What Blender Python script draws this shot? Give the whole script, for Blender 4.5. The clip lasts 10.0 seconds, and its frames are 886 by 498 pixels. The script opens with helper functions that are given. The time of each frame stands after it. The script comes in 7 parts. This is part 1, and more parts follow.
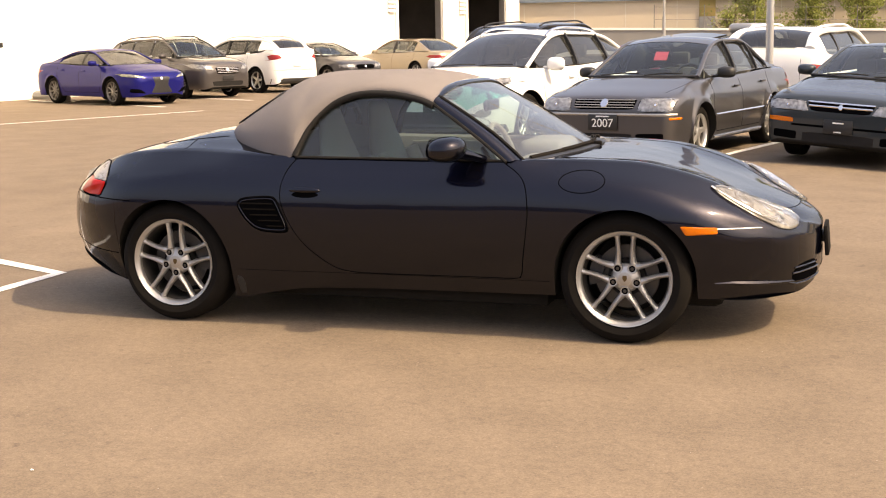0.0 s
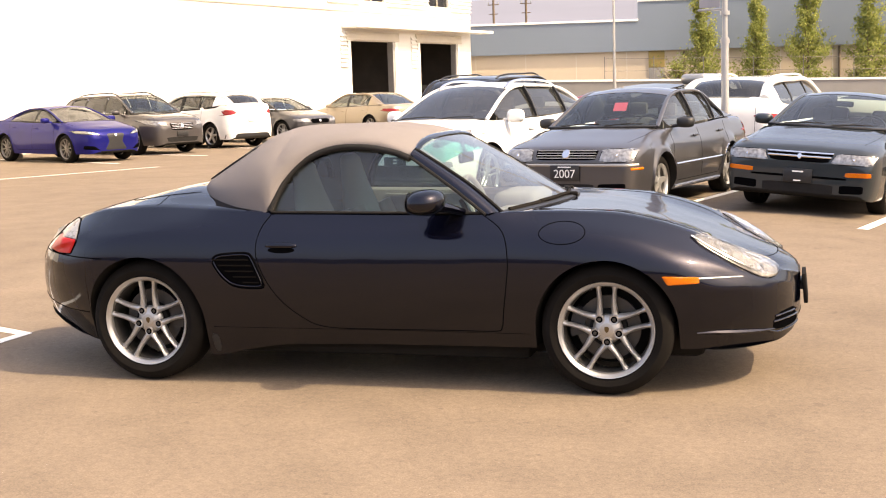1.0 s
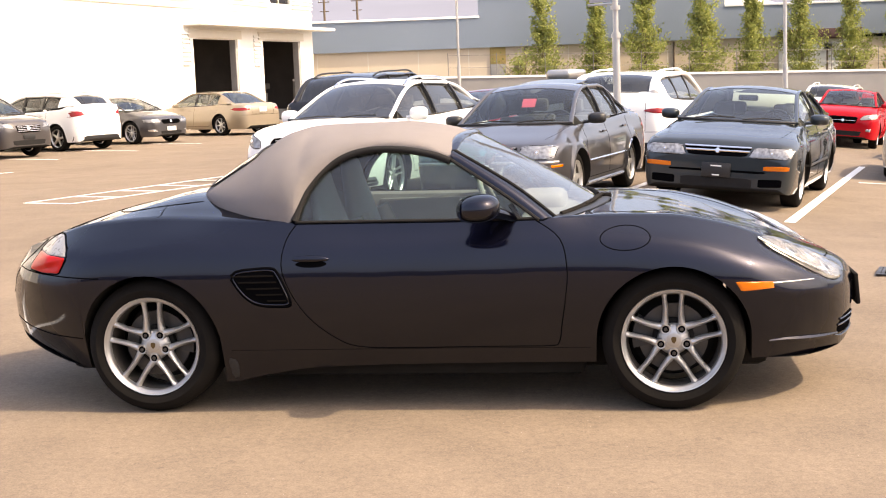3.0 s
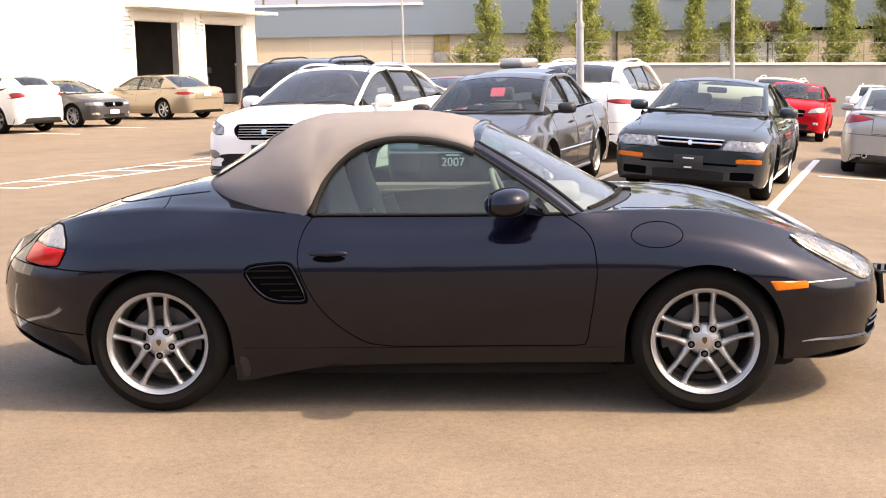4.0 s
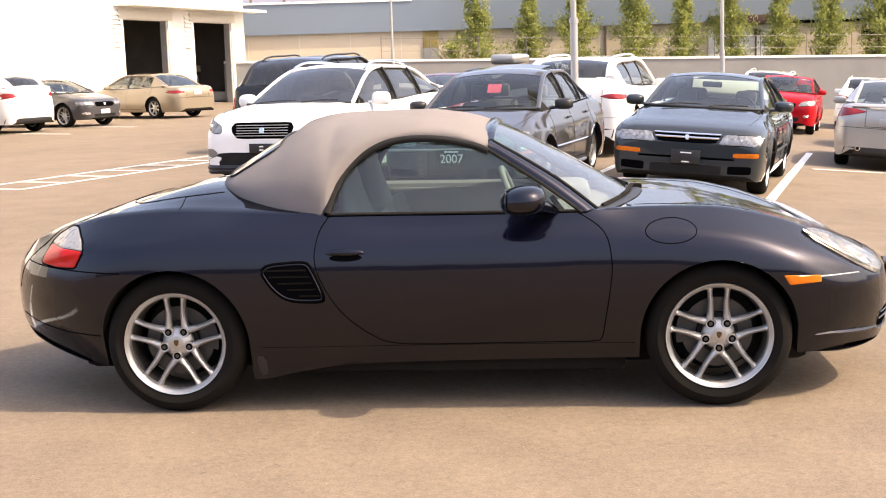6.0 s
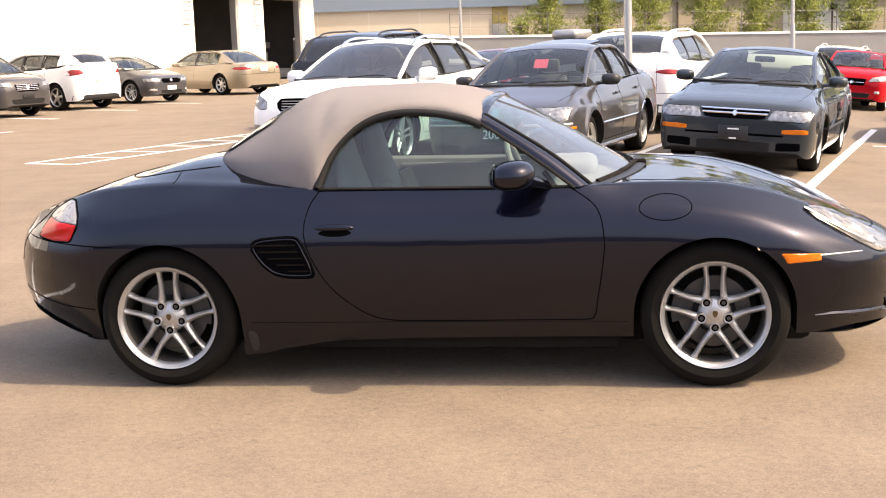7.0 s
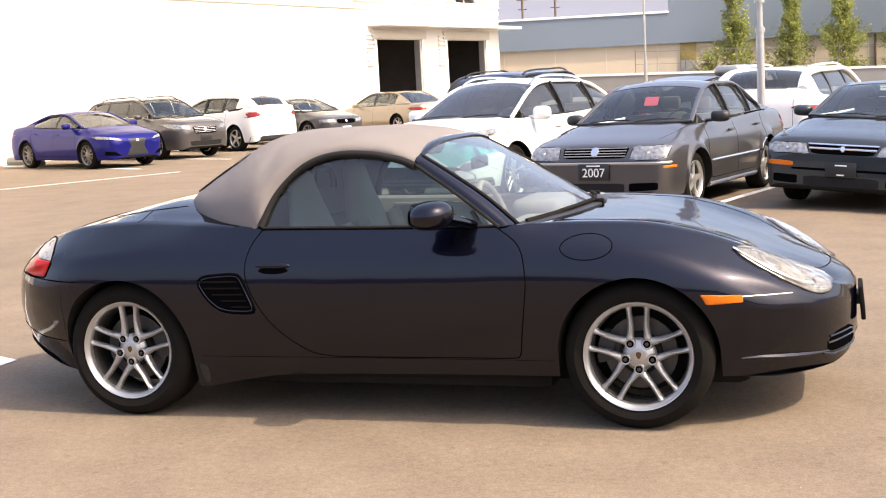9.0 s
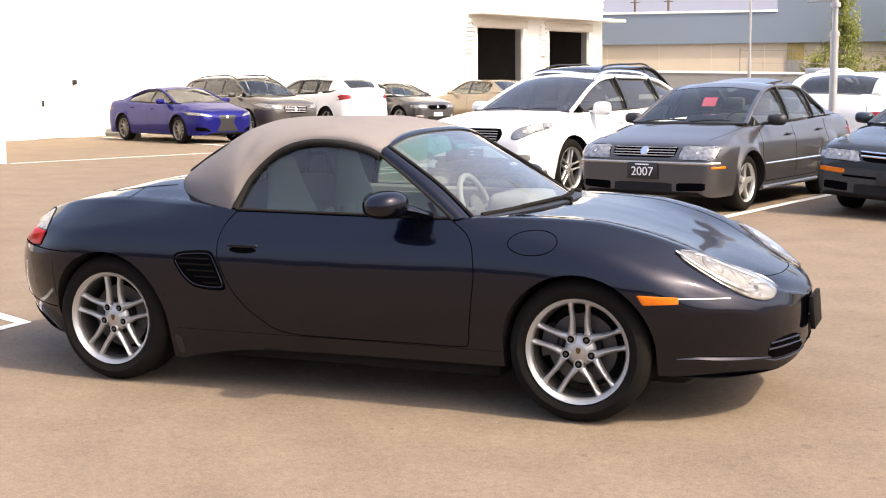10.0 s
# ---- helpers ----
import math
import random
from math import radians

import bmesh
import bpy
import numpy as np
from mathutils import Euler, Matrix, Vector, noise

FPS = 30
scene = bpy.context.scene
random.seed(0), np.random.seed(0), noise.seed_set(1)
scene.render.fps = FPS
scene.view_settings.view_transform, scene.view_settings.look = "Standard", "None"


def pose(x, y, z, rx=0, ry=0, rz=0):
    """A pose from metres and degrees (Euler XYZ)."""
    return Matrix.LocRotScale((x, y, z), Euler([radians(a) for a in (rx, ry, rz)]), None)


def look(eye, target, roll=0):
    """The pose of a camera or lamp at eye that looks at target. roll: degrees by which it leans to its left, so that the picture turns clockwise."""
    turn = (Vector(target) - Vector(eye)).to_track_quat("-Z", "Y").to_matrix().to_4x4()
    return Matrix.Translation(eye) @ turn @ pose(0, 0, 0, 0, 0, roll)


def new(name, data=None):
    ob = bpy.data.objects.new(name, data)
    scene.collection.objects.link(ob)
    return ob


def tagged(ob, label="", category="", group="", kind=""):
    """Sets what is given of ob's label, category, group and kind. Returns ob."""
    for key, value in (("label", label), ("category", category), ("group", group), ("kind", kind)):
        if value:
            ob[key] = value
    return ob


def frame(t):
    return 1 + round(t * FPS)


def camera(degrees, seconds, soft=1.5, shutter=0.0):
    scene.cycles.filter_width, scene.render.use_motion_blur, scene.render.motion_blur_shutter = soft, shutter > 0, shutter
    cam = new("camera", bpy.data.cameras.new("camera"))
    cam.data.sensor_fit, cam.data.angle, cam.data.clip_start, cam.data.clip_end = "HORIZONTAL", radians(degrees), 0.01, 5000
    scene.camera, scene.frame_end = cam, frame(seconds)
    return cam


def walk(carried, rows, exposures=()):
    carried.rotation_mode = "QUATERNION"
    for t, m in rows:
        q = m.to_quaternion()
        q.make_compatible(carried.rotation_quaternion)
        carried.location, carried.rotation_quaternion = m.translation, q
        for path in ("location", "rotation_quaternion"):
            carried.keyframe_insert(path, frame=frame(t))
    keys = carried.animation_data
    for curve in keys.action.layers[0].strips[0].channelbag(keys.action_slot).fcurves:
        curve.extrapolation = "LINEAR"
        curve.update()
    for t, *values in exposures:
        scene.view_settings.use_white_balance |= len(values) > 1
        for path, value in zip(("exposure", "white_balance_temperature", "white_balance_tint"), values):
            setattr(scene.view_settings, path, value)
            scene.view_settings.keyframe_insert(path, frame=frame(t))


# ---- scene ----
cam = camera(37.7, 10.0, soft=1.1)
PATH = [
    (0, (2.302, -6.865, 1.481), (1.682, -4.992, 1.157), -1.1),
    (0.4, (2.338, -6.891, 1.498), (1.781, -4.986, 1.247), -0.2),
    (0.5, (2.324, -6.87, 1.489), (1.728, -4.979, 1.232), -1.8),
    (1, (2.16, -6.846, 1.481), (1.608, -4.94, 1.235), -1.7),
    (1.5, (1.892, -6.847, 1.499), (1.421, -4.919, 1.251), -1.5),
    (2, (1.625, -6.706, 1.492), (1.174, -4.773, 1.244), -1.2),
    (2.5, (1.354, -6.628, 1.506), (0.965, -4.68, 1.273), -0.7),
    (2.7, (1.218, -6.617, 1.506), (0.882, -4.661, 1.265), -1.4),
    (3.8, (0.683, -6.384, 1.515), (0.446, -4.419, 1.233), -2.2),
    (4, (0.612, -6.381, 1.523), (0.424, -4.41, 1.242), -1.3),
    (4.5, (0.438, -6.442, 1.541), (0.318, -4.469, 1.238), -2.0),
    (5, (0.388, -6.465, 1.544), (0.231, -4.492, 1.257), -1.1),
    (5.5, (0.406, -6.457, 1.541), (0.279, -4.483, 1.251), -2.3),
    (5.7, (0.435, -6.448, 1.546), (0.286, -4.475, 1.257), -2.1),
    (6.8, (0.765, -6.349, 1.516), (0.544, -4.382, 1.23), -1.9),
    (7, (0.857, -6.311, 1.512), (0.57, -4.357, 1.193), -2.0),
    (7.5, (1.119, -6.116, 1.496), (0.761, -4.176, 1.169), -4.0),
    (8, (1.399, -6.016, 1.483), (1.008, -4.082, 1.158), -3.9),
    (8.5, (1.755, -6.023, 1.492), (1.209, -4.125, 1.177), -3.3),
    (9, (2.07, -6.145, 1.48), (1.468, -4.254, 1.232), -2.9),
    (9.5, (2.422, -6.175, 1.492), (1.775, -4.304, 1.208), -1.9),
    (10, (2.771, -6.119, 1.497), (2.015, -4.286, 1.235), -0.5),
]
EXPOSURES = [(0.0, 0.68, 10550, 12), (1.0, 0.97, 9800, 12), (2.5, 1.03, 9150, 12), (4.5, 1.06, 8900, 12), (7.5, 1.04, 8650, 11), (10.0, 0.91, 8150, 10)]
walk(cam, [(t, look(e, g, r)) for t, e, g, r in PATH], EXPOSURES)

# ---------------- light ----------------
SUN_DIR = Vector((0.87, -0.126, 1.0)).normalized()      # towards the sun
world = bpy.data.worlds.new("sky")
scene.world = world
world.use_nodes = True
wn = world.node_tree
sky = wn.nodes.new("ShaderNodeTexSky")
sky.sky_type = "NISHITA"
sky.sun_disc = False
sky.sun_elevation = math.asin(SUN_DIR.z)
sky.sun_rotation = math.atan2(SUN_DIR.x, SUN_DIR.y)
sky.air_density, sky.dust_density, sky.ozone_density = 1.0, 6.0, 2.6
wn.nodes["Background"].inputs["Strength"].default_value = 0.15
haze = wn.nodes.new("ShaderNodeMix")          # a cool white summer haze
haze.data_type, haze.blend_type = "RGBA", "ADD"
haze.inputs["Factor"].default_value = 1.0
haze.inputs["B"].default_value = (1.15, 1.60, 3.25, 1)
wn.links.new(sky.outputs[0], haze.inputs["A"])
wn.links.new(haze.outputs["Result"], wn.nodes["Background"].inputs["Color"])
sun = new("sun", bpy.data.lights.new("sun", "SUN"))
sun.data.energy, sun.data.angle, sun.data.color = 3.05, radians(0.55), (1.0, 0.94, 0.87)
sun.matrix_world = look(SUN_DIR * 50, (0, 0, 0))


# ---------------- small tools ----------------
def curve(*keys):
    """Monotone cubic through (x, value) keys."""
    xs = [k[0] for k in keys]
    ys = [k[1] for k in keys]
    n = len(xs)
    d = [(ys[i + 1] - ys[i]) / (xs[i + 1] - xs[i]) for i in range(n - 1)]
    m = [d[0]] + [0 if d[i - 1] * d[i] <= 0 else 2 * d[i - 1] * d[i] / (d[i - 1] + d[i]) for i in range(1, n - 1)] + [d[-1]]

    def f(x):
        if x <= xs[0]:
            return ys[0]
        if x >= xs[-1]:
            return ys[-1]
        i = next(k for k in range(n - 1) if x <= xs[k + 1])
        h = xs[i + 1] - xs[i]
        t = (x - xs[i]) / h
        return ((1 + 2 * t) * (1 - t) ** 2 * ys[i] + t * (1 - t) ** 2 * h * m[i]
                + t * t * (3 - 2 * t) * ys[i + 1] + t * t * (t - 1) * h * m[i + 1])
    return f


def clamp(v, a=0.0, b=1.0):
    return max(a, min(b, v))


def smooth(v, a, b):
    t = clamp((v - a) / (b - a))
    return t * t * (3 - 2 * t)


def spline(pts, per=6):
    """Catmull-Rom through 2D or 3D points."""
    p = [Vector(q) for q in pts]
    p = [2 * p[0] - p[1]] + p + [2 * p[-1] - p[-2]]
    out = []
    for i in range(1, len(p) - 2):
        for k in range(per):
            t = k / per
            a, b, c, d = p[i - 1:i + 3]
            out.append(0.5 * (2 * b + (c - a) * t + (2 * a - 5 * b + 4 * c - d) * t * t + (3 * b - a - 3 * c + d) * t ** 3))
    return out + [p[-2]]


def rounded(pts, rounds=2, cut=0.22):
    """A closed outline with its corners cut round."""
    p = [Vector(q) for q in pts]
    for _ in range(rounds):
        p = [q for i in range(len(p)) for q in (p[i].lerp(p[(i + 1) % len(p)], cut), p[i].lerp(p[(i + 1) % len(p)], 1 - cut))]
    return p


def dense(pts, step):
    out = []
    for i in range(len(pts)):
        a, b = pts[i], pts[(i + 1) % len(pts)]
        n = max(1, int((b - a).length / step))
        out += [a.lerp(b, k / n) for k in range(n)]
    return out


def mesh_of(name, bm, material, sharp=32):
    bm.normal_update()
    for f in bm.faces:
        f.smooth = True
    for e in bm.edges:
        if len(e.link_faces) == 2 and e.calc_face_angle(0) > radians(sharp):
            e.smooth = False
    me = bpy.data.meshes.new(name)
    bm.to_mesh(me)
    bm.free()
    for m in material if isinstance(material, (list, tuple)) else [material]:
        me.materials.append(m)
    return me


def facing_out(bm, centre):
    """Turn every face of a pane so that it looks away from the cabin's middle."""
    bm.normal_update()
    for f in bm.faces:
        if f.normal.dot(f.calc_center_median() - Vector(centre)) < 0:
            f.normal_flip()
    return bm


def words(text, size, thick=0.002):
    """Built-in lettering as a mesh that stands in the yz plane and reads from +x."""
    cu = bpy.data.curves.new("lettering", "FONT")
    cu.body, cu.size, cu.extrude, cu.align_x, cu.align_y = text, size, thick, "CENTER", "CENTER"
    ob = new("lettering", cu)
    bpy.context.view_layer.update()
    me = bpy.data.meshes.new_from_object(ob.evaluated_get(bpy.context.evaluated_depsgraph_get()))
    bpy.data.objects.remove(ob)
    me.transform(Matrix(((0, 0, 1, 0), (1, 0, 0, 0), (0, 1, 0, 0), (0, 0, 0, 1))))
    return me


def part(name, bm, material, parent=None, label="", sharp=32, m=None):
    """Link a bmesh (or a shared mesh) as one object under its thing."""
    me = bm if isinstance(bm, bpy.types.Mesh) else mesh_of(name, bm, material, sharp)
    ob = new(name, me)
    if parent:
        ob.parent = parent
    if m is not None:
        ob.matrix_basis = m
    return tagged(ob, label)


def thing(name, label, category, group="", m=None):
    ob = new(name)
    ob.empty_display_size = 0.3
    if m is not None:
        ob.matrix_basis = m
    return tagged(ob, label, category, group)


def bm_box(sx, sy, sz, at=(0, 0, 0), bevel=0.0, bm=None, turn=None, seg=2):
    bm = bm or bmesh.new()
    made = bmesh.ops.create_cube(bm, size=1.0)["verts"]
    m = Matrix.Translation(at) @ (turn or Matrix()) @ Matrix.Diagonal((sx, sy, sz, 1))
    bmesh.ops.transform(bm, matrix=m, verts=made)
    if bevel:
        es = list({e for v in made for e in v.link_edges})
        bmesh.ops.bevel(bm, geom=es, offset=bevel, segments=seg, affect="EDGES", profile=0.5)
    return bm


def bm_lathe(profile, n=48, axis="y", bm=None):
    """Turn (r, h) points round an axis."""
    bm = bm or bmesh.new()
    rings = []
    for r, h in profile:
        ring = []
        for k in range(n):
            a = 2 * math.pi * k / n
            c, s = r * math.cos(a), r * math.sin(a)
            ring.append(bm.verts.new({"y": (c, h, s), "z": (c, s, h), "x": (h, c, s)}[axis]))
        rings.append(ring)
    for i in range(len(rings) - 1):
        for k in range(n):
            bm.faces.new((rings[i][k], rings[i][(k + 1) % n], rings[i + 1][(k + 1) % n], rings[i + 1][k]))
    bmesh.ops.recalc_face_normals(bm, faces=bm.faces)
    return bm


def bm_tube(pts, r, n=8, bm=None, flat=1.0, taper=None):
    """A tube along points; flat squeezes it upright."""
    bm = bm or bmesh.new()
    pts = [Vector(p) for p in pts]
    rings = []
    for i, p in enumerate(pts):
        t = (pts[min(i + 1, len(pts) - 1)] - pts[max(i - 1, 0)]).normalized()
        u = t.cross(Vector((0, 0, 1)))
        u = (u if u.length > 1e-3 else t.cross(Vector((0, 1, 0)))).normalized()
        v = u.cross(t)
        rr = r * (taper(i / (len(pts) - 1)) if taper else 1)
        rings.append([bm.verts.new(p + u * (rr * math.cos(2 * math.pi * k / n)) + v * (rr * flat * math.sin(2 * math.pi * k / n))) for k in range(n)])
    for a, b in zip(rings, rings[1:]):
        for k in range(n):
            bm.faces.new((a[k], a[(k + 1) % n], b[(k + 1) % n], b[k]))
    bm.faces.new(rings[0])
    bm.faces.new(rings[-1])
    bmesh.ops.recalc_face_normals(bm, faces=bm.faces)
    return bm


def bm_span(rows, thick=0.0, bm=None):
    """A sheet through rows of points, made solid inwards by thick."""
    bm = bm or bmesh.new()
    grid = [[bm.verts.new(p) for p in row] for row in rows]
    faces = []
    for a, b in zip(grid, grid[1:]):
        for k in range(len(a) - 1):
            faces.append(bm.faces.new((a[k], a[k + 1], b[k + 1], b[k])))
    if thick:
        bm.normal_update()
        bmesh.ops.solidify(bm, geom=faces, thickness=thick)
        bmesh.ops.recalc_face_normals(bm, faces=bm.faces)
    return bm


def bm_rings(rings, bm=None):
    """A closed skin over closed rings of points, with its ends shut."""
    bm = bm or bmesh.new()
    vs = [[bm.verts.new(p) for p in r] for r in rings]
    n = len(vs[0])
    for a, b in zip(vs, vs[1:]):
        for k in range(n):
            bm.faces.new((a[k], a[(k + 1) % n], b[(k + 1) % n], b[k]))
    bm.faces.new(vs[0])
    bm.faces.new(vs[-1])
    bmesh.ops.recalc_face_normals(bm, faces=bm.faces)
    return bm


def bm_plate(outline, thick, axis="z", at=0.0, bevel=0.0, bm=None):
    """A flat outline made thick along an axis."""
    bm = bm or bmesh.new()
    to3 = {"z": lambda p, h: (p[0], p[1], h), "y": lambda p, h: (p[0], h, p[1]), "x": lambda p, h: (h, p[0], p[1])}[axis]
    low = [bm.verts.new(to3(p, at)) for p in outline]
    high = [bm.verts.new(to3(p, at + thick)) for p in outline]
    n = len(low)
    bm.faces.new(low)
    bm.faces.new(high)
    for k in range(n):
        bm.faces.new((low[k], low[(k + 1) % n], high[(k + 1) % n], high[k]))
    bmesh.ops.recalc_face_normals(bm, faces=bm.faces)
    return bm


class Skin:
    """A body's surface, on which lamps, seams and panels are laid."""
    WAYS = {"right": (Vector((0, 1, 0)), lambda a, b: Vector((a, -3, b))),
            "left": (Vector((0, -1, 0)), lambda a, b: Vector((a, 3, b))),
            "front": (Vector((-1, 0, 0)), lambda a, b: Vector((6, a, b))),
            "rear": (Vector((1, 0, 0)), lambda a, b: Vector((-6, a, b))),
            "top": (Vector((0, 0, -1)), lambda a, b: Vector((a, b, 4)))}

    def __init__(self, bm):
        from mathutils.bvhtree import BVHTree
        self.tree = BVHTree.FromBMesh(bm)

    def at(self, side, a, b, lift=0.0):
        way, start = self.WAYS[side]
        hit, normal, _, _ = self.tree.ray_cast(start(a, b), way)
        if hit is None:
            hit, normal, _, _ = self.tree.find_nearest(start(a, b) + way * 4)
        if normal.dot(way) > 0:
            normal = -normal
        return hit + normal * lift, normal

    def patch(self, side, outline, lift=0.003, depth=0.012, rings=5, step=0.03, bm=None, dome=0.0):
        bm = bm or bmesh.new()
        pts = dense([Vector(p) for p in outline], step)
        c = sum(pts, Vector((0, 0))) / len(pts)
        loops = []
        hits = [self.at(side, *p) for p in pts]
        loops.append([bm.verts.new(h - nrm * depth) for h, nrm in hits])
        for r in range(rings):
            f = 1 - r / rings
            loop = []
            for p in pts:
                q = c.lerp(p, f)
                loop.append(bm.verts.new(self.at(side, q[0], q[1], lift * (0.4 if r == 0 else 1) + dome * (1 - f * f))[0]))
            loops.append(loop)
            if r == 0:
                loop = []
                for p in pts:
                    q = c.lerp(p, 1 - 0.006 / max(0.02, (p - c).length))
                    loop.append(bm.verts.new(self.at(side, q[0], q[1], lift)[0]))
                loops.append(loop)
        mid = bm.verts.new(self.at(side, c[0], c[1], lift + dome)[0])
        n = len(pts)
        for a, b in zip(loops, loops[1:]):
            for k in range(n):
                bm.faces.new((a[k], a[(k + 1) % n], b[(k + 1) % n], b[k]))
        for k in range(n):
            bm.faces.new((loops[-1][k], loops[-1][(k + 1) % n], mid))
        bmesh.ops.recalc_face_normals(bm, faces=bm.faces)
        return bm

    def line(self, side, pts, r=0.003, lift=0.0, step=0.03, closed=False, bm=None, flat=1.0, taper=None):
        """A thin bead along a line on the surface."""
        pts = [Vector(p) for p in pts]
        out = []
        for a, b in zip(pts, pts[1:] + (pts[:1] if closed else [])):
            n = max(1, int((b - a).length / step))
            out += [self.at(side, *a.lerp(b, k / n), lift)[0] for k in range(n)]
        out.append(self.at(side, *(pts[0] if closed else pts[-1]), lift)[0])
        return bm_tube(out, r, 8 if taper else 6, bm, flat, taper)


# ---------------- materials ----------------
def mat(name, col, rough=0.5, metal=0.0, var=0.12, scale=6.0, bump=0.0, bscale=80.0, coat=0.0, spec=0.5, col2=None, detail=4.0, fine=0.0):
    """A surface with variation at two scales and a fine relief."""
    m = bpy.data.materials.new(name)
    m.use_nodes = True
    nt = m.node_tree
    b = nt.nodes["Principled BSDF"]
    tc = nt.nodes.new("ShaderNodeTexCoord")
    big = nt.nodes.new("ShaderNodeTexNoise")
    big.inputs["Scale"].default_value, big.inputs["Detail"].default_value = scale, detail
    nt.links.new(tc.outputs["Object"], big.inputs["Vector"])
    mix = nt.nodes.new("ShaderNodeMix")
    mix.data_type = "RGBA"
    c2 = col2 or tuple(clamp(c * (1 - var)) for c in col)
    c1 = col if col2 else tuple(clamp(c * (1 + var)) for c in col)
    mix.inputs["A"].default_value = (*c1, 1)
    mix.inputs["B"].default_value = (*c2, 1)
    nt.links.new(big.outputs["Fac"], mix.inputs["Factor"])
    out = mix.outputs["Result"]
    small = nt.nodes.new("ShaderNodeTexNoise")
    small.inputs["Scale"].default_value, small.inputs["Detail"].default_value = bscale, 3.0
    nt.links.new(tc.outputs["Object"], small.inputs["Vector"])
    if fine:
        ramp = nt.nodes.new("ShaderNodeMapRange")
        ramp.inputs["From Min"].default_value, ramp.inputs["From Max"].default_value = 0.3, 0.7
        ramp.inputs["To Min"].default_value, ramp.inputs["To Max"].default_value = 1 - fine, 1 + fine
        nt.links.new(small.outputs["Fac"], ramp.inputs["Value"])
        mul = nt.nodes.new("ShaderNodeMix")
        mul.data_type, mul.blend_type = "RGBA", "MULTIPLY"
        mul.inputs["Factor"].default_value = 1.0
        nt.links.new(out, mul.inputs["A"])
        nt.links.new(ramp.outputs["Result"], mul.inputs["B"])
        out = mul.outputs["Result"]
    nt.links.new(out, b.inputs["Base Color"])
    rr = nt.nodes.new("ShaderNodeMapRange")
    rr.inputs["To Min"].default_value, rr.inputs["To Max"].default_value = rough * 0.85, min(1.0, rough * 1.15)
    nt.links.new(big.outputs["Fac"], rr.inputs["Value"])
    nt.links.new(rr.outputs["Result"], b.inputs["Roughness"])
    b.inputs["Metallic"].default_value = metal
    b.inputs["Specular IOR Level"].default_value = spec
    b.inputs["Coat Weight"].default_value = coat
    b.inputs["Coat Roughness"].default_value = 0.03
    b.inputs["Coat IOR"].default_value = 1.45
    if bump:
        bp = nt.nodes.new("ShaderNodeBump")
        bp.inputs["Strength"].default_value, bp.inputs["Distance"].default_value = bump, 0.004
        nt.links.new(small.outputs["Fac"], bp.inputs["Height"])
        nt.links.new(bp.outputs["Normal"], b.inputs["Normal"])
    return m


def paint(name, col, metal=0.0, rough=0.35):
    return mat(name, col, rough, metal, 0.06, 1.5, 0.0, 900.0, coat=1.0, spec=0.0, fine=0.10 if metal else 0.0)


def pane(name, tint, gloss=1.0, pale_film=0.0, ior=1.6):
    """Clear or tinted glass: lets light through, with gloss at grazing angles and a thin pale film that paints in
    reflected sky.
    """
    m = bpy.data.materials.new(name)
    m.use_nodes = True
    nt = m.node_tree
    nt.nodes.remove(nt.nodes["Principled BSDF"])
    clear = nt.nodes.new("ShaderNodeBsdfTransparent")
    clear.inputs["Color"].default_value = (*tint, 1)
    shine = nt.nodes.new("ShaderNodeBsdfGlossy")
    shine.inputs["Roughness"].default_value = 0.02
    shine.inputs["Color"].default_value = (gloss, gloss, gloss, 1)
    fres = nt.nodes.new("ShaderNodeFresnel")
    fres.inputs["IOR"].default_value = ior
    mix = nt.nodes.new("ShaderNodeMixShader")
    nt.links.new(fres.outputs[0], mix.inputs[0])
    film = nt.nodes.new("ShaderNodeBsdfDiffuse")
    film.inputs["Color"].default_value = (0.78, 0.78, 0.76, 1)
    veil = nt.nodes.new("ShaderNodeMixShader")
    tc = nt.nodes.new("ShaderNodeTexCoord")
    noise_d = nt.nodes.new("ShaderNodeTexNoise")
    noise_d.inputs["Scale"].default_value, noise_d.inputs["Detail"].default_value = 4.0, 5.0
    span = nt.nodes.new("ShaderNodeMapRange")
    span.inputs["From Min"].default_value, span.inputs["From Max"].default_value = 0.3, 0.7
    span.inputs["To Min"].default_value, span.inputs["To Max"].default_value = pale_film * 0.7, pale_film * 1.3
    nt.links.new(tc.outputs["Object"], noise_d.inputs["Vector"])
    nt.links.new(noise_d.outputs["Fac"], span.inputs["Value"])
    nt.links.new(span.outputs["Result"], veil.inputs[0])
    nt.links.new(clear.outputs[0], veil.inputs[1])
    nt.links.new(film.outputs[0], veil.inputs[2])
    nt.links.new(veil.outputs[0], mix.inputs[1])
    nt.links.new(shine.outputs[0], mix.inputs[2])
    nt.links.new(mix.outputs[0], nt.nodes["Material Output"].inputs["Surface"])
    return m




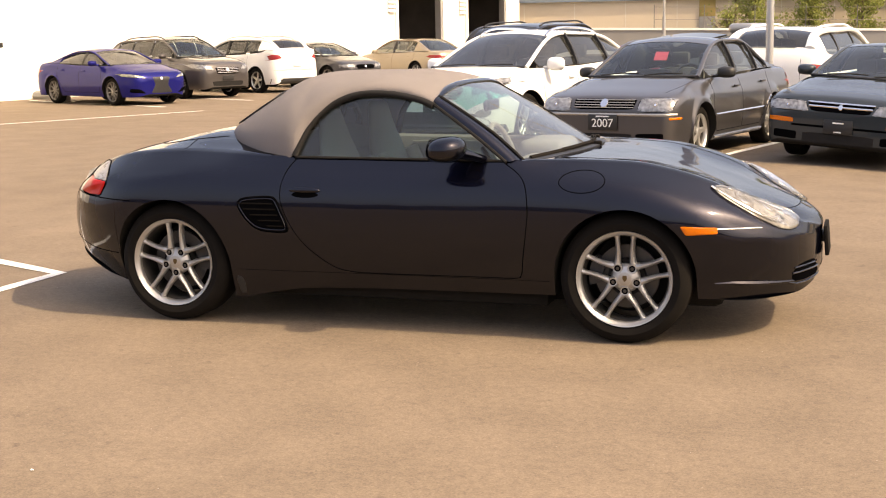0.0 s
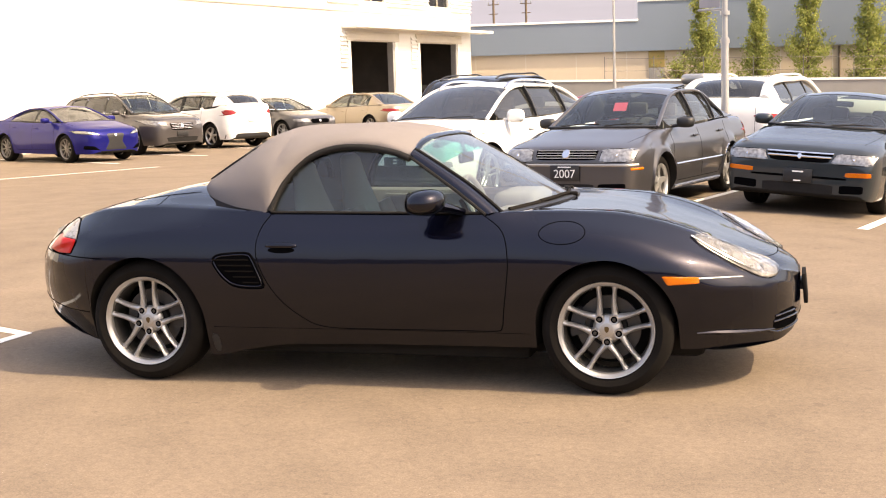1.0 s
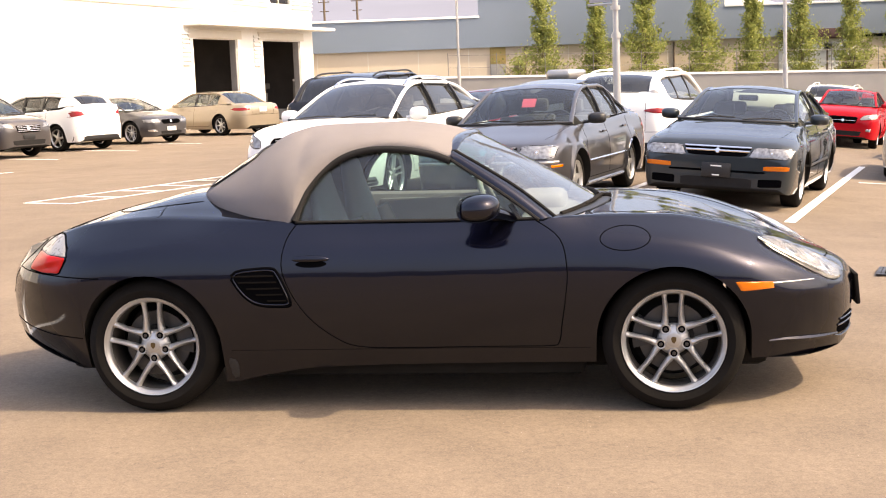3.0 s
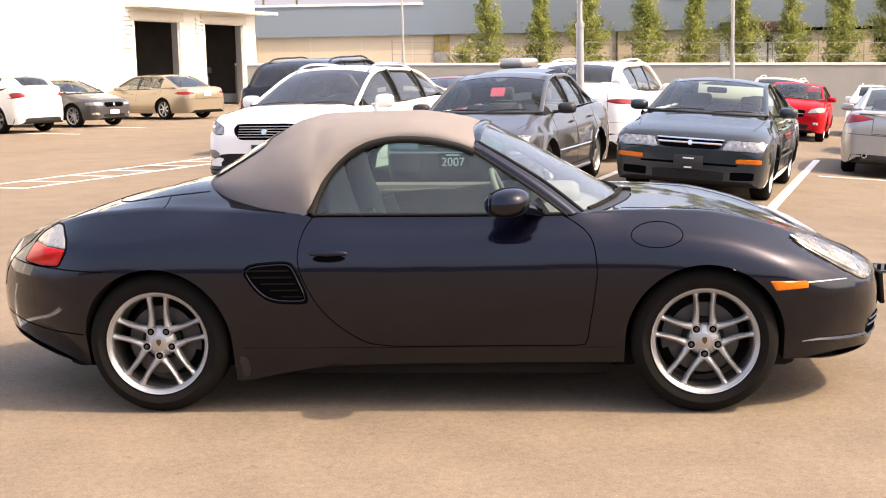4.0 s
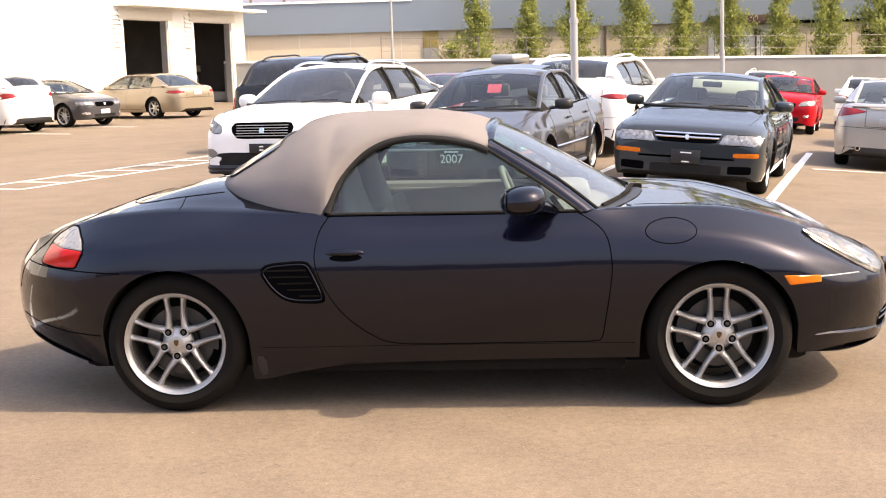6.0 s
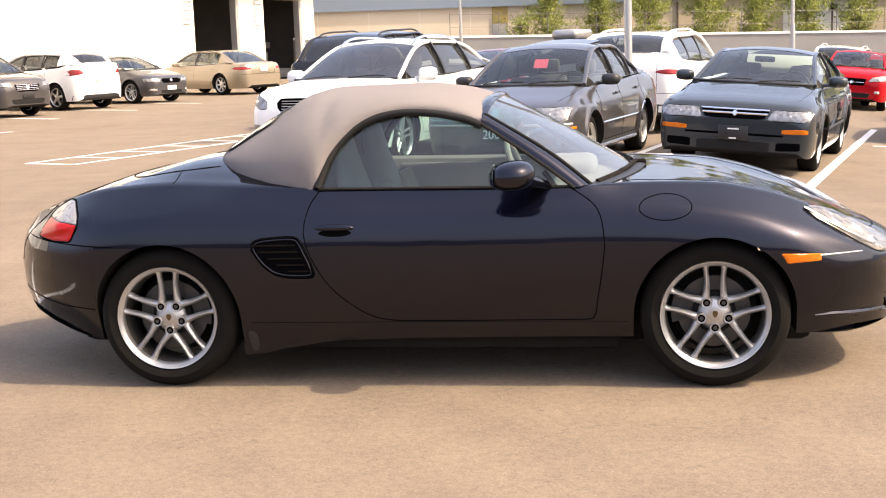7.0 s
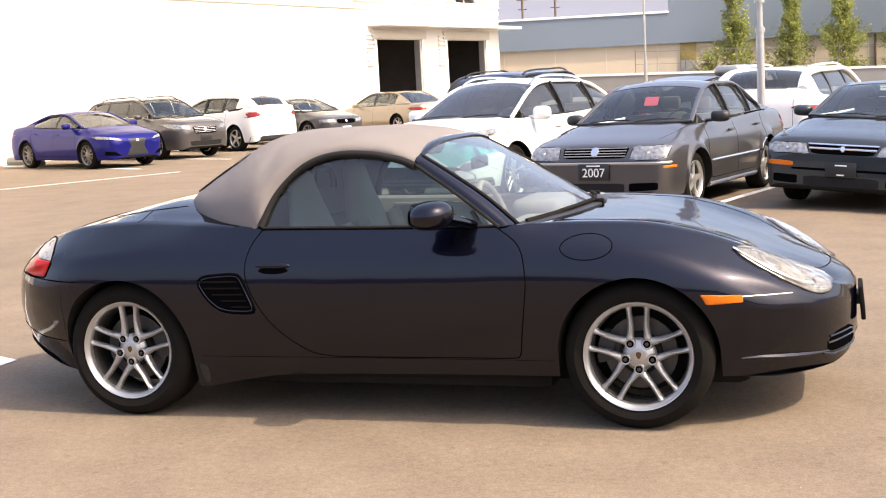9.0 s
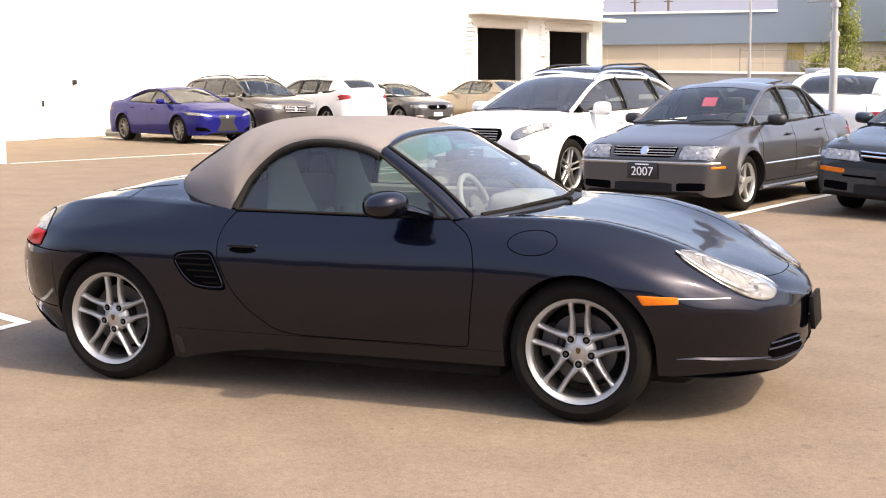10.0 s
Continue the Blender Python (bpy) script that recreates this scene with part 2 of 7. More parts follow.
def asphalt():
    """Old bleached asphalt: broad stains, worn patches, coarse aggregate, pale chips and dark pits."""
    m = mat("asphalt", (0.172, 0.133, 0.099), 0.9, 0, 0.16, 0.45, 0.40, 110.0, spec=0.2, detail=9.0, fine=0.14)
    nt = m.node_tree
    b = nt.nodes["Principled BSDF"]
    tc = nt.nodes.new("ShaderNodeTexCoord")
    out = b.inputs["Base Color"].links[0].from_socket
    for scale, lo, hi, a, z in ((26.0, 0.35, 0.65, 0.92, 1.08), (75.0, 0.4, 0.6, 0.93, 1.07), (2.2, 0.3, 0.7, 0.90, 1.09), (320.0, 0.35, 0.65, 0.94, 1.06), (0.23, 0.35, 0.65, 0.93, 1.07), (9.0, 0.66, 0.74, 1.0, 0.80)):
        n = nt.nodes.new("ShaderNodeTexNoise")
        n.inputs["Scale"].default_value, n.inputs["Detail"].default_value = scale, 2.0
        nt.links.new(tc.outputs["Object"], n.inputs["Vector"])
        r = nt.nodes.new("ShaderNodeMapRange")
        for k, v in (("From Min", lo), ("From Max", hi), ("To Min", a), ("To Max", z)):
            r.inputs[k].default_value = v
        nt.links.new(n.outputs["Fac"], r.inputs["Value"])
        mul = nt.nodes.new("ShaderNodeMix")
        mul.data_type, mul.blend_type = "RGBA", "MULTIPLY"
        mul.inputs["Factor"].default_value = 1.0
        nt.links.new(out, mul.inputs["A"])
        nt.links.new(r.outputs["Result"], mul.inputs["B"])
        out = mul.outputs["Result"]
    v = nt.nodes.new("ShaderNodeTexVoronoi")
    v.inputs["Scale"].default_value = 14.0
    nt.links.new(tc.outputs["Object"], v.inputs["Vector"])
    for lo, hi, col in ((0.045, 0.035, (0.55, 0.50, 0.44, 1)),):
        r = nt.nodes.new("ShaderNodeMapRange")
        r.inputs["From Min"].default_value, r.inputs["From Max"].default_value = hi, lo
        r.inputs["To Min"].default_value, r.inputs["To Max"].default_value = 0.35, 0.0
        nt.links.new(v.outputs["Distance"], r.inputs["Value"])
        mx = nt.nodes.new("ShaderNodeMix")
        mx.data_type = "RGBA"
        mx.inputs["B"].default_value = col
        nt.links.new(r.outputs["Result"], mx.inputs["Factor"])
        nt.links.new(out, mx.inputs["A"])
        out = mx.outputs["Result"]
    nt.links.new(out, b.inputs["Base Color"])
    return m


M_ASPHALT = asphalt()
M_LINE = mat("road_paint", (0.72, 0.70, 0.66), 0.7, 0, 0.12, 3.0, 0.4, 90.0, fine=0.15)
M_BLUEBLACK = paint("midnight_paint", (0.0058, 0.0065, 0.0155), 1.0, 0.42)
M_BLUEBLACK.node_tree.nodes["Principled BSDF"].inputs["Specular Tint"].default_value = (0.30, 0.31, 0.36, 1)
M_BLUEBLACK.node_tree.nodes["Principled BSDF"].inputs["Coat IOR"].default_value = 1.44
M_BLUEBLACK.node_tree.nodes["Principled BSDF"].inputs["Coat Weight"].default_value = 1.0
M_BLUEBLACK.node_tree.nodes["Principled BSDF"].inputs["Coat Roughness"].default_value = 0.06
wave = M_BLUEBLACK.node_tree.nodes.new("ShaderNodeTexNoise")          # pressed panels are never quite flat
wave.inputs["Scale"].default_value, wave.inputs["Detail"].default_value = 3.2, 1.0
ripple = M_BLUEBLACK.node_tree.nodes.new("ShaderNodeBump")
ripple.inputs["Strength"].default_value, ripple.inputs["Distance"].default_value = 0.5, 0.012
where = M_BLUEBLACK.node_tree.nodes.new("ShaderNodeTexCoord")
M_BLUEBLACK.node_tree.links.new(where.outputs["Object"], wave.inputs["Vector"])
M_BLUEBLACK.node_tree.links.new(wave.outputs["Fac"], ripple.inputs["Height"])
M_BLUEBLACK.node_tree.links.new(ripple.outputs["Normal"], M_BLUEBLACK.node_tree.nodes["Principled BSDF"].inputs["Coat Normal"])
M_CANVAS = mat("taupe_canvas", (0.196, 0.176, 0.170), 0.95, 0, 0.10, 5.0, 0.5, 500.0, spec=0.15, fine=0.12)
M_RUBBER = mat("tyre_rubber", (0.0095, 0.0082, 0.0072), 0.85, 0, 0.2, 9.0, 0.3, 120.0, spec=0.10)
M_BLACK = mat("black_plastic", (0.012, 0.012, 0.013), 0.5, 0, 0.2, 9.0, 0.1, 300.0)
M_WEATHER = mat("weather_strip", (0.016, 0.0155, 0.0155), 0.85, 0, 0.2, 9.0, 0.1, 200.0, spec=0.15)
# near-black for panel joints, and for painted shade in flat openings and hollows
M_SEAM = mat("gap_and_hollow_black", (0.0025, 0.0025, 0.003), 0.9, 0, 0.2, 9.0, spec=0.0)
M_UNDER = mat("underbody", (0.015, 0.014, 0.013), 0.9, 0, 0.3, 6.0, spec=0.1)
M_ALLOY = mat("silver_alloy", (0.49, 0.487, 0.48), 0.40, 0.80, 0.10, 7.0, 0.04, 300.0)
M_DARKALLOY = mat("barrel_alloy", (0.22, 0.21, 0.20), 0.5, 0.7, 0.2, 12.0)
# inner barrel, much darker than rim and spokes
M_BARREL = mat("dark_barrel", (0.07, 0.064, 0.058), 0.5, 0.6, 0.3, 14.0)
M_STEEL = mat("brake_steel", (0.075, 0.071, 0.068), 0.45, 0.8, 0.2, 30.0)
M_CALIPER = mat("black_caliper", (0.02, 0.02, 0.022), 0.45, 0, 0.2, 20.0)
M_CHROME = mat("chrome", (0.75, 0.75, 0.75), 0.12, 1.0, 0.04, 9.0)
M_CAP = mat("dull_centre_cap", (0.42, 0.40, 0.37), 0.4, 0.6, 0.1, 30.0)
M_BRASS = mat("gilt_badge", (0.13, 0.092, 0.045), 0.3, 0.8, 0.3, 90.0)
M_RED = mat("red_lens", (0.52, 0.008, 0.006), 0.30, 0, 0.12, 30.0, coat=0.0, spec=0.25)
M_TAIL = mat("dark_red_lens", (0.26, 0.008, 0.012), 0.25, 0, 0.35, 26.0, coat=0.3)
M_SMOKE = mat("smoky_clear_lens", (0.30, 0.285, 0.265), 0.28, 0.3, 0.35, 40.0, coat=0.3)
M_AMBER = mat("amber_lens", (0.60, 0.135, 0.004), 0.22, 0, 0.14, 40.0, 0.2, 160.0, coat=0.5)
M_CLEAR = mat("clear_lens", (0.50, 0.50, 0.50), 0.2, 0.5, 0.1, 24.0, coat=0.6, col2=(0.03, 0.03, 0.033), detail=1.0)
M_BEAM = mat("headlight_reflector", (0.66, 0.66, 0.66), 0.2, 0.5, 0.1, 24.0, coat=0.6, col2=(0.12, 0.12, 0.125), detail=1.0)
M_LAMP = mat("lamp_reflector", (0.80, 0.80, 0.80), 0.12, 0.9, 0.25, 30.0)
M_GLASS = pane("clear_glass", (0.54, 0.70, 0.68), pale_film=0.012)
M_SCREEN = pane("windscreen_glass", (0.70, 0.80, 0.77), pale_film=0.045, ior=1.8)
M_CARSCREEN = pane("car_windscreen", (0.66, 0.82, 0.77), pale_film=0.010, ior=1.45)
M_SIDELIGHT = pane("side_glass", (0.62, 0.74, 0.71), pale_film=0.03, ior=1.6)
M_SIDEGLASS = pane("privacy_glass", (0.16, 0.18, 0.18), pale_film=0.03, ior=1.5)
M_SHADEBAND = pane("green_shade_band", (0.12, 0.80, 0.66))
M_DARKGLASS = pane("tinted_glass", (0.13, 0.145, 0.15), pale_film=0.02, ior=1.5)
M_LENS = pane("lamp_cover", (0.93, 0.93, 0.93))
M_LEATHER = mat("grey_leather", (0.34, 0.335, 0.33), 0.6, 0, 0.08, 8.0, 0.2, 150.0)
M_TRIM = mat("grey_cabin_trim", (0.24, 0.24, 0.245), 0.75, 0, 0.1, 8.0, 0.2, 150.0)
M_CLOTH = mat("dark_grey_cloth", (0.085, 0.083, 0.082), 0.85, 0, 0.15, 8.0, 0.2, 150.0)
M_DARKTRIM = mat("dark_cabin_trim", (0.035, 0.035, 0.038), 0.8, 0, 0.2, 8.0, 0.2, 150.0)
M_WHITEPAINT = paint("white_paint", (0.80, 0.80, 0.79))
M_GREYPAINT = paint("grey_metal_paint", (0.080, 0.077, 0.081), 0.6)
M_TEALPAINT = paint("dark_teal_paint", (0.034, 0.042, 0.048), 0.5)
M_BLUEPAINT = paint("bright_blue_paint", (0.010, 0.011, 0.125), 0.3)
M_BLUEPAINT.node_tree.nodes["Principled BSDF"].inputs["Coat Weight"].default_value = 0.45
M_BRONZEPAINT = paint("brown_grey_paint", (0.085, 0.078, 0.078), 0.5)
M_GOLDPAINT = paint("gold_beige_paint", (0.31, 0.255, 0.188), 0.5)
M_SILVERPAINT = paint("silver_paint", (0.37, 0.36, 0.34), 0.6)
M_REDPAINT = paint("red_paint", (0.36, 0.008, 0.014), 0.0)
M_REDPAINT.node_tree.nodes["Principled BSDF"].inputs["Coat Weight"].default_value = 0.5
M_MAROONPAINT = paint("maroon_paint", (0.16, 0.03, 0.03), 0.2)
M_BLACKPAINT = paint("black_paint", (0.012, 0.012, 0.013), 0.0)
M_PINK = mat("pink_card", (0.85, 0.10, 0.16), 0.8, 0, 0.05, 9.0)
M_WHITECARD = mat("white_card", (0.80, 0.80, 0.78), 0.8, 0, 0.05, 9.0)
M_WALL = mat("white_siding", (0.82, 0.81, 0.77), 0.75, 0, 0.05, 0.6, 0.1, 40.0)
M_TRIMWALL = mat("cream_trim", (0.62, 0.58, 0.50), 0.7, 0, 0.06, 3.0)
# dark brown that paints the shade inside the open bays
M_BAY = mat("bay_shade", (0.060, 0.052, 0.046), 0.9, 0, 0.3, 1.5)
M_BLUEWALL = mat("blue_grey_cladding", (0.165, 0.21, 0.265), 0.6, 0, 0.06, 0.3, 0.1, 20.0)
M_BEIGEWALL = mat("beige_blockwork", (0.56, 0.470, 0.360), 0.85, 0, 0.10, 0.5, 0.2, 12.0)
M_CONCRETE = mat("grey_concrete", (0.232, 0.229, 0.224), 0.9, 0, 0.15, 0.8, 0.4, 30.0)
M_GALV = mat("galvanised_steel", (0.42, 0.42, 0.42), 0.5, 0.6, 0.12, 5.0)
M_BARK = mat("bark", (0.16, 0.12, 0.085), 0.95, 0, 0.3, 12.0, 0.8, 60.0)
M_HILL = mat("far_hill_glow", (0.10, 0.11, 0.14), 1.0, 0, 0.25, 0.004, spec=0.0)
M_HILL.node_tree.nodes["Principled BSDF"].inputs["Emission Color"].default_value = (0.42, 0.44, 0.60, 1)      # glow paints the pale haze of distance
M_HILL.node_tree.nodes["Principled BSDF"].inputs["Emission Strength"].default_value = 0.34


# ---------------- ground ----------------
def ground_z(x, y):
    """The lot falls away gently towards +x, past the driveway."""
    u = min(x, 14.0) - 1.9
    far = -0.16 * smooth(x, 3.0, 6.0) * smooth(y, 17.0, 25.0)
    return min(0.0, 0.013 - 0.05 * (math.sqrt(u * u + 0.64) + u)) * smooth(y, 2.0, 7.5) + far


def seat_pose(x, y, heading, wb=2.6, track=1.5):
    """The pose of a car on the ground: heading in degrees, 0 is +x."""
    a = radians(heading)
    f, l = Vector((math.cos(a), math.sin(a), 0)), Vector((-math.sin(a), math.cos(a), 0))
    c = Vector((x, y, 0))

    def g(p):
        return Vector((p.x, p.y, ground_z(p.x, p.y)))
    fx = (g(c + f * wb / 2) - g(c - f * wb / 2)).normalized()
    ly = (g(c + l * track / 2) - g(c - l * track / 2)).normalized()
    up = fx.cross(ly).normalized()
    ly = up.cross(fx)
    z = sum(g(c + f * (s * wb / 2) + l * (q * track / 2)).z for s in (-1, 1) for q in (-1, 1)) / 4
    m = Matrix((fx, ly, up)).transposed().to_4x4()
    m.translation = (x, y, z)
    return m


def ticks(a, b, fine_a, fine_b, step):
    out = [fine_a + step * k for k in range(int((fine_b - fine_a) / step) + 1)]
    d, v = step, fine_b
    while v < b:
        d *= 1.7
        v = min(b, v + d)
        out.append(v)
    d, v = step, fine_a
    while v > a:
        d *= 1.7
        v = max(a, v - d)
        out.insert(0, v)
    return out


gx, gy = ticks(-4000, 4000, -22, 30, 0.5), ticks(-4000, 4000, -8, 60, 0.5)
gbm = bmesh.new()
grid = [[gbm.verts.new((x, y, ground_z(x, y))) for x in gx] for y in gy]
for a, b in zip(grid, grid[1:]):
    for k in range(len(a) - 1):
        gbm.faces.new((a[k], a[k + 1], b[k + 1], b[k]))
ground = tagged(part("ground", gbm, M_ASPHALT), "sun-bleached tan asphalt of a car dealer's lot", "asphalt", kind="structure")


def marking(name, pts, width, label, group=""):
    """A painted line that lies on the ground along points."""
    bm = bmesh.new()
    line = [Vector(p) for p in pts]
    fine = []
    for a, b in zip(line, line[1:]):
        n = max(1, int((b - a).length / 0.4))
        fine += [a.lerp(b, k / n) for k in range(n)]
    fine.append(line[-1])
    rows = []
    for i, p in enumerate(fine):
        t = (fine[min(i + 1, len(fine) - 1)] - fine[max(i - 1, 0)]).normalized()
        nrm = Vector((-t.y, t.x))
        rows.append([Vector((q.x, q.y, ground_z(q.x, q.y) + 0.005)) for q in (p + nrm * width / 2, p - nrm * width / 2)])
    bm_span(rows, 0.0, bm)
    bm.normal_update()
    for f in bm.faces:
        if f.normal.z < 0:
            f.normal_flip()
    return tagged(part(name, bm, M_LINE), label, "marking", group, "structure")


marking("stall_line", [(2.62, 6.95), (5.09, 17.25)], 0.11, "worn white stall line on the asphalt", "stall lines")
marking("stall_line", [(0.02, 6.5), (1.75, 13.4)], 0.11, "worn white stall line on the asphalt", "stall lines")
marking("stall_line", [(4.36, 13.25), (9.0, 14.2)], 0.10, "worn white stall line on the asphalt", "stall lines")
marking("stall_line", [(-13.6, 12.86), (-11.2, 17.9)], 0.12, "worn white stall line on the asphalt", "stall lines")
marking("stall_line", [(-18.8, 22.45), (-13.0, 19.35)], 0.14, "worn white stall line on the asphalt", "stall lines")
marking("stall_line", [(-18.3, 25.5), (-12.2, 22.2)], 0.12, "worn white stall line on the asphalt", "stall lines")
marking("stall_line", [(-17.6, 28.6), (-11.5, 25.3)], 0.12, "worn white stall line on the asphalt", "stall lines")
marking("stall_line", [(-16.9, 31.6), (-10.8, 28.3)], 0.12, "worn white stall line on the asphalt", "stall lines")
# ladder hatching beside the parked row
LA, LB = Vector((-7.46, 10.72)), Vector((-5.20, 16.9))
LC, LD = Vector((-6.62, 10.42)), Vector((-4.36, 16.6))
marking("hatch_line", [LA, LB], 0.10, "white ladder hatching on the asphalt", "hatching")
marking("hatch_line", [LC, LD], 0.10, "white ladder hatching on the asphalt", "hatching")
for k in range(8):
    f = k / 7
    marking("hatch_rung", [LA.lerp(LB, f), LC.lerp(LD, f)], 0.10, "white rung of ladder hatching on the asphalt", "hatching")
marking("hatch_line", [(-5.6, 1.55), (-2.69, 0.25), (-2.75, -0.95)], 0.10, "white painted corner of a hatched area", "hatching")


# ---------------- wheels ----------------
def spoke_bm(x0, x1, r0, r1, w0, w1, y0, y1, thick, bm):
    """One spoke from (x0, r0) to (x1, r1), on the outer side of the wheel (-y)."""
    rows = []
    n = 6
    for i in range(n + 1):
        t = i / n
        cx, cz = x0 + (x1 - x0) * t, r0 + (r1 - r0) * t
        w = w0 + (w1 - w0) * t ** 0.7
        y = y0 + (y1 - y0) * t + 0.010 * math.sin(math.pi * t)
        rows.append([(cx - w * 0.5, y + thick, cz), (cx - w * 0.5, y + 0.006, cz), (cx - w * 0.28, y, cz),
                     (cx + w * 0.28, y, cz), (cx + w * 0.5, y + 0.006, cz), (cx + w * 0.5, y + thick, cz)])
    return bm_rings(rows, bm)


def turned(bm, verts_from, angle):
    vs = bm.verts[:][verts_from:]
    bmesh.ops.rotate(bm, cent=(0, 0, 0), matrix=Matrix.Rotation(angle, 3, "Y"), verts=vs)


WHEELS = {}


def wheel_meshes(key, R, rim, width, style):
    """Shared meshes of a wheel whose outer face looks to -y."""
    if key in WHEELS:
        return WHEELS[key]
    hw = width / 2
    alloy = key[4] if len(key) > 4 and key[4] else M_ALLOY
    tyre = bm_lathe([(rim - 0.012, -hw + 0.02), (rim + 0.004, -hw + 0.004), (rim + 0.018, -hw - 0.004), (rim + (R - rim) * 0.45, -hw - 0.010), (R - 0.030, -hw - 0.002),
                     (R - 0.012, -hw + 0.014), (R - 0.002, -hw + 0.034), (R, -hw + 0.06), (R + 0.001, 0), (R, hw - 0.06), (R - 0.012, hw - 0.014), (R - 0.04, hw),
                     (rim + 0.01, hw), (rim - 0.012, hw - 0.02)], 64)
    lip = bm_lathe([(rim - 0.017, -hw + 0.044), (rim - 0.016, -hw + 0.034), (rim - 0.014, -hw + 0.022), (rim - 0.007, -hw + 0.004),
                    (rim + 0.001, -hw - 0.004), (rim + 0.004, -hw + 0.004), (rim, -hw + 0.02)], 64)
    face = bmesh.new()
    yo = -hw + 0.012
    if style == "pairs":
        lip = bm_lathe([(rim - 0.020, -hw + 0.060), (rim - 0.019, -hw + 0.034), (rim - 0.017, -hw + 0.019), (rim - 0.013, -hw + 0.011), (rim - 0.007, -hw + 0.007),
                        (rim - 0.002, -hw - 0.001), (rim + 0.003, -hw - 0.003), (rim + 0.005, -hw + 0.004), (rim, -hw + 0.02)], 72)
        for k in range(5):
            for s in (-1, 1):
                n0 = len(face.verts)
                rings = []
                for i in range(13):
                    t = i / 12
                    r = 0.052 + (rim - 0.013 - 0.052) * t
                    w = 0.0215 + 0.022 * math.exp(-t * 4.0) + 0.016 * smooth(t, 0.80, 1.0) ** 2
                    x = s * (0.0405 - 0.006 * math.sin(math.pi * min(1, t * 1.1)) - 0.001 * t)
                    y = yo + 0.018 - 0.006 * smooth(t, 0.1, 0.9)
                    rings.append([(x + w * u, y + d, r) for u, d in ((-0.5, 0.013), (-0.34, 0.004), (-0.08, -0.003), (0.08, -0.003), (0.34, 0.004), (0.5, 0.013), (0.46, 0.030), (-0.46, 0.030))])
                bm_rings(rings, face)
                turned(face, n0, 2 * math.pi * k / 5)
        bm_lathe([(0.0, yo + 0.014), (0.034, yo + 0.014), (0.040, yo + 0.0175), (0.050, yo + 0.024), (0.066, yo + 0.034), (0.072, yo + 0.05), (0, yo + 0.05)], 48, "y", face)
        for k in range(5):      # a round boss under each nut
            n0 = len(face.verts)
            bm_lathe([(0.0135, yo + 0.022), (0.0165, yo + 0.013), (0.0205, yo + 0.012), (0.0235, yo + 0.016), (0.026, yo + 0.028), (0.027, yo + 0.05)], 20, "y", face)
            bmesh.ops.translate(face, vec=(0, 0, 0.060), verts=face.verts[:][n0:])
            turned(face, n0, 2 * math.pi * (k + 0.5) / 5)
    else:
        count, w0, w1 = style
        for k in range(count):
            n0 = len(face.verts)
            spoke_bm(0, 0, 0.03, rim - 0.006, w0, w1, yo + 0.004, yo + 0.008, 0.03, face)
            turned(face, n0, 2 * math.pi * k / count)
        bm_lathe([(0.0, yo - 0.004), (0.035, yo - 0.004), (0.055, yo + 0.002), (0.065, yo + 0.03), (0, yo + 0.03)], 24, "y", face)
    barrel = bm_lathe([(rim - 0.012, hw - 0.03), (rim - 0.028, 0.0), (rim - 0.026, -hw + 0.05), (rim - 0.019, -hw + 0.038)], 48)
    hub = bm_lathe([(0, hw), (rim - 0.04, hw), (rim - 0.04, hw - 0.03), (0.10, hw - 0.05), (0.09, yo + 0.06), (0, yo + 0.06)], 40)
    disc = bm_lathe([(0.075, yo + 0.085), (rim * 0.68, yo + 0.085), (rim * 0.68, yo + 0.105), (0.075, yo + 0.105)], 48)
    nut = bm_lathe([(0.0085, yo + 0.0105), (0.0120, yo + 0.0115), (0.0160, yo + 0.0150), (0.0165, yo + 0.03)], 20)
    nut_end = bm_lathe([(0, yo + 0.0085), (0.0070, yo + 0.0085), (0.0085, yo + 0.0100), (0.0090, yo + 0.016)], 12)
    cap = bm_lathe([(0, yo + 0.0105), (0.027, yo + 0.0105), (0.0315, yo + 0.0125), (0.0325, yo + 0.018)], 24)
    badge = bm_plate(rounded([(-0.011, 0.015), (0.011, 0.015), (0.011, -0.003), (0, -0.017), (-0.011, -0.003)], 1), 0.0015, "y", yo + 0.009)
    cal = bmesh.new()
    rows = []
    for i in range(7):
        a = radians(-24 + 8 * i)
        rows.append([(r * math.sin(a), y, r * math.cos(a)) for r, y in ((rim * 0.50, yo + 0.060), (rim * 0.80, yo + 0.060), (rim * 0.80, yo + 0.125), (rim * 0.50, yo + 0.125))])
    bm_rings(rows, cal)
    WHEELS[key] = {"tyre": mesh_of("tyre", tyre, M_RUBBER), "rim": mesh_of("rim", lip, alloy), "spokes": mesh_of("spokes", face, alloy, 40),
                   "hub": mesh_of("hub", hub, M_UNDER), "barrel": mesh_of("barrel", barrel, M_BARREL), "disc": mesh_of("brake_disc", disc, M_STEEL), "nut": mesh_of("lug_nut", nut, M_SEAM), "nut_end": mesh_of("lug_bolt", nut_end, M_STEEL),
                   "cap": mesh_of("centre_cap", cap, M_CAP), "badge": mesh_of("badge", badge, M_BRASS), "caliper": mesh_of("brake_caliper", cal, M_CALIPER)}
    return WHEELS[key]


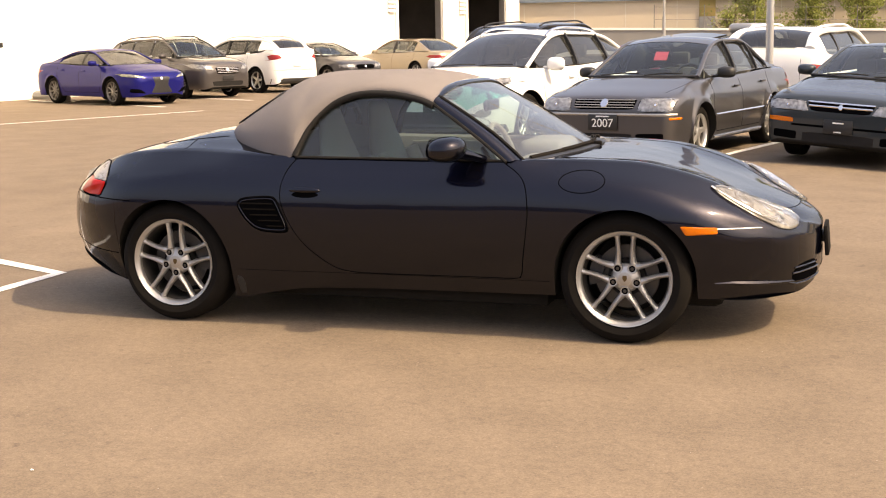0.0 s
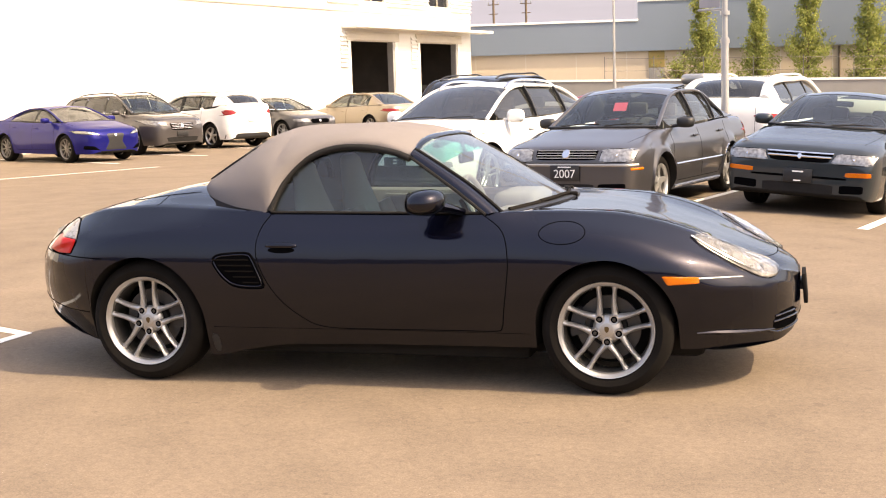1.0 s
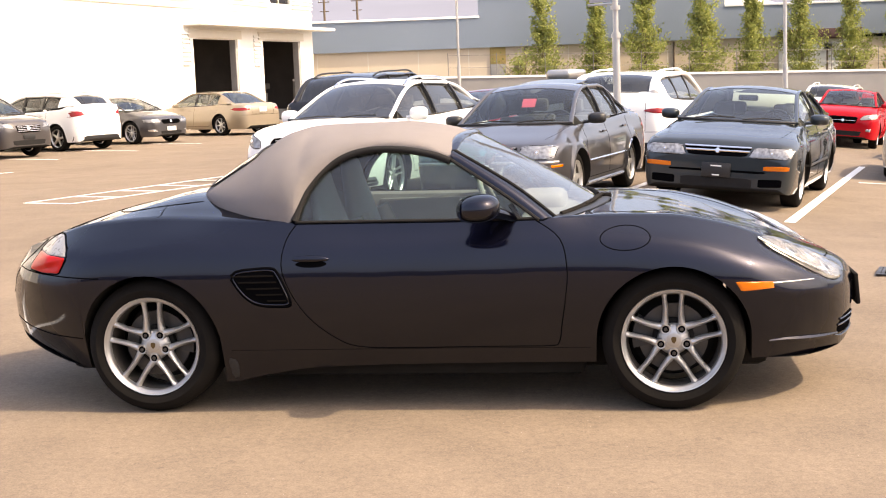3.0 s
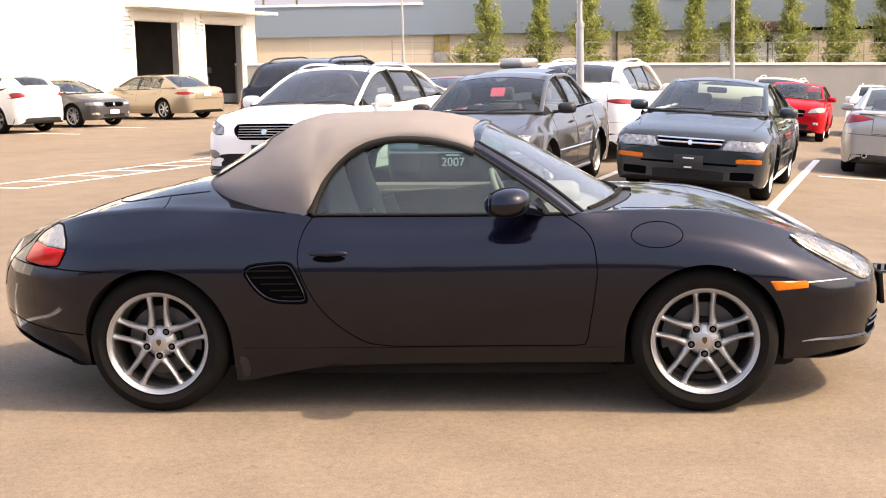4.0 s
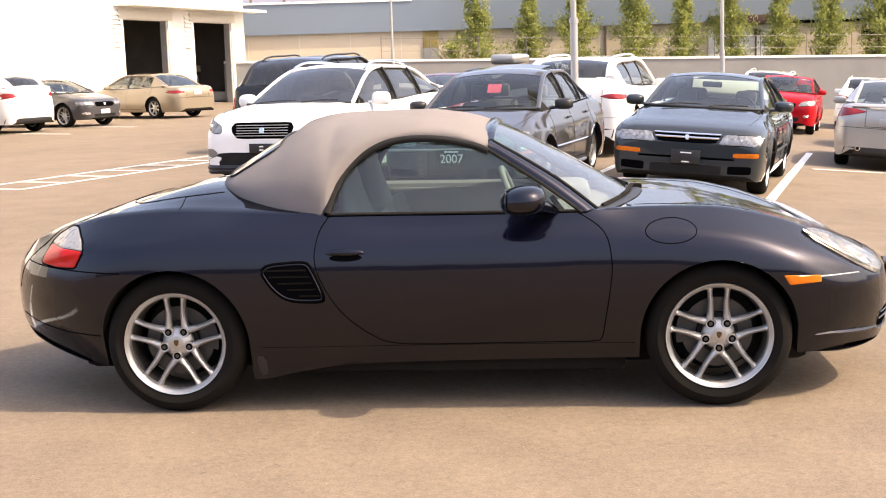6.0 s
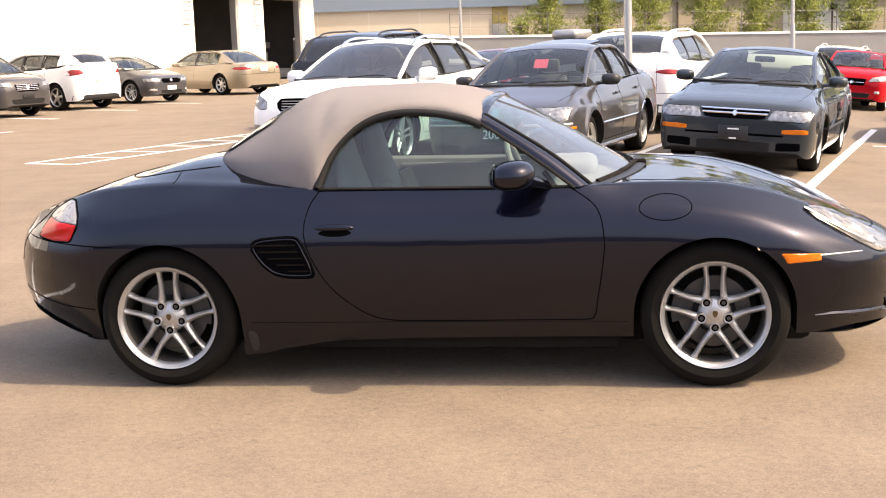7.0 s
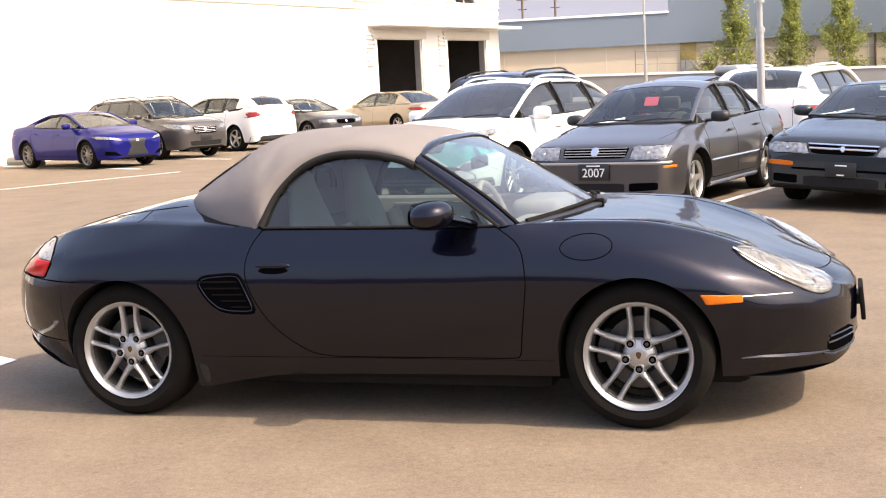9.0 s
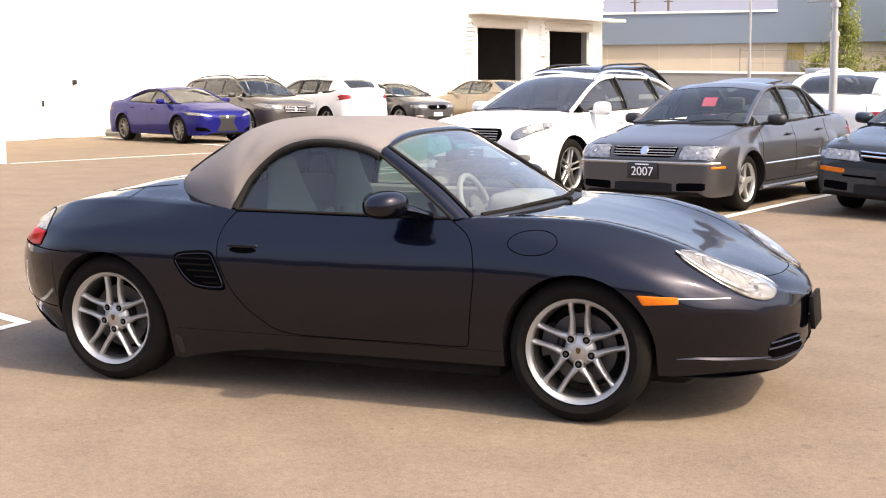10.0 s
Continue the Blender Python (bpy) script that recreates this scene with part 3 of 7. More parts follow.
def add_wheel(car, key, x, y, R, rim, width, style, roll=0.0, rich=False):
    """A wheel at (x, y), y its middle; the outer face looks away from the car."""
    ms = wheel_meshes(key, R, rim, width, style)
    m = Matrix.Translation((x, y, R)) @ (Matrix.Rotation(math.pi, 4, "Z") if y > 0 else Matrix())
    w = part("wheel", ms["hub"], None, car, m=m)
    spin = Matrix.Rotation(radians(roll), 4, "Y")
    part("tyre", ms["tyre"], None, w, "black rubber tyre")
    part("rim", ms["rim"], None, w, "silver alloy rim")
    part("spokes", ms["spokes"], None, w, "silver alloy spokes", m=spin)
    part("barrel", ms["barrel"], None, w)
    part("brake_disc", ms["disc"], None, w)
    if rich:
        part("centre_cap", ms["cap"], None, w, m=spin)
        part("badge", ms["badge"], None, w, "small gilt shield badge", m=spin)
        part("brake_caliper", ms["caliper"], None, w, m=Matrix.Rotation(radians(80 if x < 0 else -80), 4, "Y"))
        for k in range(5):
            a = 2 * math.pi * (k + 0.5) / 5 + radians(roll)
            for nm, key_n in (("lug_nut", "nut"), ("lug_bolt", "nut_end")):
                part(nm, ms[key_n], None, w, m=Matrix.Translation((0.060 * math.sin(a), 0.0, 0.060 * math.cos(a))))
    return w


# ---------------- generic parked cars ----------------
def stations(x0, x1, hubs, ra, step=0.05, ends=0.30, fine_ends=14):
    xs = set()
    n = int((x1 - x0) / step)
    for k in range(n + 1):
        xs.add(round(x0 + (x1 - x0) * k / n, 4))
    for k in range(1, fine_ends):
        u = (k / fine_ends) ** 2.2 * ends
        xs.add(round(x0 + u, 4))
        xs.add(round(x1 - u, 4))
    for h in hubs:
        xs = {x for x in xs if not h - ra - 0.02 < x < h + ra + 0.02}
        for k in range(25):
            xs.add(round(h - ra * math.cos(math.pi * k / 24), 4))
        xs |= {round(h - ra - 0.003, 4), round(h + ra + 0.003, 4)}
    return sorted(xs)


def arch_low(x, base, hubs, ra, hz):
    for h in hubs:
        if abs(x - h) <= ra:
            return max(base, hz + math.sqrt(max(0.0, ra * ra - (x - h) ** 2)))
    return base


def end_round(u, p):
    """0 at the tip, 1 at one length in."""
    u = clamp(u)
    return (1 - (1 - u) ** p) ** (1 / p)


def car_body(s):
    """A body shell lofted along x, with a cabin tub and wheel arches. Returns the bmesh and its skin."""
    L, hw = s["L"], s["W"] / 2
    x0, x1 = -L / 2, L / 2
    hubs = (x1 - s["fo"] - s["wb"], x1 - s["fo"])
    R = s["R"]
    ra = R + s.get("gap", 0.045)
    top = curve(*[(x1 - a, b) for a, b in reversed(s["top"])])
    plan = s.get("plan", 2.6)
    nose_len, tail_len = s.get("nose_len", 0.55), s.get("tail_len", 0.50)
    cab0, cab1 = x1 - s["rail"][-1][0] + 0.12, x1 - s["rail"][0][0] - 0.10
    tipz_f, tipz_r = s.get("tip_f", 0.52), s.get("tip_r", 0.62)
    tuck = s.get("tuck", 0.06)
    clear = s.get("clear", 0.20)

    def prof(x):
        rf, rr = end_round((x1 - x) / nose_len, plan), end_round((x - x0) / tail_len, plan)
        tw, bw = s.get("tip_w", 0.62), s.get("back_w", 0.72)
        w = hw * (tw + (1 - tw) * rf) * (bw + (1 - bw) * rr)
        zf, zr = end_round((x1 - x) / 0.16, 2.4), end_round((x - x0) / 0.14, 2.4)
        zt = top(x)
        zt = tipz_f + (zt - tipz_f) * (0.25 + 0.75 * zf)
        zt = tipz_r + (zt - tipz_r) * (0.25 + 0.75 * zr)
        zb = clear + 0.06 * (1 - zf) + 0.10 * (1 - zr)
        zl = arch_low(x, zb, hubs, ra, R)
        zs = zt - 0.07
        side = curve((0.12, w - 0.07), (0.30, w - 0.02), (0.50, w), (0.72, w - 0.012), (max(0.8, zs), w - 0.012 - tuck))
        pts = [(0.0, zl), (w - 0.25, zl)]
        for k in range(15):
            z = zl + (zs - zl) * k / 14
            flare = s.get("flare", 0.012) * smooth(z - zl, s.get("flare_h", 0.10), 0.0) if zl > zb + 0.01 else 0.0
            pts.append((side(z) + flare, z))
        ye = pts[-1][0]
        cr = s.get("crown", 0.035)
        if cab0 < x < cab1:
            pts += [(ye - 0.012, zs + 0.04), (ye - 0.035, zs + 0.062), (ye - 0.065, zs + 0.06), (ye - 0.085, zs), (ye - 0.10, zs - 0.30), (ye * 0.5, zs - 0.32), (0, zs - 0.32)]
        else:
            pts += [(ye - 0.02, zs + 0.035), (ye - 0.06, zs + 0.062), (ye - 0.14, zs + 0.07 + cr * 0.2), (ye * 0.74, zt + cr * 0.45 + 0.007), (ye * 0.5, zt + cr * 0.75), (ye * 0.25, zt + cr * 0.95), (0, zt + cr)]
        return pts
    bm = bmesh.new()
    rings = []
    xs = stations(x0, x1, hubs, ra)
    for x in xs:
        half = prof(x)
        rings.append([(x, -y, z) for y, z in half] + [(x, y, z) for y, z in half[-2:0:-1]])
    bm_rings(rings, bm)
    n = len(rings[0])
    for i, f in enumerate(bm.faces):
        c = f.calc_center_median()
        if min(i % n, n - 1 - i % n) < 2 and i < n * (len(rings) - 1):
            f.material_index = 2
        elif cab0 - 0.03 < c.x < cab1 + 0.03 and abs(c.y) < hw - 0.16 and c.z > 0.5:
            f.material_index = 1
    return bm, hubs


def rail_points(s):
    """The line of the pillar and roof edge on the +y side, from the screen's base to the rear window's base."""
    x1, hw = s["L"] / 2, s["W"] / 2
    return [Vector((x1 - a, hw * f, z)) for a, z, f in s["rail"]]


def cabin(car, s, body_mat):
    """Glass, pillars, roof, seats."""
    hw, x1 = s["W"] / 2, s["L"] / 2
    key = rail_points(s)          # 5 points: screen base, screen top, roof middle, rear top, rear base
    per = 8
    rail = spline(key, per)
    iA, iC = per, 3 * per
    bow = s.get("bow", 0.10)

    def row(p, crown, fore):
        out = []
        for k in range(13):
            v = -1 + 2 * k / 12
            out.append(Vector((p.x + fore * (1 - v * v), p.y * v, p.z + crown * (1 - abs(v) ** 2.2))))
        return out
    n = len(rail)
    rows = []
    for i, p in enumerate(rail):
        f = bow * (1 - smooth(i, 0, iA * 1.3)) - 0.8 * bow * smooth(i, iC - per * 0.3, n - 1)
        rows.append(row(p, 0.05 * smooth(i, 0, iA) * (1 - 0.7 * smooth(i, iC, n - 1)), f))
    mid = (key[2].x, 0, 0.8)
    part("windscreen", facing_out(bm_span(rows[:iA + 1]), mid), s.get("screen_glass", M_CARSCREEN), car, "clear windscreen glass").visible_shadow = False
    part("roof", bm_span([[q + Vector((0, 0, 0.004)) for q in r] for r in rows[iA:iC + 1]], 0.012), body_mat, car)
    part("rear_window", facing_out(bm_span(rows[iC:]), mid), s.get("rear_glass", M_GLASS), car, "rear window glass").visible_shadow = False
    part("cowl_strip", bm_tube([q + Vector((0.03, 0, 0.006)) for q in rows[0]], 0.028, 8, None, 0.6), M_BLACK, car, "black scuttle strip")
    for y0, y1 in ((0.10, 0.62), (-0.55, -0.02)):
        base = rows[0][6]
        part("wiper", bm_tube([Vector((base.x + 0.05, y0 * hw, base.z + 0.025)), Vector((base.x - 0.03, (y0 + y1) / 2 * hw, base.z + 0.045)), Vector((base.x - 0.05, y1 * hw, base.z + 0.042))], 0.009, 6), M_BLACK, car)
    belt = s["belt"]
    lift = s.get("belt_lift", 0.03)

    def side_pt(x, t, sgn, z1, y1):
        zb = belt(x1 - x) + lift
        yb = hw - 0.06 - s.get("tuck", 0.06)
        return Vector((x, sgn * (yb + (y1 - yb) * t + 0.02 * math.sin(math.pi * t)), zb + (z1 - zb) * t))

    def rail_at(x):
        for a, b in zip(rail, rail[1:]):
            if b.x <= x <= a.x:
                t = (a.x - x) / max(1e-6, a.x - b.x)
                return a.lerp(b, t)
        return rail[-1] if x < rail[-1].x else rail[0]

    wins = s["wins"]
    glass = s.get("side_glass", M_SIDELIGHT)
    for sgn in (-1, 1):
        tube = bm_tube([Vector((p.x, sgn * (p.y + 0.004), p.z - 0.004)) for p in rail], s.get("pillar", 0.040), 10, None, 0.85,
                       lambda t: 0.8 + 0.5 * smooth(t, 0.55, 1.0))
        part("pillar", tube, body_mat, car)
        for w0, w1 in wins:
            rows_w = []
            for k in range(15):
                x = x1 - (w0 + (w1 - w0) * k / 14)
                r = rail_at(x)
                z1 = max(r.z - 0.03, belt(x1 - x) + lift + 0.004)
                rows_w.append([side_pt(x, t / 6, sgn, z1, r.y - 0.004) for t in range(7)])
            part("side_window", facing_out(bm_span(rows_w), mid), glass, car, "side window glass").visible_shadow = False
            outline = [q[0] + Vector((0, sgn * 0.006, 0)) for q in rows_w] + [q[-1] + Vector((0, sgn * 0.006, 0)) for q in reversed(rows_w)]
            part("window_seal", bm_tube(outline + outline[:1], 0.006, 6), s.get("seal_mat", M_BLACK), car)
        # posts between the windows
        for (a0, a1), (b0, b1) in zip(wins, wins[1:]):
            rows_p = []
            for k in range(3):
                x = x1 - (a1 + (b0 - a1) * k / 2)
                r = rail_at(x)
                rows_p.append([side_pt(x, t / 5, sgn, r.z - 0.01, r.y) + Vector((0, sgn * 0.004, 0)) for t in range(6)])
            part("door_post", bm_span(rows_p, 0.03), M_BLACK, car)
        # rear quarter between the last window and the rail's end
        w_end = wins[-1][1]
        x_end = rail[-1].x
        rows_q = []
        for k in range(8):
            x = (x1 - w_end) + (x_end - (x1 - w_end)) * k / 7
            r = rail_at(x)
            z1 = max(r.z, belt(x1 - x) + 0.002)
            rows_q.append([side_pt(x, t / 5, sgn, z1, r.y + 0.01) + Vector((0, sgn * 0.003, -0.01 if t == 0 else 0)) for t in range(6)])
        part("quarter_panel", bm_span(rows_q, 0.02), body_mat, car)
        # front corner under the pillar
        mx = x1 - wins[0][0] - 0.16
        mz = belt(wins[0][0]) + 0.070
        my = sgn * (hw + 0.045)
        mir = bmesh.new()
        bmesh.ops.create_uvsphere(mir, u_segments=20, v_segments=12, radius=1)
        for v in mir.verts:
            v.co = Vector((v.co.x * (0.090 if v.co.x > 0 else 0.040), math.copysign(abs(v.co.y) ** 0.65, v.co.y) * s.get("mirror_w", 0.112), math.copysign(abs(v.co.z) ** 0.65, v.co.z) * s.get("mirror_h", 0.066)))
        bmesh.ops.translate(mir, vec=(mx, my, mz), verts=mir.verts)
        bm_tube([(mx + 0.02, my - sgn * 0.06, mz - 0.035), (mx + 0.04, sgn * (hw - 0.12), mz - 0.045)], 0.025, 8, mir, 0.8)
        part("door_mirror", mir, s.get("mirror_mat", body_mat), car)
    # inside
    trim = s.get("trim", M_DARKTRIM)
    cowl = key[0]
    dash = bmesh.new()
    bm_box(0.42, hw * 1.5, 0.20, (cowl.x - 0.22, 0, cowl.z - 0.13), 0.05, dash)
    part("dashboard", dash, trim, car)
    zseat = belt(2.4) - 0.25
    roofz = key[2].z
    for sx in s.get("seats", (1.75, 2.65)):
        for sy in (-0.37, 0.37):
            st = bmesh.new()
            bm_box(0.15, 0.48, roofz - zseat - 0.36, (x1 - s["rail"][0][0] - sx + 0.55, sy, zseat + (roofz - zseat - 0.36) / 2), 0.06, st, Matrix.Rotation(radians(-12), 4, "Y"))
            bm_box(0.10, 0.26, 0.17, (x1 - s["rail"][0][0] - sx + 0.50, sy, roofz - 0.24), 0.045, st)
            part("seat", st, s.get("seat_mat", M_CLOTH), car)
    wheel = bmesh.new()
    ring = [(0.19 * math.cos(2 * math.pi * k / 24), 0.19 * math.sin(2 * math.pi * k / 24)) for k in range(25)]
    tilt = Matrix.Translation((cowl.x - 0.56, 0.37, cowl.z - 0.04)) @ Matrix.Rotation(radians(-25), 4, "Y")
    bm_tube([tilt @ Vector((0, a, b)) for a, b in ring], 0.014, 8, wheel)
    bm_tube([tilt @ Vector((0, -0.18, 0)), tilt @ Vector((0, 0.18, 0))], 0.018, 6, wheel)
    part("steering_wheel", wheel, M_BLACK, car)
    rv = bm_box(0.03, 0.24, 0.07, (key[1].x + 0.16, 0, key[1].z - 0.06), 0.02)
    part("rear_view_mirror", rv, M_BLACK, car)


def add_details(car, s, bm, paint_mat):
    """Lamps, grille, plates, seams, handles, trims, laid on the body's skin."""
    hw, x1, L = s["W"] / 2, s["L"] / 2, s["L"]
    skin = Skin(bm)

    def both(side, outline, name, material, lift=0.004, label="", **k):
        for sgn in (1, -1):
            pts = [(sgn * a * hw, b) for a, b in outline]
            if side in ("right", "left"):
                pts = outline
                side = "left" if sgn > 0 else "right"
            part(name, skin.patch(side, rounded(pts, s.get("round", 1), s.get("cut", 0.12)), lift, **k), material, car, label)
    if "head" in s:
        both("front", s["head"], "headlight", s.get("head_mat", M_SMOKE), 0.006, "clear headlight", dome=0.003)
        for sgn in (1, -1):
            c = sum((Vector(p) for p in s["head"]), Vector((0, 0))) / len(s["head"])
            hgt = max(p[1] for p in s["head"]) - min(p[1] for p in s["head"])
            wide = max(p[0] for p in s["head"]) - min(p[0] for p in s["head"])
            for off in ((-0.22, 0.20) if s.get("twin") else (0.0,)):
                ring = [(sgn * (c.x + off * wide) * hw + hgt * (0.27 if s.get("twin") else 0.22) * math.cos(a), c.y + hgt * (0.27 if s.get("twin") else 0.22) * math.sin(a)) for a in [k * math.pi / 6 for k in range(12)]]
                part("lamp_bowl", skin.patch("front", ring, 0.010, 0.01, 3), M_DARKALLOY, car)
                mid_r = sum((Vector(q) for q in ring), Vector((0, 0))) / len(ring)
                part("lamp_bulb", skin.patch("front", [tuple(mid_r.lerp(Vector(q), 0.55)) for q in ring], 0.014, 0.008, 2), M_LAMP, car, "bright bulb")
            part("lamp_rim", skin.line("front", rounded([(sgn * a * hw, b) for a, b in s["head"]], 1), 0.004, 0.003, 0.03, True), M_SEAM, car)
    # silver bead paints the highlight along the bumper's top edge
    for z, a, material in s.get("edge_glint", ()):
        part("bumper_glint", skin.line("front", [(-a * hw, z), (a * hw, z)], 0.014, 0.0, flat=1.2), material, car, "silver bead painting the bumper's edge highlight")
    for z in s.get("valance", ()):
        part("valance", skin.line("front", [(-0.96 * hw, z), (0.96 * hw, z)], 0.036, -0.012), M_BLACK, car, "black lower valance")
    if "turn" in s:
        both("front", s["turn"], "turn_signal", M_AMBER, 0.006, "amber turn signal")
    if "tail" in s:
        both("rear", s["tail"], "tail_light", M_TAIL, 0.007, "red tail light", dome=0.003)
    if "fog" in s:
        both("front", s["fog"], "fog_lamp", s.get("fog_mat", M_LAMP), 0.006, "round fog lamp", rings=3)
    # openings are flat dark patches, with the shade inside put into the colour
    for nm, key, side, material, lb in (("grille", "grille", "front", s.get("grille_mat", M_SEAM), "dark grille"), ("lower_intake", "intake", "front", M_WEATHER, "dark lower intake"),
                                        ("side_intake", "intake2", "front", M_SEAM, "dark side intake"), ("lower_bumper", "rear_low", "rear", M_BLACK, "black lower bumper"),
                                        ("trunk_trim", "rear_trim", "rear", M_CHROME, "bright trim strip")):
        if key in s:
            for o in (s[key] if isinstance(s[key][0], list) else [s[key]]):
                part(nm, skin.patch(side, rounded([(a * hw, b) for a, b in o], 1, 0.10), 0.003, 0.01, 4), material, car, lb)
    for z, a, material in s.get("bars", ()):
        part("grille_bar", skin.line("front", [(-a * hw, z), (a * hw, z)], s.get("bar_r", 0.007), 0.006), material, car, "grille bar")
    if "emblem" in s:
        z, r = s["emblem"]
        part("emblem", skin.patch("front", [(r * math.cos(k * math.pi / 8), z + r * math.sin(k * math.pi / 8)) for k in range(16)], 0.016, 0.012, 3), M_CHROME, car, "plain round chrome emblem")
    for key, side, flip in (("plate_f", "front", 1), ("plate_r", "rear", -1)):
        if key in s:
            z, w, h, material = s[key][:4]
            p, nrm = skin.at(side, 0, z, 0.0)
            pl = bm_box(0.012, w, h, (p.x + flip * 0.018, 0, z), 0.004)
            plate = part("number_plate", pl, material, car, "dealer's plate")
            if "year" in s and key == "plate_f":
                me = words(s["year"], 0.135)
                me.materials.append(M_WHITECARD)
                part("lettering", me, None, plate, "pale year figures", m=Matrix.Translation((p.x + 0.026, 0, z - 0.012)))
            for k, (bw, bz) in enumerate(s[key][4:]):
                part("lettering", bm_box(0.004, bw, 0.014, (p.x + flip * 0.0255, 0, z + bz), 0.0), M_WHITECARD, plate)
    # seams and handles
    belt = s["belt"]
    for sgn, side in ((-1, "right"), (1, "left")):
        zlow = s.get("clear", 0.2) + 0.10
        for o in s.get("doors", ()):
            pts = [(x1 - a, b if b > 0 else (zlow if b == 0 else belt(a) - 0.01)) for a, b in o]
            part("door_seam", skin.line(side, pts, 0.004, -0.0015), M_SEAM, car)
        for a in s.get("handles", ()):
            p, nrm = skin.at(side, x1 - a, belt(a) - 0.13, 0.018)
            part("door_handle", bm_box(0.17, 0.022, 0.026, p, 0.008), s.get("handle_mat", paint_mat), car)
        if "strip" in s:
            z, a0, a1, material = s["strip"]
            part("side_strip", skin.line(side, [(x1 - a0, z), (x1 - a1, z)], 0.013, 0.0, flat=1.3), material, car)
        if "sill" in s:
            z, a0, a1, material = s["sill"]
            part("sill_trim", skin.line(side, [(x1 - a0, z), (x1 - a1, z)], 0.02, -0.004), material, car)
        if "rails" in s:
            rp = spline(rail_points(s), 8)
            seg = [Vector((p.x, sgn * (p.y - 0.06), p.z + 0.06 * math.sin(math.pi * clamp((i - 0.0) / 15))**0.4 + 0.02)) for i, p in enumerate(rp[8:24])]
            part("roof_rail", bm_tube(seg, 0.016, 8), s["rails"], car, "roof rail")
    if "hood" in s:
        a0, a1, f0, f1 = s["hood"]
        for sgn in (1, -1):
            part("hood_seam", skin.line("top", [(x1 - a0, sgn * f0 * hw), (x1 - (a0 + a1) / 2, sgn * (f0 + f1) / 2 * 1.02 * hw), (x1 - a1, sgn * f1 * hw)], 0.0026, -0.001), M_SEAM, car)
    if "bumper" in s:
        for side in ("front", "rear"):
            z = s["bumper"][0 if side == "front" else 1]
            if z:
                part("bumper_seam", skin.line(side, [(-0.9 * hw, z), (0.9 * hw, z)], 0.004, -0.001), M_SEAM, car)
    if "deck_seam" in s:
        part("trunk_seam", skin.line("rear", [(a * hw, b) for a, b in s["deck_seam"]], 0.004, -0.001), M_SEAM, car)
    return skin


def build_car(name, label, category, s, paint_mat, group, m):
    car = thing(name, label, category, group, m)
    bm, hubs = car_body(s)
    shell = bm.copy()
    part("body", bm, [paint_mat, s.get("trim", M_DARKTRIM), M_UNDER], car)
    cabin(car, s, paint_mat)
    add_details(car, s, shell, paint_mat)
    shell.free()
    R, hw = s["R"], s["W"] / 2
    width = s.get("tyre_w", 0.21)
    key = (R, s["rim"], width, s["spokes"], s.get("wheel_mat"))
    for x in hubs:
        for sgn in (-1, 1):
            add_wheel(car, key, x, sgn * (hw - 0.035 - width / 2), R, s["rim"], width, s["spokes"], s.get("roll", 10))
    under = bm_box(s["L"] - 1.2, s["W"] - 0.62, 0.22, (0, 0, s.get("clear", 0.2) + 0.14), 0.05)
    part("underbody", under, M_UNDER, car)
    return car


# outlines shared by the sedans and the tall cars; distances run back from the nose
def sedan(L, W, H, wb, fo, R, rim, spokes, **k):
    H -= 0.045
    q = L / 4.6
    s = dict(L=L, W=W, wb=wb, fo=fo, R=R, rim=rim, spokes=spokes, clear=0.20)
    s["top"] = [(0, 0.66), (0.12, 0.73), (0.5 * q, 0.82), (1.15 * q, 0.93), (2.4 * q, 0.945), (3.85 * q, 0.99), (4.35 * q, 0.985), (L, 0.92)]
    s["rail"] = [(1.12 * q, 0.95, 0.80), (1.98 * q, H - 0.075, 0.66), (2.65 * q, H - 0.05, 0.65), (3.30 * q, H - 0.085, 0.645), (4.02 * q, 0.99, 0.74)]
    s["belt"] = curve((0, 0.90), (1.1 * q, 0.915), (4.0 * q, 0.975))
    s["wins"] = [(1.42 * q, 2.34 * q), (2.39 * q, 3.42 * q)]
    s["doors"] = [[(1.35 * q, -1), (1.30 * q, 0.6), (1.42 * q, 0), (2.34 * q, 0), (2.36 * q, -1)], [(2.36 * q, 0), (3.05 * q, 0), (3.40 * q, 0.62), (3.46 * q, -1)]]
    s["handles"] = (2.16 * q, 3.20 * q)
    s["hood"] = (0.30 * q, 1.15 * q, 0.74, 0.84)
    s["head"] = [(0.46, 0.60), (0.93, 0.60), (0.93, 0.71), (0.50, 0.71)]
    s["grille"] = [(-0.36, 0.58), (0.36, 0.58), (0.40, 0.69), (-0.40, 0.69)]
    s["intake"] = [(-0.45, 0.27), (0.45, 0.27), (0.48, 0.36), (-0.48, 0.36)]
    s["tail"] = [(0.50, 0.74), (0.96, 0.72), (0.96, 0.90), (0.52, 0.89)]
    s["plate_r"] = (0.80, 0.30, 0.15, M_WHITECARD)
    s["bumper"] = (None, 0.64)
    s["deck_seam"] = [(-0.5, 0.92), (-0.5, 0.66), (0.5, 0.66), (0.5, 0.92)]
    s.update(k)
    return s


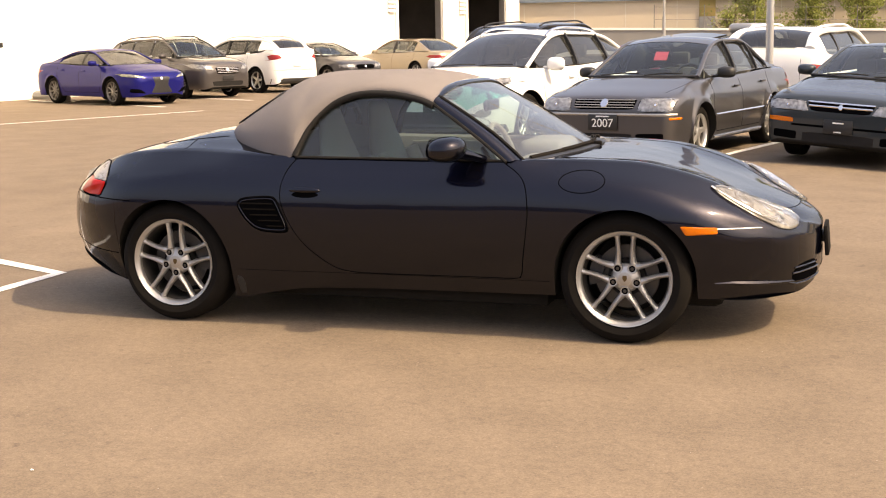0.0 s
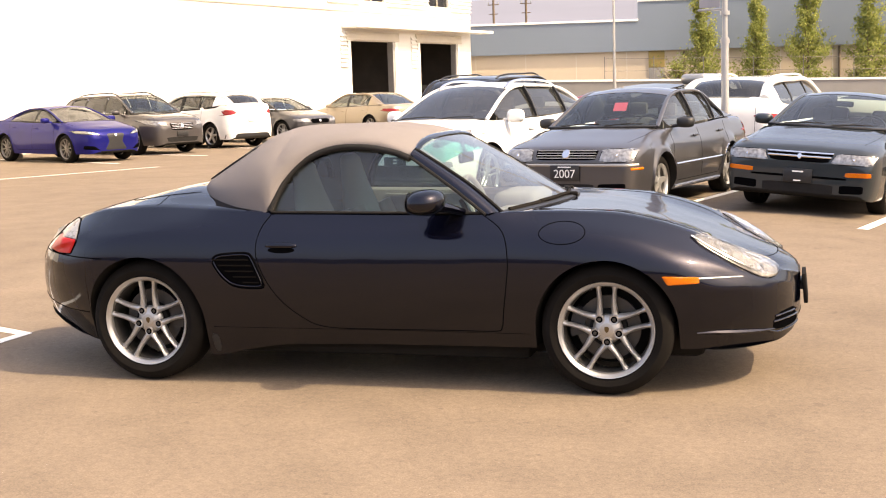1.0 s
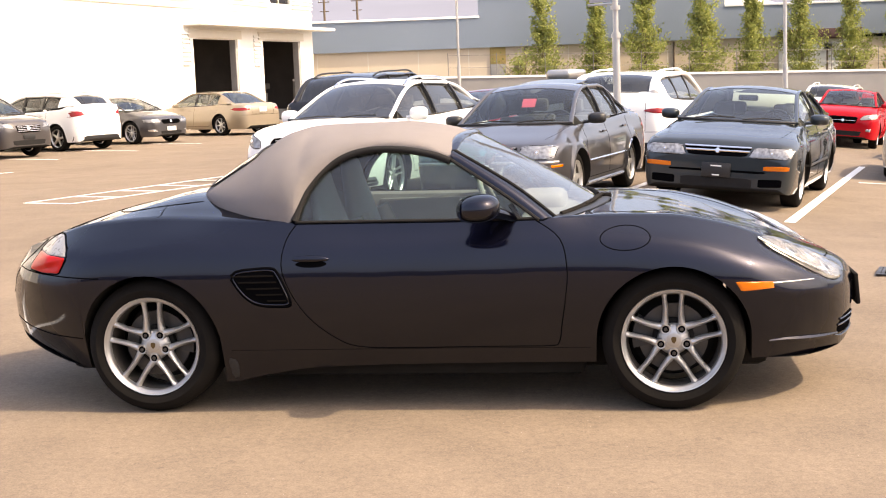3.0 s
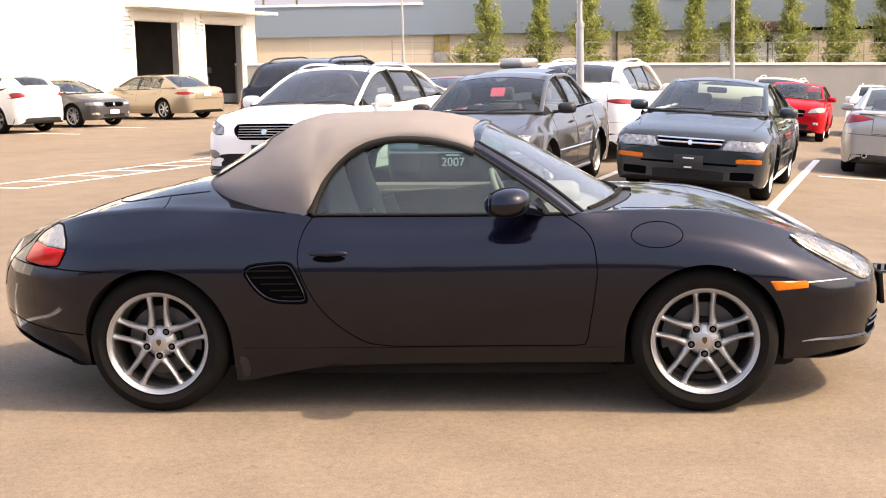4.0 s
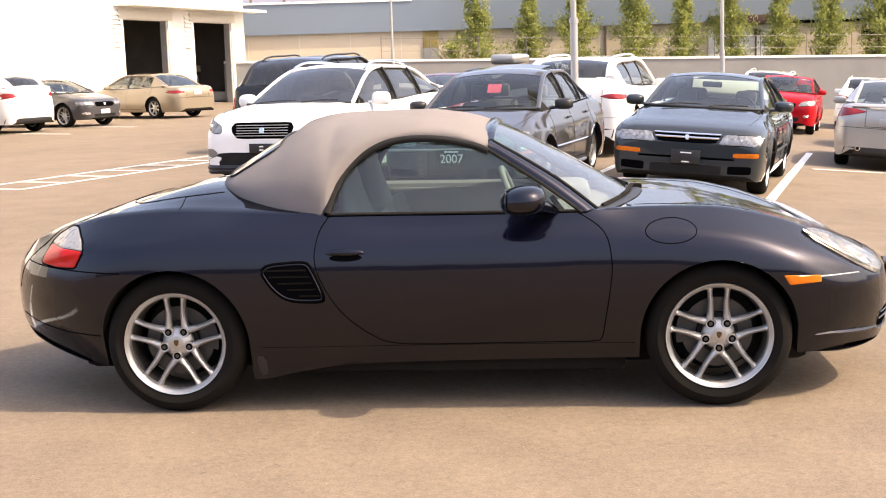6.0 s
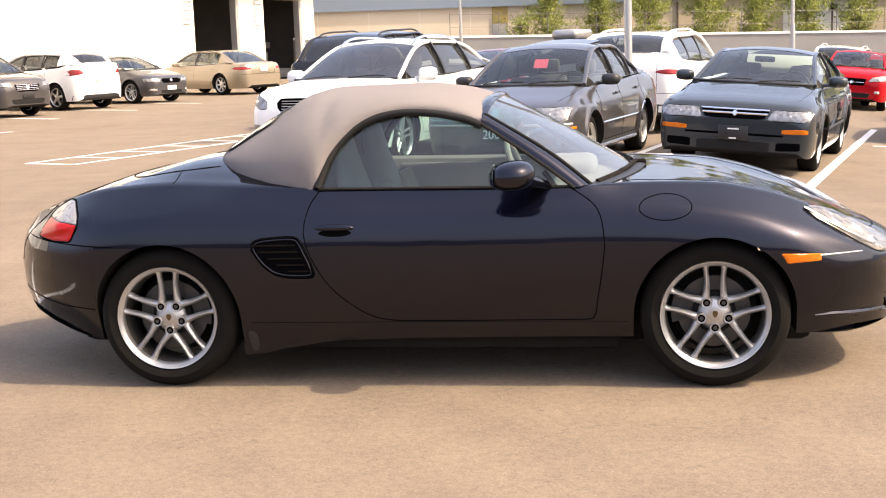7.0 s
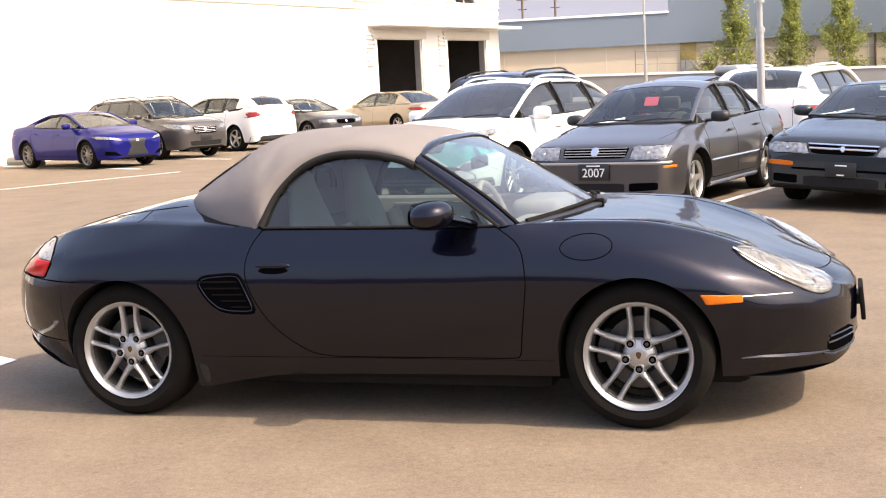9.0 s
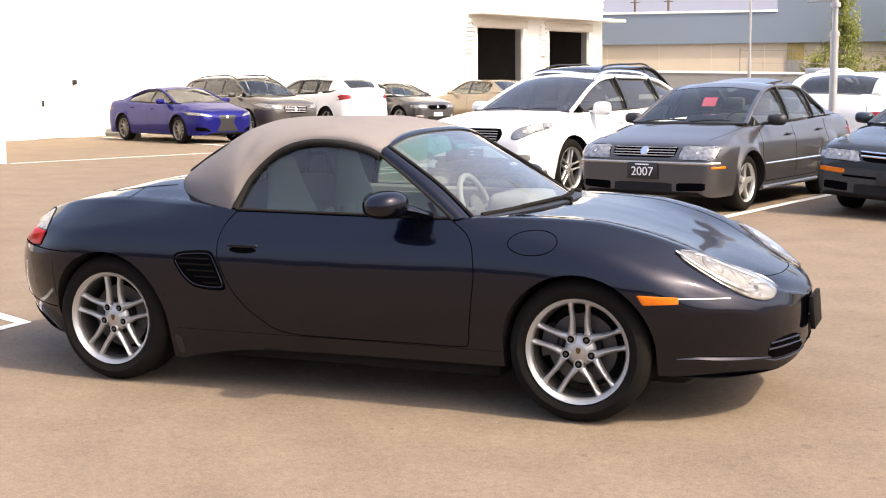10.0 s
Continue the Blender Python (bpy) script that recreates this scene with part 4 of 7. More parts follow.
def tall(L, W, H, wb, fo, R, rim, spokes, **k):
    H -= 0.045
    q = L / 4.65
    s = dict(L=L, W=W, wb=wb, fo=fo, R=R, rim=rim, spokes=spokes, clear=0.24)
    s["top"] = [(0, 0.78), (0.12, 0.88), (0.5 * q, 0.97), (1.15 * q, 1.04), (2.4 * q, 1.055), (3.9 * q, 1.12), (4.30 * q, 1.20), (4.50 * q, 1.20), (L, 1.10)]
    s["rail"] = [(1.10 * q, 1.06, 0.82), (1.95 * q, H - 0.085, 0.69), (2.85 * q, H - 0.05, 0.68), (4.02 * q, H - 0.10, 0.66), (4.50 * q, 1.20, 0.72)]
    s["belt"] = curve((0, 1.01), (1.1 * q, 1.02), (4.3 * q, 1.09))
    s["wins"] = [(1.42 * q, 2.34 * q), (2.39 * q, 3.32 * q), (3.37 * q, 4.05 * q)]
    s["doors"] = [[(1.35 * q, -1), (1.32 * q, 0.7), (1.45 * q, 0), (2.34 * q, 0), (2.36 * q, -1)], [(2.36 * q, 0), (3.0 * q, 0), (3.34 * q, 0.70), (3.36 * q, -1)]]
    s["handles"] = (2.16 * q, 3.18 * q)
    s["hood"] = (0.30 * q, 1.15 * q, 0.74, 0.86)
    s["head"] = [(0.46, 0.72), (0.93, 0.76), (0.95, 0.90), (0.56, 0.84)]
    s["grille"] = [(-0.36, 0.62), (0.36, 0.62), (0.42, 0.80), (-0.42, 0.80)]
    s["intake"] = [(-0.5, 0.32), (0.5, 0.32), (0.55, 0.44), (-0.55, 0.44)]
    s["tail"] = [(0.58, 0.84), (0.96, 0.82), (0.97, 1.02), (0.60, 0.98)]
    s["plate_r"] = (0.80, 0.30, 0.15, M_WHITECARD)
    s["bumper"] = (None, 0.62)
    s["deck_seam"] = [(-0.62, 1.06), (-0.62, 0.64), (0.62, 0.64), (0.62, 1.06)]
    s["tip_f"], s["tip_r"] = 0.58, 0.72
    s["tail_len"] = 0.42
    s.update(k)
    return s


def nose_at(nx, ny, heading, L):
    a = radians(heading)
    return seat_pose(nx - math.cos(a) * L / 2, ny - math.sin(a) * L / 2, heading)


def tail_at(tx, ty, heading, L):
    a = radians(heading)
    return seat_pose(tx + math.cos(a) * L / 2, ty + math.sin(a) * L / 2, heading)


# ---------------- the soft-top sports car ----------------
BX = dict(R=0.318, hubs=(-1.2075, 1.2075))


def sports_body():
    flank = curve((-1.2, 0.898), (-0.7, 0.896), (0.0, 0.876), (0.6, 0.868), (1.2, 0.880))

    def w(x):
        """Half the width: straight flanks, rounded nose and tail."""
        if x > 1.2:
            return max(0.05, 0.880 * max(0.0, 1 - ((x - 1.2) / 0.890) ** 2.8) ** 0.526)
        if x < -1.2:
            return max(0.05, 0.898 * max(0.0, 1 - ((-1.2 - x) / 1.015) ** 2.4) ** 0.645)
        return flank(x)
    # shoulder line
    ys = curve((-2.215, 0.15), (-2.13, 0.45), (-2.03, 0.595), (-1.90, 0.69), (-1.72, 0.748), (-1.5, 0.785), (-1.2, 0.812), (-0.6, 0.822), (0.0, 0.802), (0.6, 0.802),
               (0.9, 0.800), (1.2, 0.80), (1.5, 0.775), (1.7, 0.726), (1.85, 0.636), (1.95, 0.512), (2.05, 0.29), (2.085, 0.12))
    zs = curve((-2.215, 0.60), (-2.10, 0.655), (-1.9, 0.70), (-1.7, 0.745), (-1.4, 0.80), (-1.0, 0.822), (0.0, 0.822), (0.6, 0.818), (1.0, 0.800), (1.3, 0.770),
               (1.55, 0.70), (1.75, 0.615), (1.9, 0.545), (2.0, 0.505), (2.085, 0.46))
    # crest of fender, belt and hip
    yc = curve((-2.215, 0.10), (-2.1, 0.36), (-1.9, 0.50), (-1.7, 0.585), (-1.4, 0.66), (-1.0, 0.70), (-0.8, 0.745), (-0.5, 0.775), (0.6, 0.772), (0.9, 0.70),
               (1.2, 0.64), (1.5, 0.61), (1.7, 0.56), (1.85, 0.50), (2.0, 0.36), (2.085, 0.10))
    zc = curve((-2.215, 0.63), (-2.10, 0.735), (-1.9, 0.795), (-1.75, 0.838), (-1.5, 0.888), (-1.22, 0.905), (-0.9, 0.897), (-0.5, 0.884), (0.0, 0.878), (0.6, 0.874),
               (0.9, 0.876), (1.2, 0.866), (1.4, 0.830), (1.586, 0.770), (1.72, 0.702), (1.85, 0.630), (1.95, 0.575), (2.04, 0.535), (2.09, 0.505), (2.085, 0.47))
    zt = curve((-2.215, 0.63), (-2.17, 0.715), (-2.055, 0.775), (-1.9, 0.824), (-1.74, 0.862), (-1.44, 0.936), (-1.15, 0.992), (-0.9, 0.998), (0.8, 0.885),
               (0.95, 0.884), (1.15, 0.862), (1.36, 0.815), (1.56, 0.752), (1.75, 0.690), (1.9, 0.632), (2.0, 0.590), (2.06, 0.553), (2.095, 0.515), (2.085, 0.475))
    zb = curve((-2.215, 0.50), (-2.17, 0.40), (-2.05, 0.31), (-1.85, 0.24), (-1.6, 0.205), (-0.84, 0.140), (-0.66, 0.172), (-0.42, 0.204), (0.0, 0.214), (0.8, 0.218), (1.55, 0.225), (1.8, 0.205), (1.98, 0.205), (2.05, 0.235), (2.095, 0.31), (2.085, 0.40))
    # the tail slopes in above the bumper and tucks under below it
    tuck = curve((0.18, 0.075), (0.22, 0.055), (0.25, 0.010), (0.29, -0.025), (0.36, -0.030), (0.45, -0.018), (0.55, 0.0), (0.64, 0.022), (0.70, 0.055), (0.75, 0.078), (0.84, 0.070), (0.96, 0.030))
    hubs, ra, R = BX["hubs"], 0.342, BX["R"]
    bm = bmesh.new()
    rings = []
    xs = stations(-2.215, 2.085, hubs, ra, 0.03, 0.45, 34)
    for x in xs:
        W, base = w(x), zb(x)
        Ys = min(ys(x), W - 0.012)
        Yc = min(yc(x), Ys - 0.03)
        zl = arch_low(x, base, hubs, ra, R)
        zS = zs(x)
        fore = smooth(x, 1.35, 1.60)
        lowcurve = spline([(W - 0.105, min(base, 0.2) - 0.02), (W - 0.046, 0.34), (W - 0.013, 0.47), (W - 0.001, max(0.48, min(0.58, zS - 0.20 + 0.07 * fore))), (W - 0.006, max(0.50, min(0.68, zS - 0.12 + 0.045 * fore))),
                           (W - 0.030, min(0.765, zS - 0.052 + 0.015 * fore)), (Ys, zS), (Yc, zc(x))], 8)
        # the ends roll in above and below
        mid = 0.60 if x < 0 else min(0.53, zS - 0.05)
        ends = spline([(W * 0.84 - 0.03, base), (W * 0.94, (base + mid) / 2), (W * 0.99, mid * 0.9), (W, mid), (W * 0.78 + Ys * 0.22, mid + 0.33 * (zs(x) - mid)),
                       (W * 0.45 + Ys * 0.55, mid + 0.67 * (zs(x) - mid)), (Ys, zs(x)), (Yc, zc(x))], 8)
        mix = smooth(abs(x), 1.50, 1.98)
        lowcurve = [a.lerp(b, mix) for a, b in zip(lowcurve, ends)]
        zz = [p[1] for p in lowcurve]

        def y_at(z):
            for a, b in zip(lowcurve, lowcurve[1:]):
                if a[1] <= z <= b[1]:
                    return a[0] + (b[0] - a[0]) * (z - a[1]) / max(1e-6, b[1] - a[1])
            return lowcurve[0][0] if z < zz[0] else lowcurve[-1][0]
        pts = [(0.0, zl), (max(0.02, W - 0.28), zl), (max(0.03, W - 0.10), zl)]
        ztop = zs(x)
        for k in range(22):
            z = zl + (ztop - zl) * k / 21
            pts.append((y_at(z), z))
        pts += [(p[0], p[1]) for p in lowcurve[-8:]]
        cy, cz = pts[-1]
        if -0.60 < x < 0.80:
            pts += [(cy - 0.02, cz + 0.003), (cy - 0.045, cz - 0.012), (cy - 0.065, cz - 0.10), (cy - 0.09, 0.42), (cy * 0.6, 0.36), (cy * 0.3, 0.35), (0, 0.36)]
        else:
            t = zt(x)
            dip = 0.004 * smooth(x, 0.82, 1.15) * (1 - smooth(x, 1.75, 2.0))       # hollows between wings and lid
            rise = ((0.10, 0.32, 0.60, 0.82, 0.94, 0.985, 1.0) if x < 0 else (0.03, 0.16, 0.46, 0.76, 0.92, 0.98, 1.0))
            pts += [(cy * f, cz + (t - cz) * g - dip * h) for (f, h), g in zip(((0.92, 0.25), (0.82, 0.75), (0.68, 1.0), (0.52, 0.65), (0.34, 0.25), (0.17, 0.05), (0.0, 0.0)), rise)]
        back = smooth(-x, 1.56, 2.08)
        rings.append([(x + back * tuck(z), -y, z) for y, z in pts] + [(x + back * tuck(z), y, z) for y, z in pts[-2:0:-1]])
    bm_rings(rings, bm)
    n = len(rings[0])
    for i, f in enumerate(bm.faces):
        c = f.calc_center_median()
        if min(i % n, n - 1 - i % n) < 3 and i < n * (len(rings) - 1):
            f.material_index = 2
        elif -0.63 < c.x < 0.82 and abs(c.y) < 0.745 and c.z > 0.3 and f.normal.z > -0.5 and abs(c.y) < yc(c.x) - 0.03:
            f.material_index = 1
    return bm


def arc_pts(cx, cz, rx, rz, n=20):
    return [(cx + rx * math.cos(2 * math.pi * k / n), cz + rz * math.sin(2 * math.pi * k / n)) for k in range(n)]


def sports_car():
    car = thing("sports_car", "midnight blue two-seat soft-top sports car with closed taupe canvas roof", "car", "", pose(0, 0, 0))
    bm = sports_body()
    skin = Skin(bm)
    part("body", bm, [M_BLUEBLACK, M_TRIM, M_UNDER], car, "glossy midnight blue bodywork", 40)
    part("underbody", bm_box(3.4, 1.10, 0.16, (-0.05, 0, 0.22), 0.05), M_UNDER, car)
    part("floor_pan", bm_box(1.66, 1.36, 0.08, (-0.02, 0, 0.175), 0.03), M_UNDER, car)

    door = [(-0.495, 0.872), (-0.535, 0.80), (-0.545, 0.66), (-0.45, 0.47), (-0.31, 0.345), (-0.20, 0.305), (0.0, 0.298), (0.45, 0.299), (0.66, 0.300), (0.70, 0.318), (0.715, 0.40), (0.738, 0.55), (0.745, 0.66), (0.715, 0.785), (0.60, 0.872)]
    for side in ("right", "left"):
        sgn = -1 if side == "right" else 1
        d = [Vector(p) for p in door]
        dr = part("door", skin.line(side, spline(d, 4), 0.0030, -0.0008, 0.02), M_SEAM, car, "door outlined by a dark gap")
        # handle over a flat near-black patch that paints the hollow's shade
        part("handle_hollow_shade", skin.patch(side, arc_pts(-0.412, 0.700, 0.072, 0.016, 28), 0.0014, 0.012, 3, 0.02), M_SEAM, dr)
        p, nrm = skin.at(side, -0.416, 0.720, 0.001)
        hb_ = bmesh.new()
        bmesh.ops.create_uvsphere(hb_, u_segments=28, v_segments=16, radius=1)
        for v in hb_.verts:
            v.co = p + Vector((0.086 * math.copysign(abs(v.co.x) ** 0.85, v.co.x), 0.013 * v.co.y, (0.019 if v.co.z > 0 else 0.012) * v.co.z))
        part("door_handle", hb_, M_BLUEBLACK, dr, "painted door handle")
        part("sill_seam", skin.line(side, [(-0.82, 0.296), (0.84, 0.290)], 0.0016, -0.0006), M_SEAM, car)
        # side intake with slats; a flat near-black patch paints the shade inside
        vent = rounded([(a - 0.010, b) for a, b in ((-0.795, 0.672), (-0.585, 0.690), (-0.555, 0.665), (-0.495, 0.520), (-0.52, 0.505), (-0.665, 0.512), (-0.735, 0.570))], 2)
        vt = part("side_vent", skin.patch(side, vent, 0.0015, 0.02, 3, 0.02), M_SEAM, car, "dark side intake with slats")
        part("vent_gap", skin.line(side, vent, 0.0080, -0.003, 0.02, True), M_SEAM, vt)
        part("vent_rim", skin.line(side, [(a[0] * 0.93 - 0.046, a[1] * 0.90 + 0.060) for a in vent], 0.0034, 0.0018, 0.02, True), M_BLUEBLACK, vt)
        for k in range(5):
            z = 0.655 - 0.0285 * k
            x_a, x_b = -0.782 + 0.026 * k + 0.0035 * k * k, -0.587 + 0.0135 * k
            slat = bm_span([[skin.at(side, x_a + (x_b - x_a) * q / 8, z + dz, lf)[0] for q in range(9)] for dz, lf in ((0.0, 0.0062), (-0.006, 0.0050), (-0.0085, 0.0018))], 0.0)
            part("slat", slat, M_RUBBER, vt)
        # markers and lamps
        mk = [(1.474, 0.586), (1.640, 0.578), (1.642, 0.548), (1.500, 0.543)]
        part("side_marker", skin.patch(side, rounded(mk, 1, 0.06), 0.005, 0.01, 4, 0.02), M_AMBER, car, "amber side marker lamp")
        part("bumper_line", skin.line(side, [(1.64, 0.571), (1.70, 0.569), (1.79, 0.565), (1.83, 0.562)], 0.0024, 0.0008), M_CHROME, car, "thin bright bumper line")
        part("rear_bumper_seam", skin.line(side, [(-1.43, 0.648), (-1.60, 0.650), (-1.80, 0.655), (-2.0, 0.66)], 0.0035, -0.001), M_SEAM, car)
        red = rounded([(-1.668, 0.664), (-1.78, 0.661), (-1.880, 0.670), (-1.855, 0.747), (-1.70, 0.741), (-1.632, 0.735)], 1, 0.08)
        tl = part("tail_light", skin.patch(side, red, 0.005, 0.012, 6, 0.02), M_RED, car, "red and clear tail light")
        part("clear_lens", skin.patch(side, rounded([(-1.630, 0.738), (-1.70, 0.745), (-1.852, 0.751), (-1.81, 0.792), (-1.735, 0.830), (-1.700, 0.826), (-1.642, 0.772)], 1, 0.12), 0.005, 0.012, 5, 0.02), M_SMOKE, tl, "clear upper lens")
        part("lens_gap", skin.line(side, rounded([(-1.664, 0.660), (-1.78, 0.657), (-1.885, 0.666), (-1.856, 0.758), (-1.81, 0.797), (-1.735, 0.835), (-1.697, 0.831), (-1.634, 0.774), (-1.624, 0.735)], 1, 0.10), 0.003, 0.001, 0.02, True), M_SEAM, tl)
        # headlight, seen from above
        hl = [(1.580, 0.634), (1.63, 0.588), (1.70, 0.528), (1.765, 0.462), (1.81, 0.405), (1.88, 0.350), (1.945, 0.335), (1.975, 0.365), (1.968, 0.430), (1.935, 0.510), (1.885, 0.580), (1.80, 0.635), (1.70, 0.655), (1.62, 0.656)]
        hp = rounded([(a + 0.012, sgn * b) for a, b in hl], 1)
        hd = part("headlight", skin.patch("top", hp, 0.004, 0.015, 6, 0.02), M_BEAM, car, "clear fried-egg shaped headlight")
        edge = [Vector((a, sgn * (b - 0.018))) for a, b in spline([(1.590, 0.652), (1.70, 0.652), (1.80, 0.628), (1.880, 0.570), (1.930, 0.500)], 4)]
        part("lamp_edge", skin.line("top", edge, 0.017, 0.005, 0.02, flat=0.5, taper=lambda t: 0.35 + 0.65 * math.sin(math.pi * (0.12 + 0.72 * t))), M_LAMP, hd, "bright edge of the lamp")
        for cx, cy, r, mt in ((1.735, 0.570, 0.048, M_DARKALLOY), (1.835, 0.490, 0.048, M_DARKALLOY), (1.735, 0.570, 0.037, M_LAMP), (1.835, 0.490, 0.037, M_LAMP), (1.905, 0.500, 0.027, M_LAMP), (1.905, 0.500, 0.012, M_BLACK)):
            lift_b = {M_DARKALLOY: 0.008, M_LAMP: 0.012, M_BLACK: 0.014}[mt]
            part("lamp_bowl", skin.patch("top", [(cx + r * math.cos(k * math.pi / 8), sgn * cy + r * math.sin(k * math.pi / 8)) for k in range(16)], lift_b, 0.006, 4, 0.02), mt, hd, "bright lamp bowl" if mt is M_LAMP else "")
        for a0, b0, a1, b1 in ((1.66, 0.585, 1.90, 0.385), (1.86, 0.565, 1.945, 0.385)):
            part("lamp_rib", skin.line("top", [(a0, sgn * b0), (a1, sgn * b1)], 0.004, 0.008, 0.02), M_LAMP, hd)
        part("lamp_cover", skin.patch("top", hp, 0.017, 0.012, 6, 0.02, dome=0.010), M_LENS, hd, "clear plastic cover")
        part("lamp_gap", skin.line("top", hp, 0.0016, 0.0, 0.02, True), M_SEAM, hd)
        # front corner intake with slats, rear bumper reflector
        it = part("front_intake", skin.patch("front", rounded([(sgn * 0.13, 0.272), (sgn * 0.40, 0.262), (sgn * 0.455, 0.285), (sgn * 0.455, 0.340), (sgn * 0.41, 0.358), (sgn * 0.26, 0.362), (sgn * 0.20, 0.322)], 1), 0.001, 0.02, 3, 0.03), M_SEAM, car, "dark front intake")
        for z, y0 in ((0.312, 0.18), (0.340, 0.22)):
            part("slat", skin.line("front", [(sgn * y0, z), (sgn * 0.34, z + 0.002), (sgn * 0.460, z)], 0.0075, 0.0, flat=0.7), M_BLUEBLACK, it)
        part("intake_lip", skin.line("front", [(sgn * 0.10, 0.268), (sgn * 0.28, 0.254), (sgn * 0.40, 0.252), (sgn * 0.462, 0.268)], 0.007, 0.0, flat=0.8), M_BLUEBLACK, it)
        part("bumper_groove", skin.line(side, [(-1.56, 0.352), (-1.75, 0.356), (-1.92, 0.372), (-2.08, 0.395)], 0.0035, -0.001, 0.03), M_SEAM, car)
        # lip under the nose
        lip = [(1.625, 0.300), (1.70, 0.300), (1.80, 0.288), (1.90, 0.277), (1.97, 0.270)]
        part("front_lip", skin.line(side, lip, 0.021, -0.004, 0.02, flat=0.75, taper=lambda t: 0.12 + 0.88 * math.sin(math.pi * clamp(t * 0.88 + 0.06)) ** 0.8), M_BLUEBLACK, car)
        # mud flap piece before the rear wheel
        part("stone_guard", skin.patch(side, rounded([(-0.845, 0.26), (-0.80, 0.25), (-0.795, 0.165), (-0.83, 0.155)], 1), 0.003, 0.01, 2, 0.02), M_BLACK, car)
        # door mirror
        mir = bmesh.new()
        bmesh.ops.create_uvsphere(mir, u_segments=32, v_segments=20, radius=1)
        for v in mir.verts:
            x, y, z = v.co
            v.co = Vector((0.375 + (0.092 if x > 0 else 0.102) * math.copysign(abs(x) ** 0.85, x), sgn * 0.953 + 0.118 * y, 0.942 + 0.064 * math.copysign(abs(z) ** 0.85, z) + 0.006 * x))
        mm = part("door_mirror", mir, M_BLUEBLACK, car, "painted egg-shaped door mirror")
        part("mirror_foot", bm_tube([(0.41, sgn * 0.90, 0.922), (0.445, sgn * 0.85, 0.908), (0.475, sgn * 0.80, 0.892), (0.50, sgn * 0.765, 0.880)], 0.048, 14, None, 0.62, lambda t: 1.0 - 0.35 * t), M_BLUEBLACK, mm)
        part("mirror_glass", bm_lathe([(0, 0.0), (0.055, 0.0), (0.06, 0.004)], 24, "x"), M_CHROME, mm, m=Matrix.Translation((0.295, sgn * 0.955, 0.942)) @ Matrix.Diagonal((1, 1.5, 0.9, 1)))
    # filler flap on the right front wing
    part("filler_flap", skin.line("right", arc_pts(1.002, 0.782, 0.110, 0.050, 28), 0.0028, -0.0006, 0.01, True), M_SEAM, car, "round fuel filler flap")
    # lid seams
    lid = [(0.86, 0.60), (1.20, 0.55), (1.45, 0.510), (1.62, 0.47), (1.80, 0.375), (1.90, 0.312), (1.945, 0.22), (1.968, 0.10), (1.972, 0.0)]
    hood_line = [Vector(p) for p in spline(lid, 5)]
    part("hood_seam", skin.line("top", hood_line + [Vector((p.x, -p.y)) for p in reversed(hood_line[:-1])], 0.0028, -0.001), M_SEAM, car)
    deck = [Vector(p) for p in spline([(-1.04, 0.46), (-1.22, 0.49), (-1.43, 0.46), (-1.52, 0.30), (-1.53, 0.0)], 5)]
    part("rear_deck_seam", skin.line("top", deck + [Vector((p.x, -p.y)) for p in reversed(deck[:-1])], 0.0038, -0.001), M_SEAM, car)
    trunk = [Vector(p) for p in spline([(-1.56, 0.0), (-1.58, 0.34), (-1.75, 0.50), (-1.98, 0.47), (-2.12, 0.36)], 5)]
    part("trunk_seam", skin.line("top", [Vector((p.x, -p.y)) for p in reversed(trunk[1:])] + trunk, 0.0038, -0.001), M_SEAM, car)
    for sgn in (-1, 1):
        part("quarter_seam", skin.line("top", [(-1.20, sgn * 0.70), (-1.205, sgn * 0.60), (-1.215, sgn * 0.50)], 0.0026, -0.0008), M_SEAM, car)
    # dealer plate on the nose, lower intake
    part("lower_intake", skin.patch("front", rounded([(-0.09, 0.262), (0.09, 0.262), (0.09, 0.31), (-0.09, 0.31)], 1), 0.002, 0.02, 3), M_SEAM, car)
    pl = part("number_plate", bm_box(0.020, 0.26, 0.15, (2.108, 0.0, 0.425), 0.004, turn=Matrix.Rotation(radians(-5), 4, "Y")), M_RUBBER, car, "black dealer plate on the nose")
    part("plate_bracket", bm_box(0.03, 0.14, 0.05, (2.092, 0, 0.435), 0.008), M_BLACK, pl)
    part("crest", skin.patch("top", [(2.0 + 0.028 * math.cos(k * math.pi / 6), 0.022 * math.sin(k * math.pi / 6)) for k in range(12)], 0.003, 0.004, 2, 0.02), M_BRASS, car, "small gilt crest")

    # canvas roof
    ye = curve((-1.115, 0.03), (-1.10, 0.20), (-1.05, 0.38), (-0.93, 0.555), (-0.78, 0.668), (-0.64, 0.740), (-0.51, 0.782), (-0.46, 0.742), (-0.414, 0.715), (-0.30, 0.670), (-0.212, 0.648), (-0.09, 0.630), (0.04, 0.628), (0.14, 0.634), (0.215, 0.640))
    ze = curve((-1.115, 0.998), (-1.10, 0.990), (-1.05, 0.977), (-0.93, 0.948), (-0.78, 0.921), (-0.64, 0.901), (-0.51, 0.895), (-0.46, 1.010), (-0.414, 1.080), (-0.30, 1.165), (-0.212, 1.198), (-0.09, 1.212), (0.04, 1.202), (0.14, 1.170), (0.215, 1.130))
    zr = curve((-1.115, 1.004), (-1.10, 1.014), (-1.05, 1.042), (-0.95, 1.106), (-0.85, 1.168), (-0.742, 1.226), (-0.692, 1.260), (-0.624, 1.286), (-0.56, 1.298), (-0.44, 1.300), (-0.19, 1.301), (0.0, 1.286), (0.12, 1.262), (0.215, 1.230))
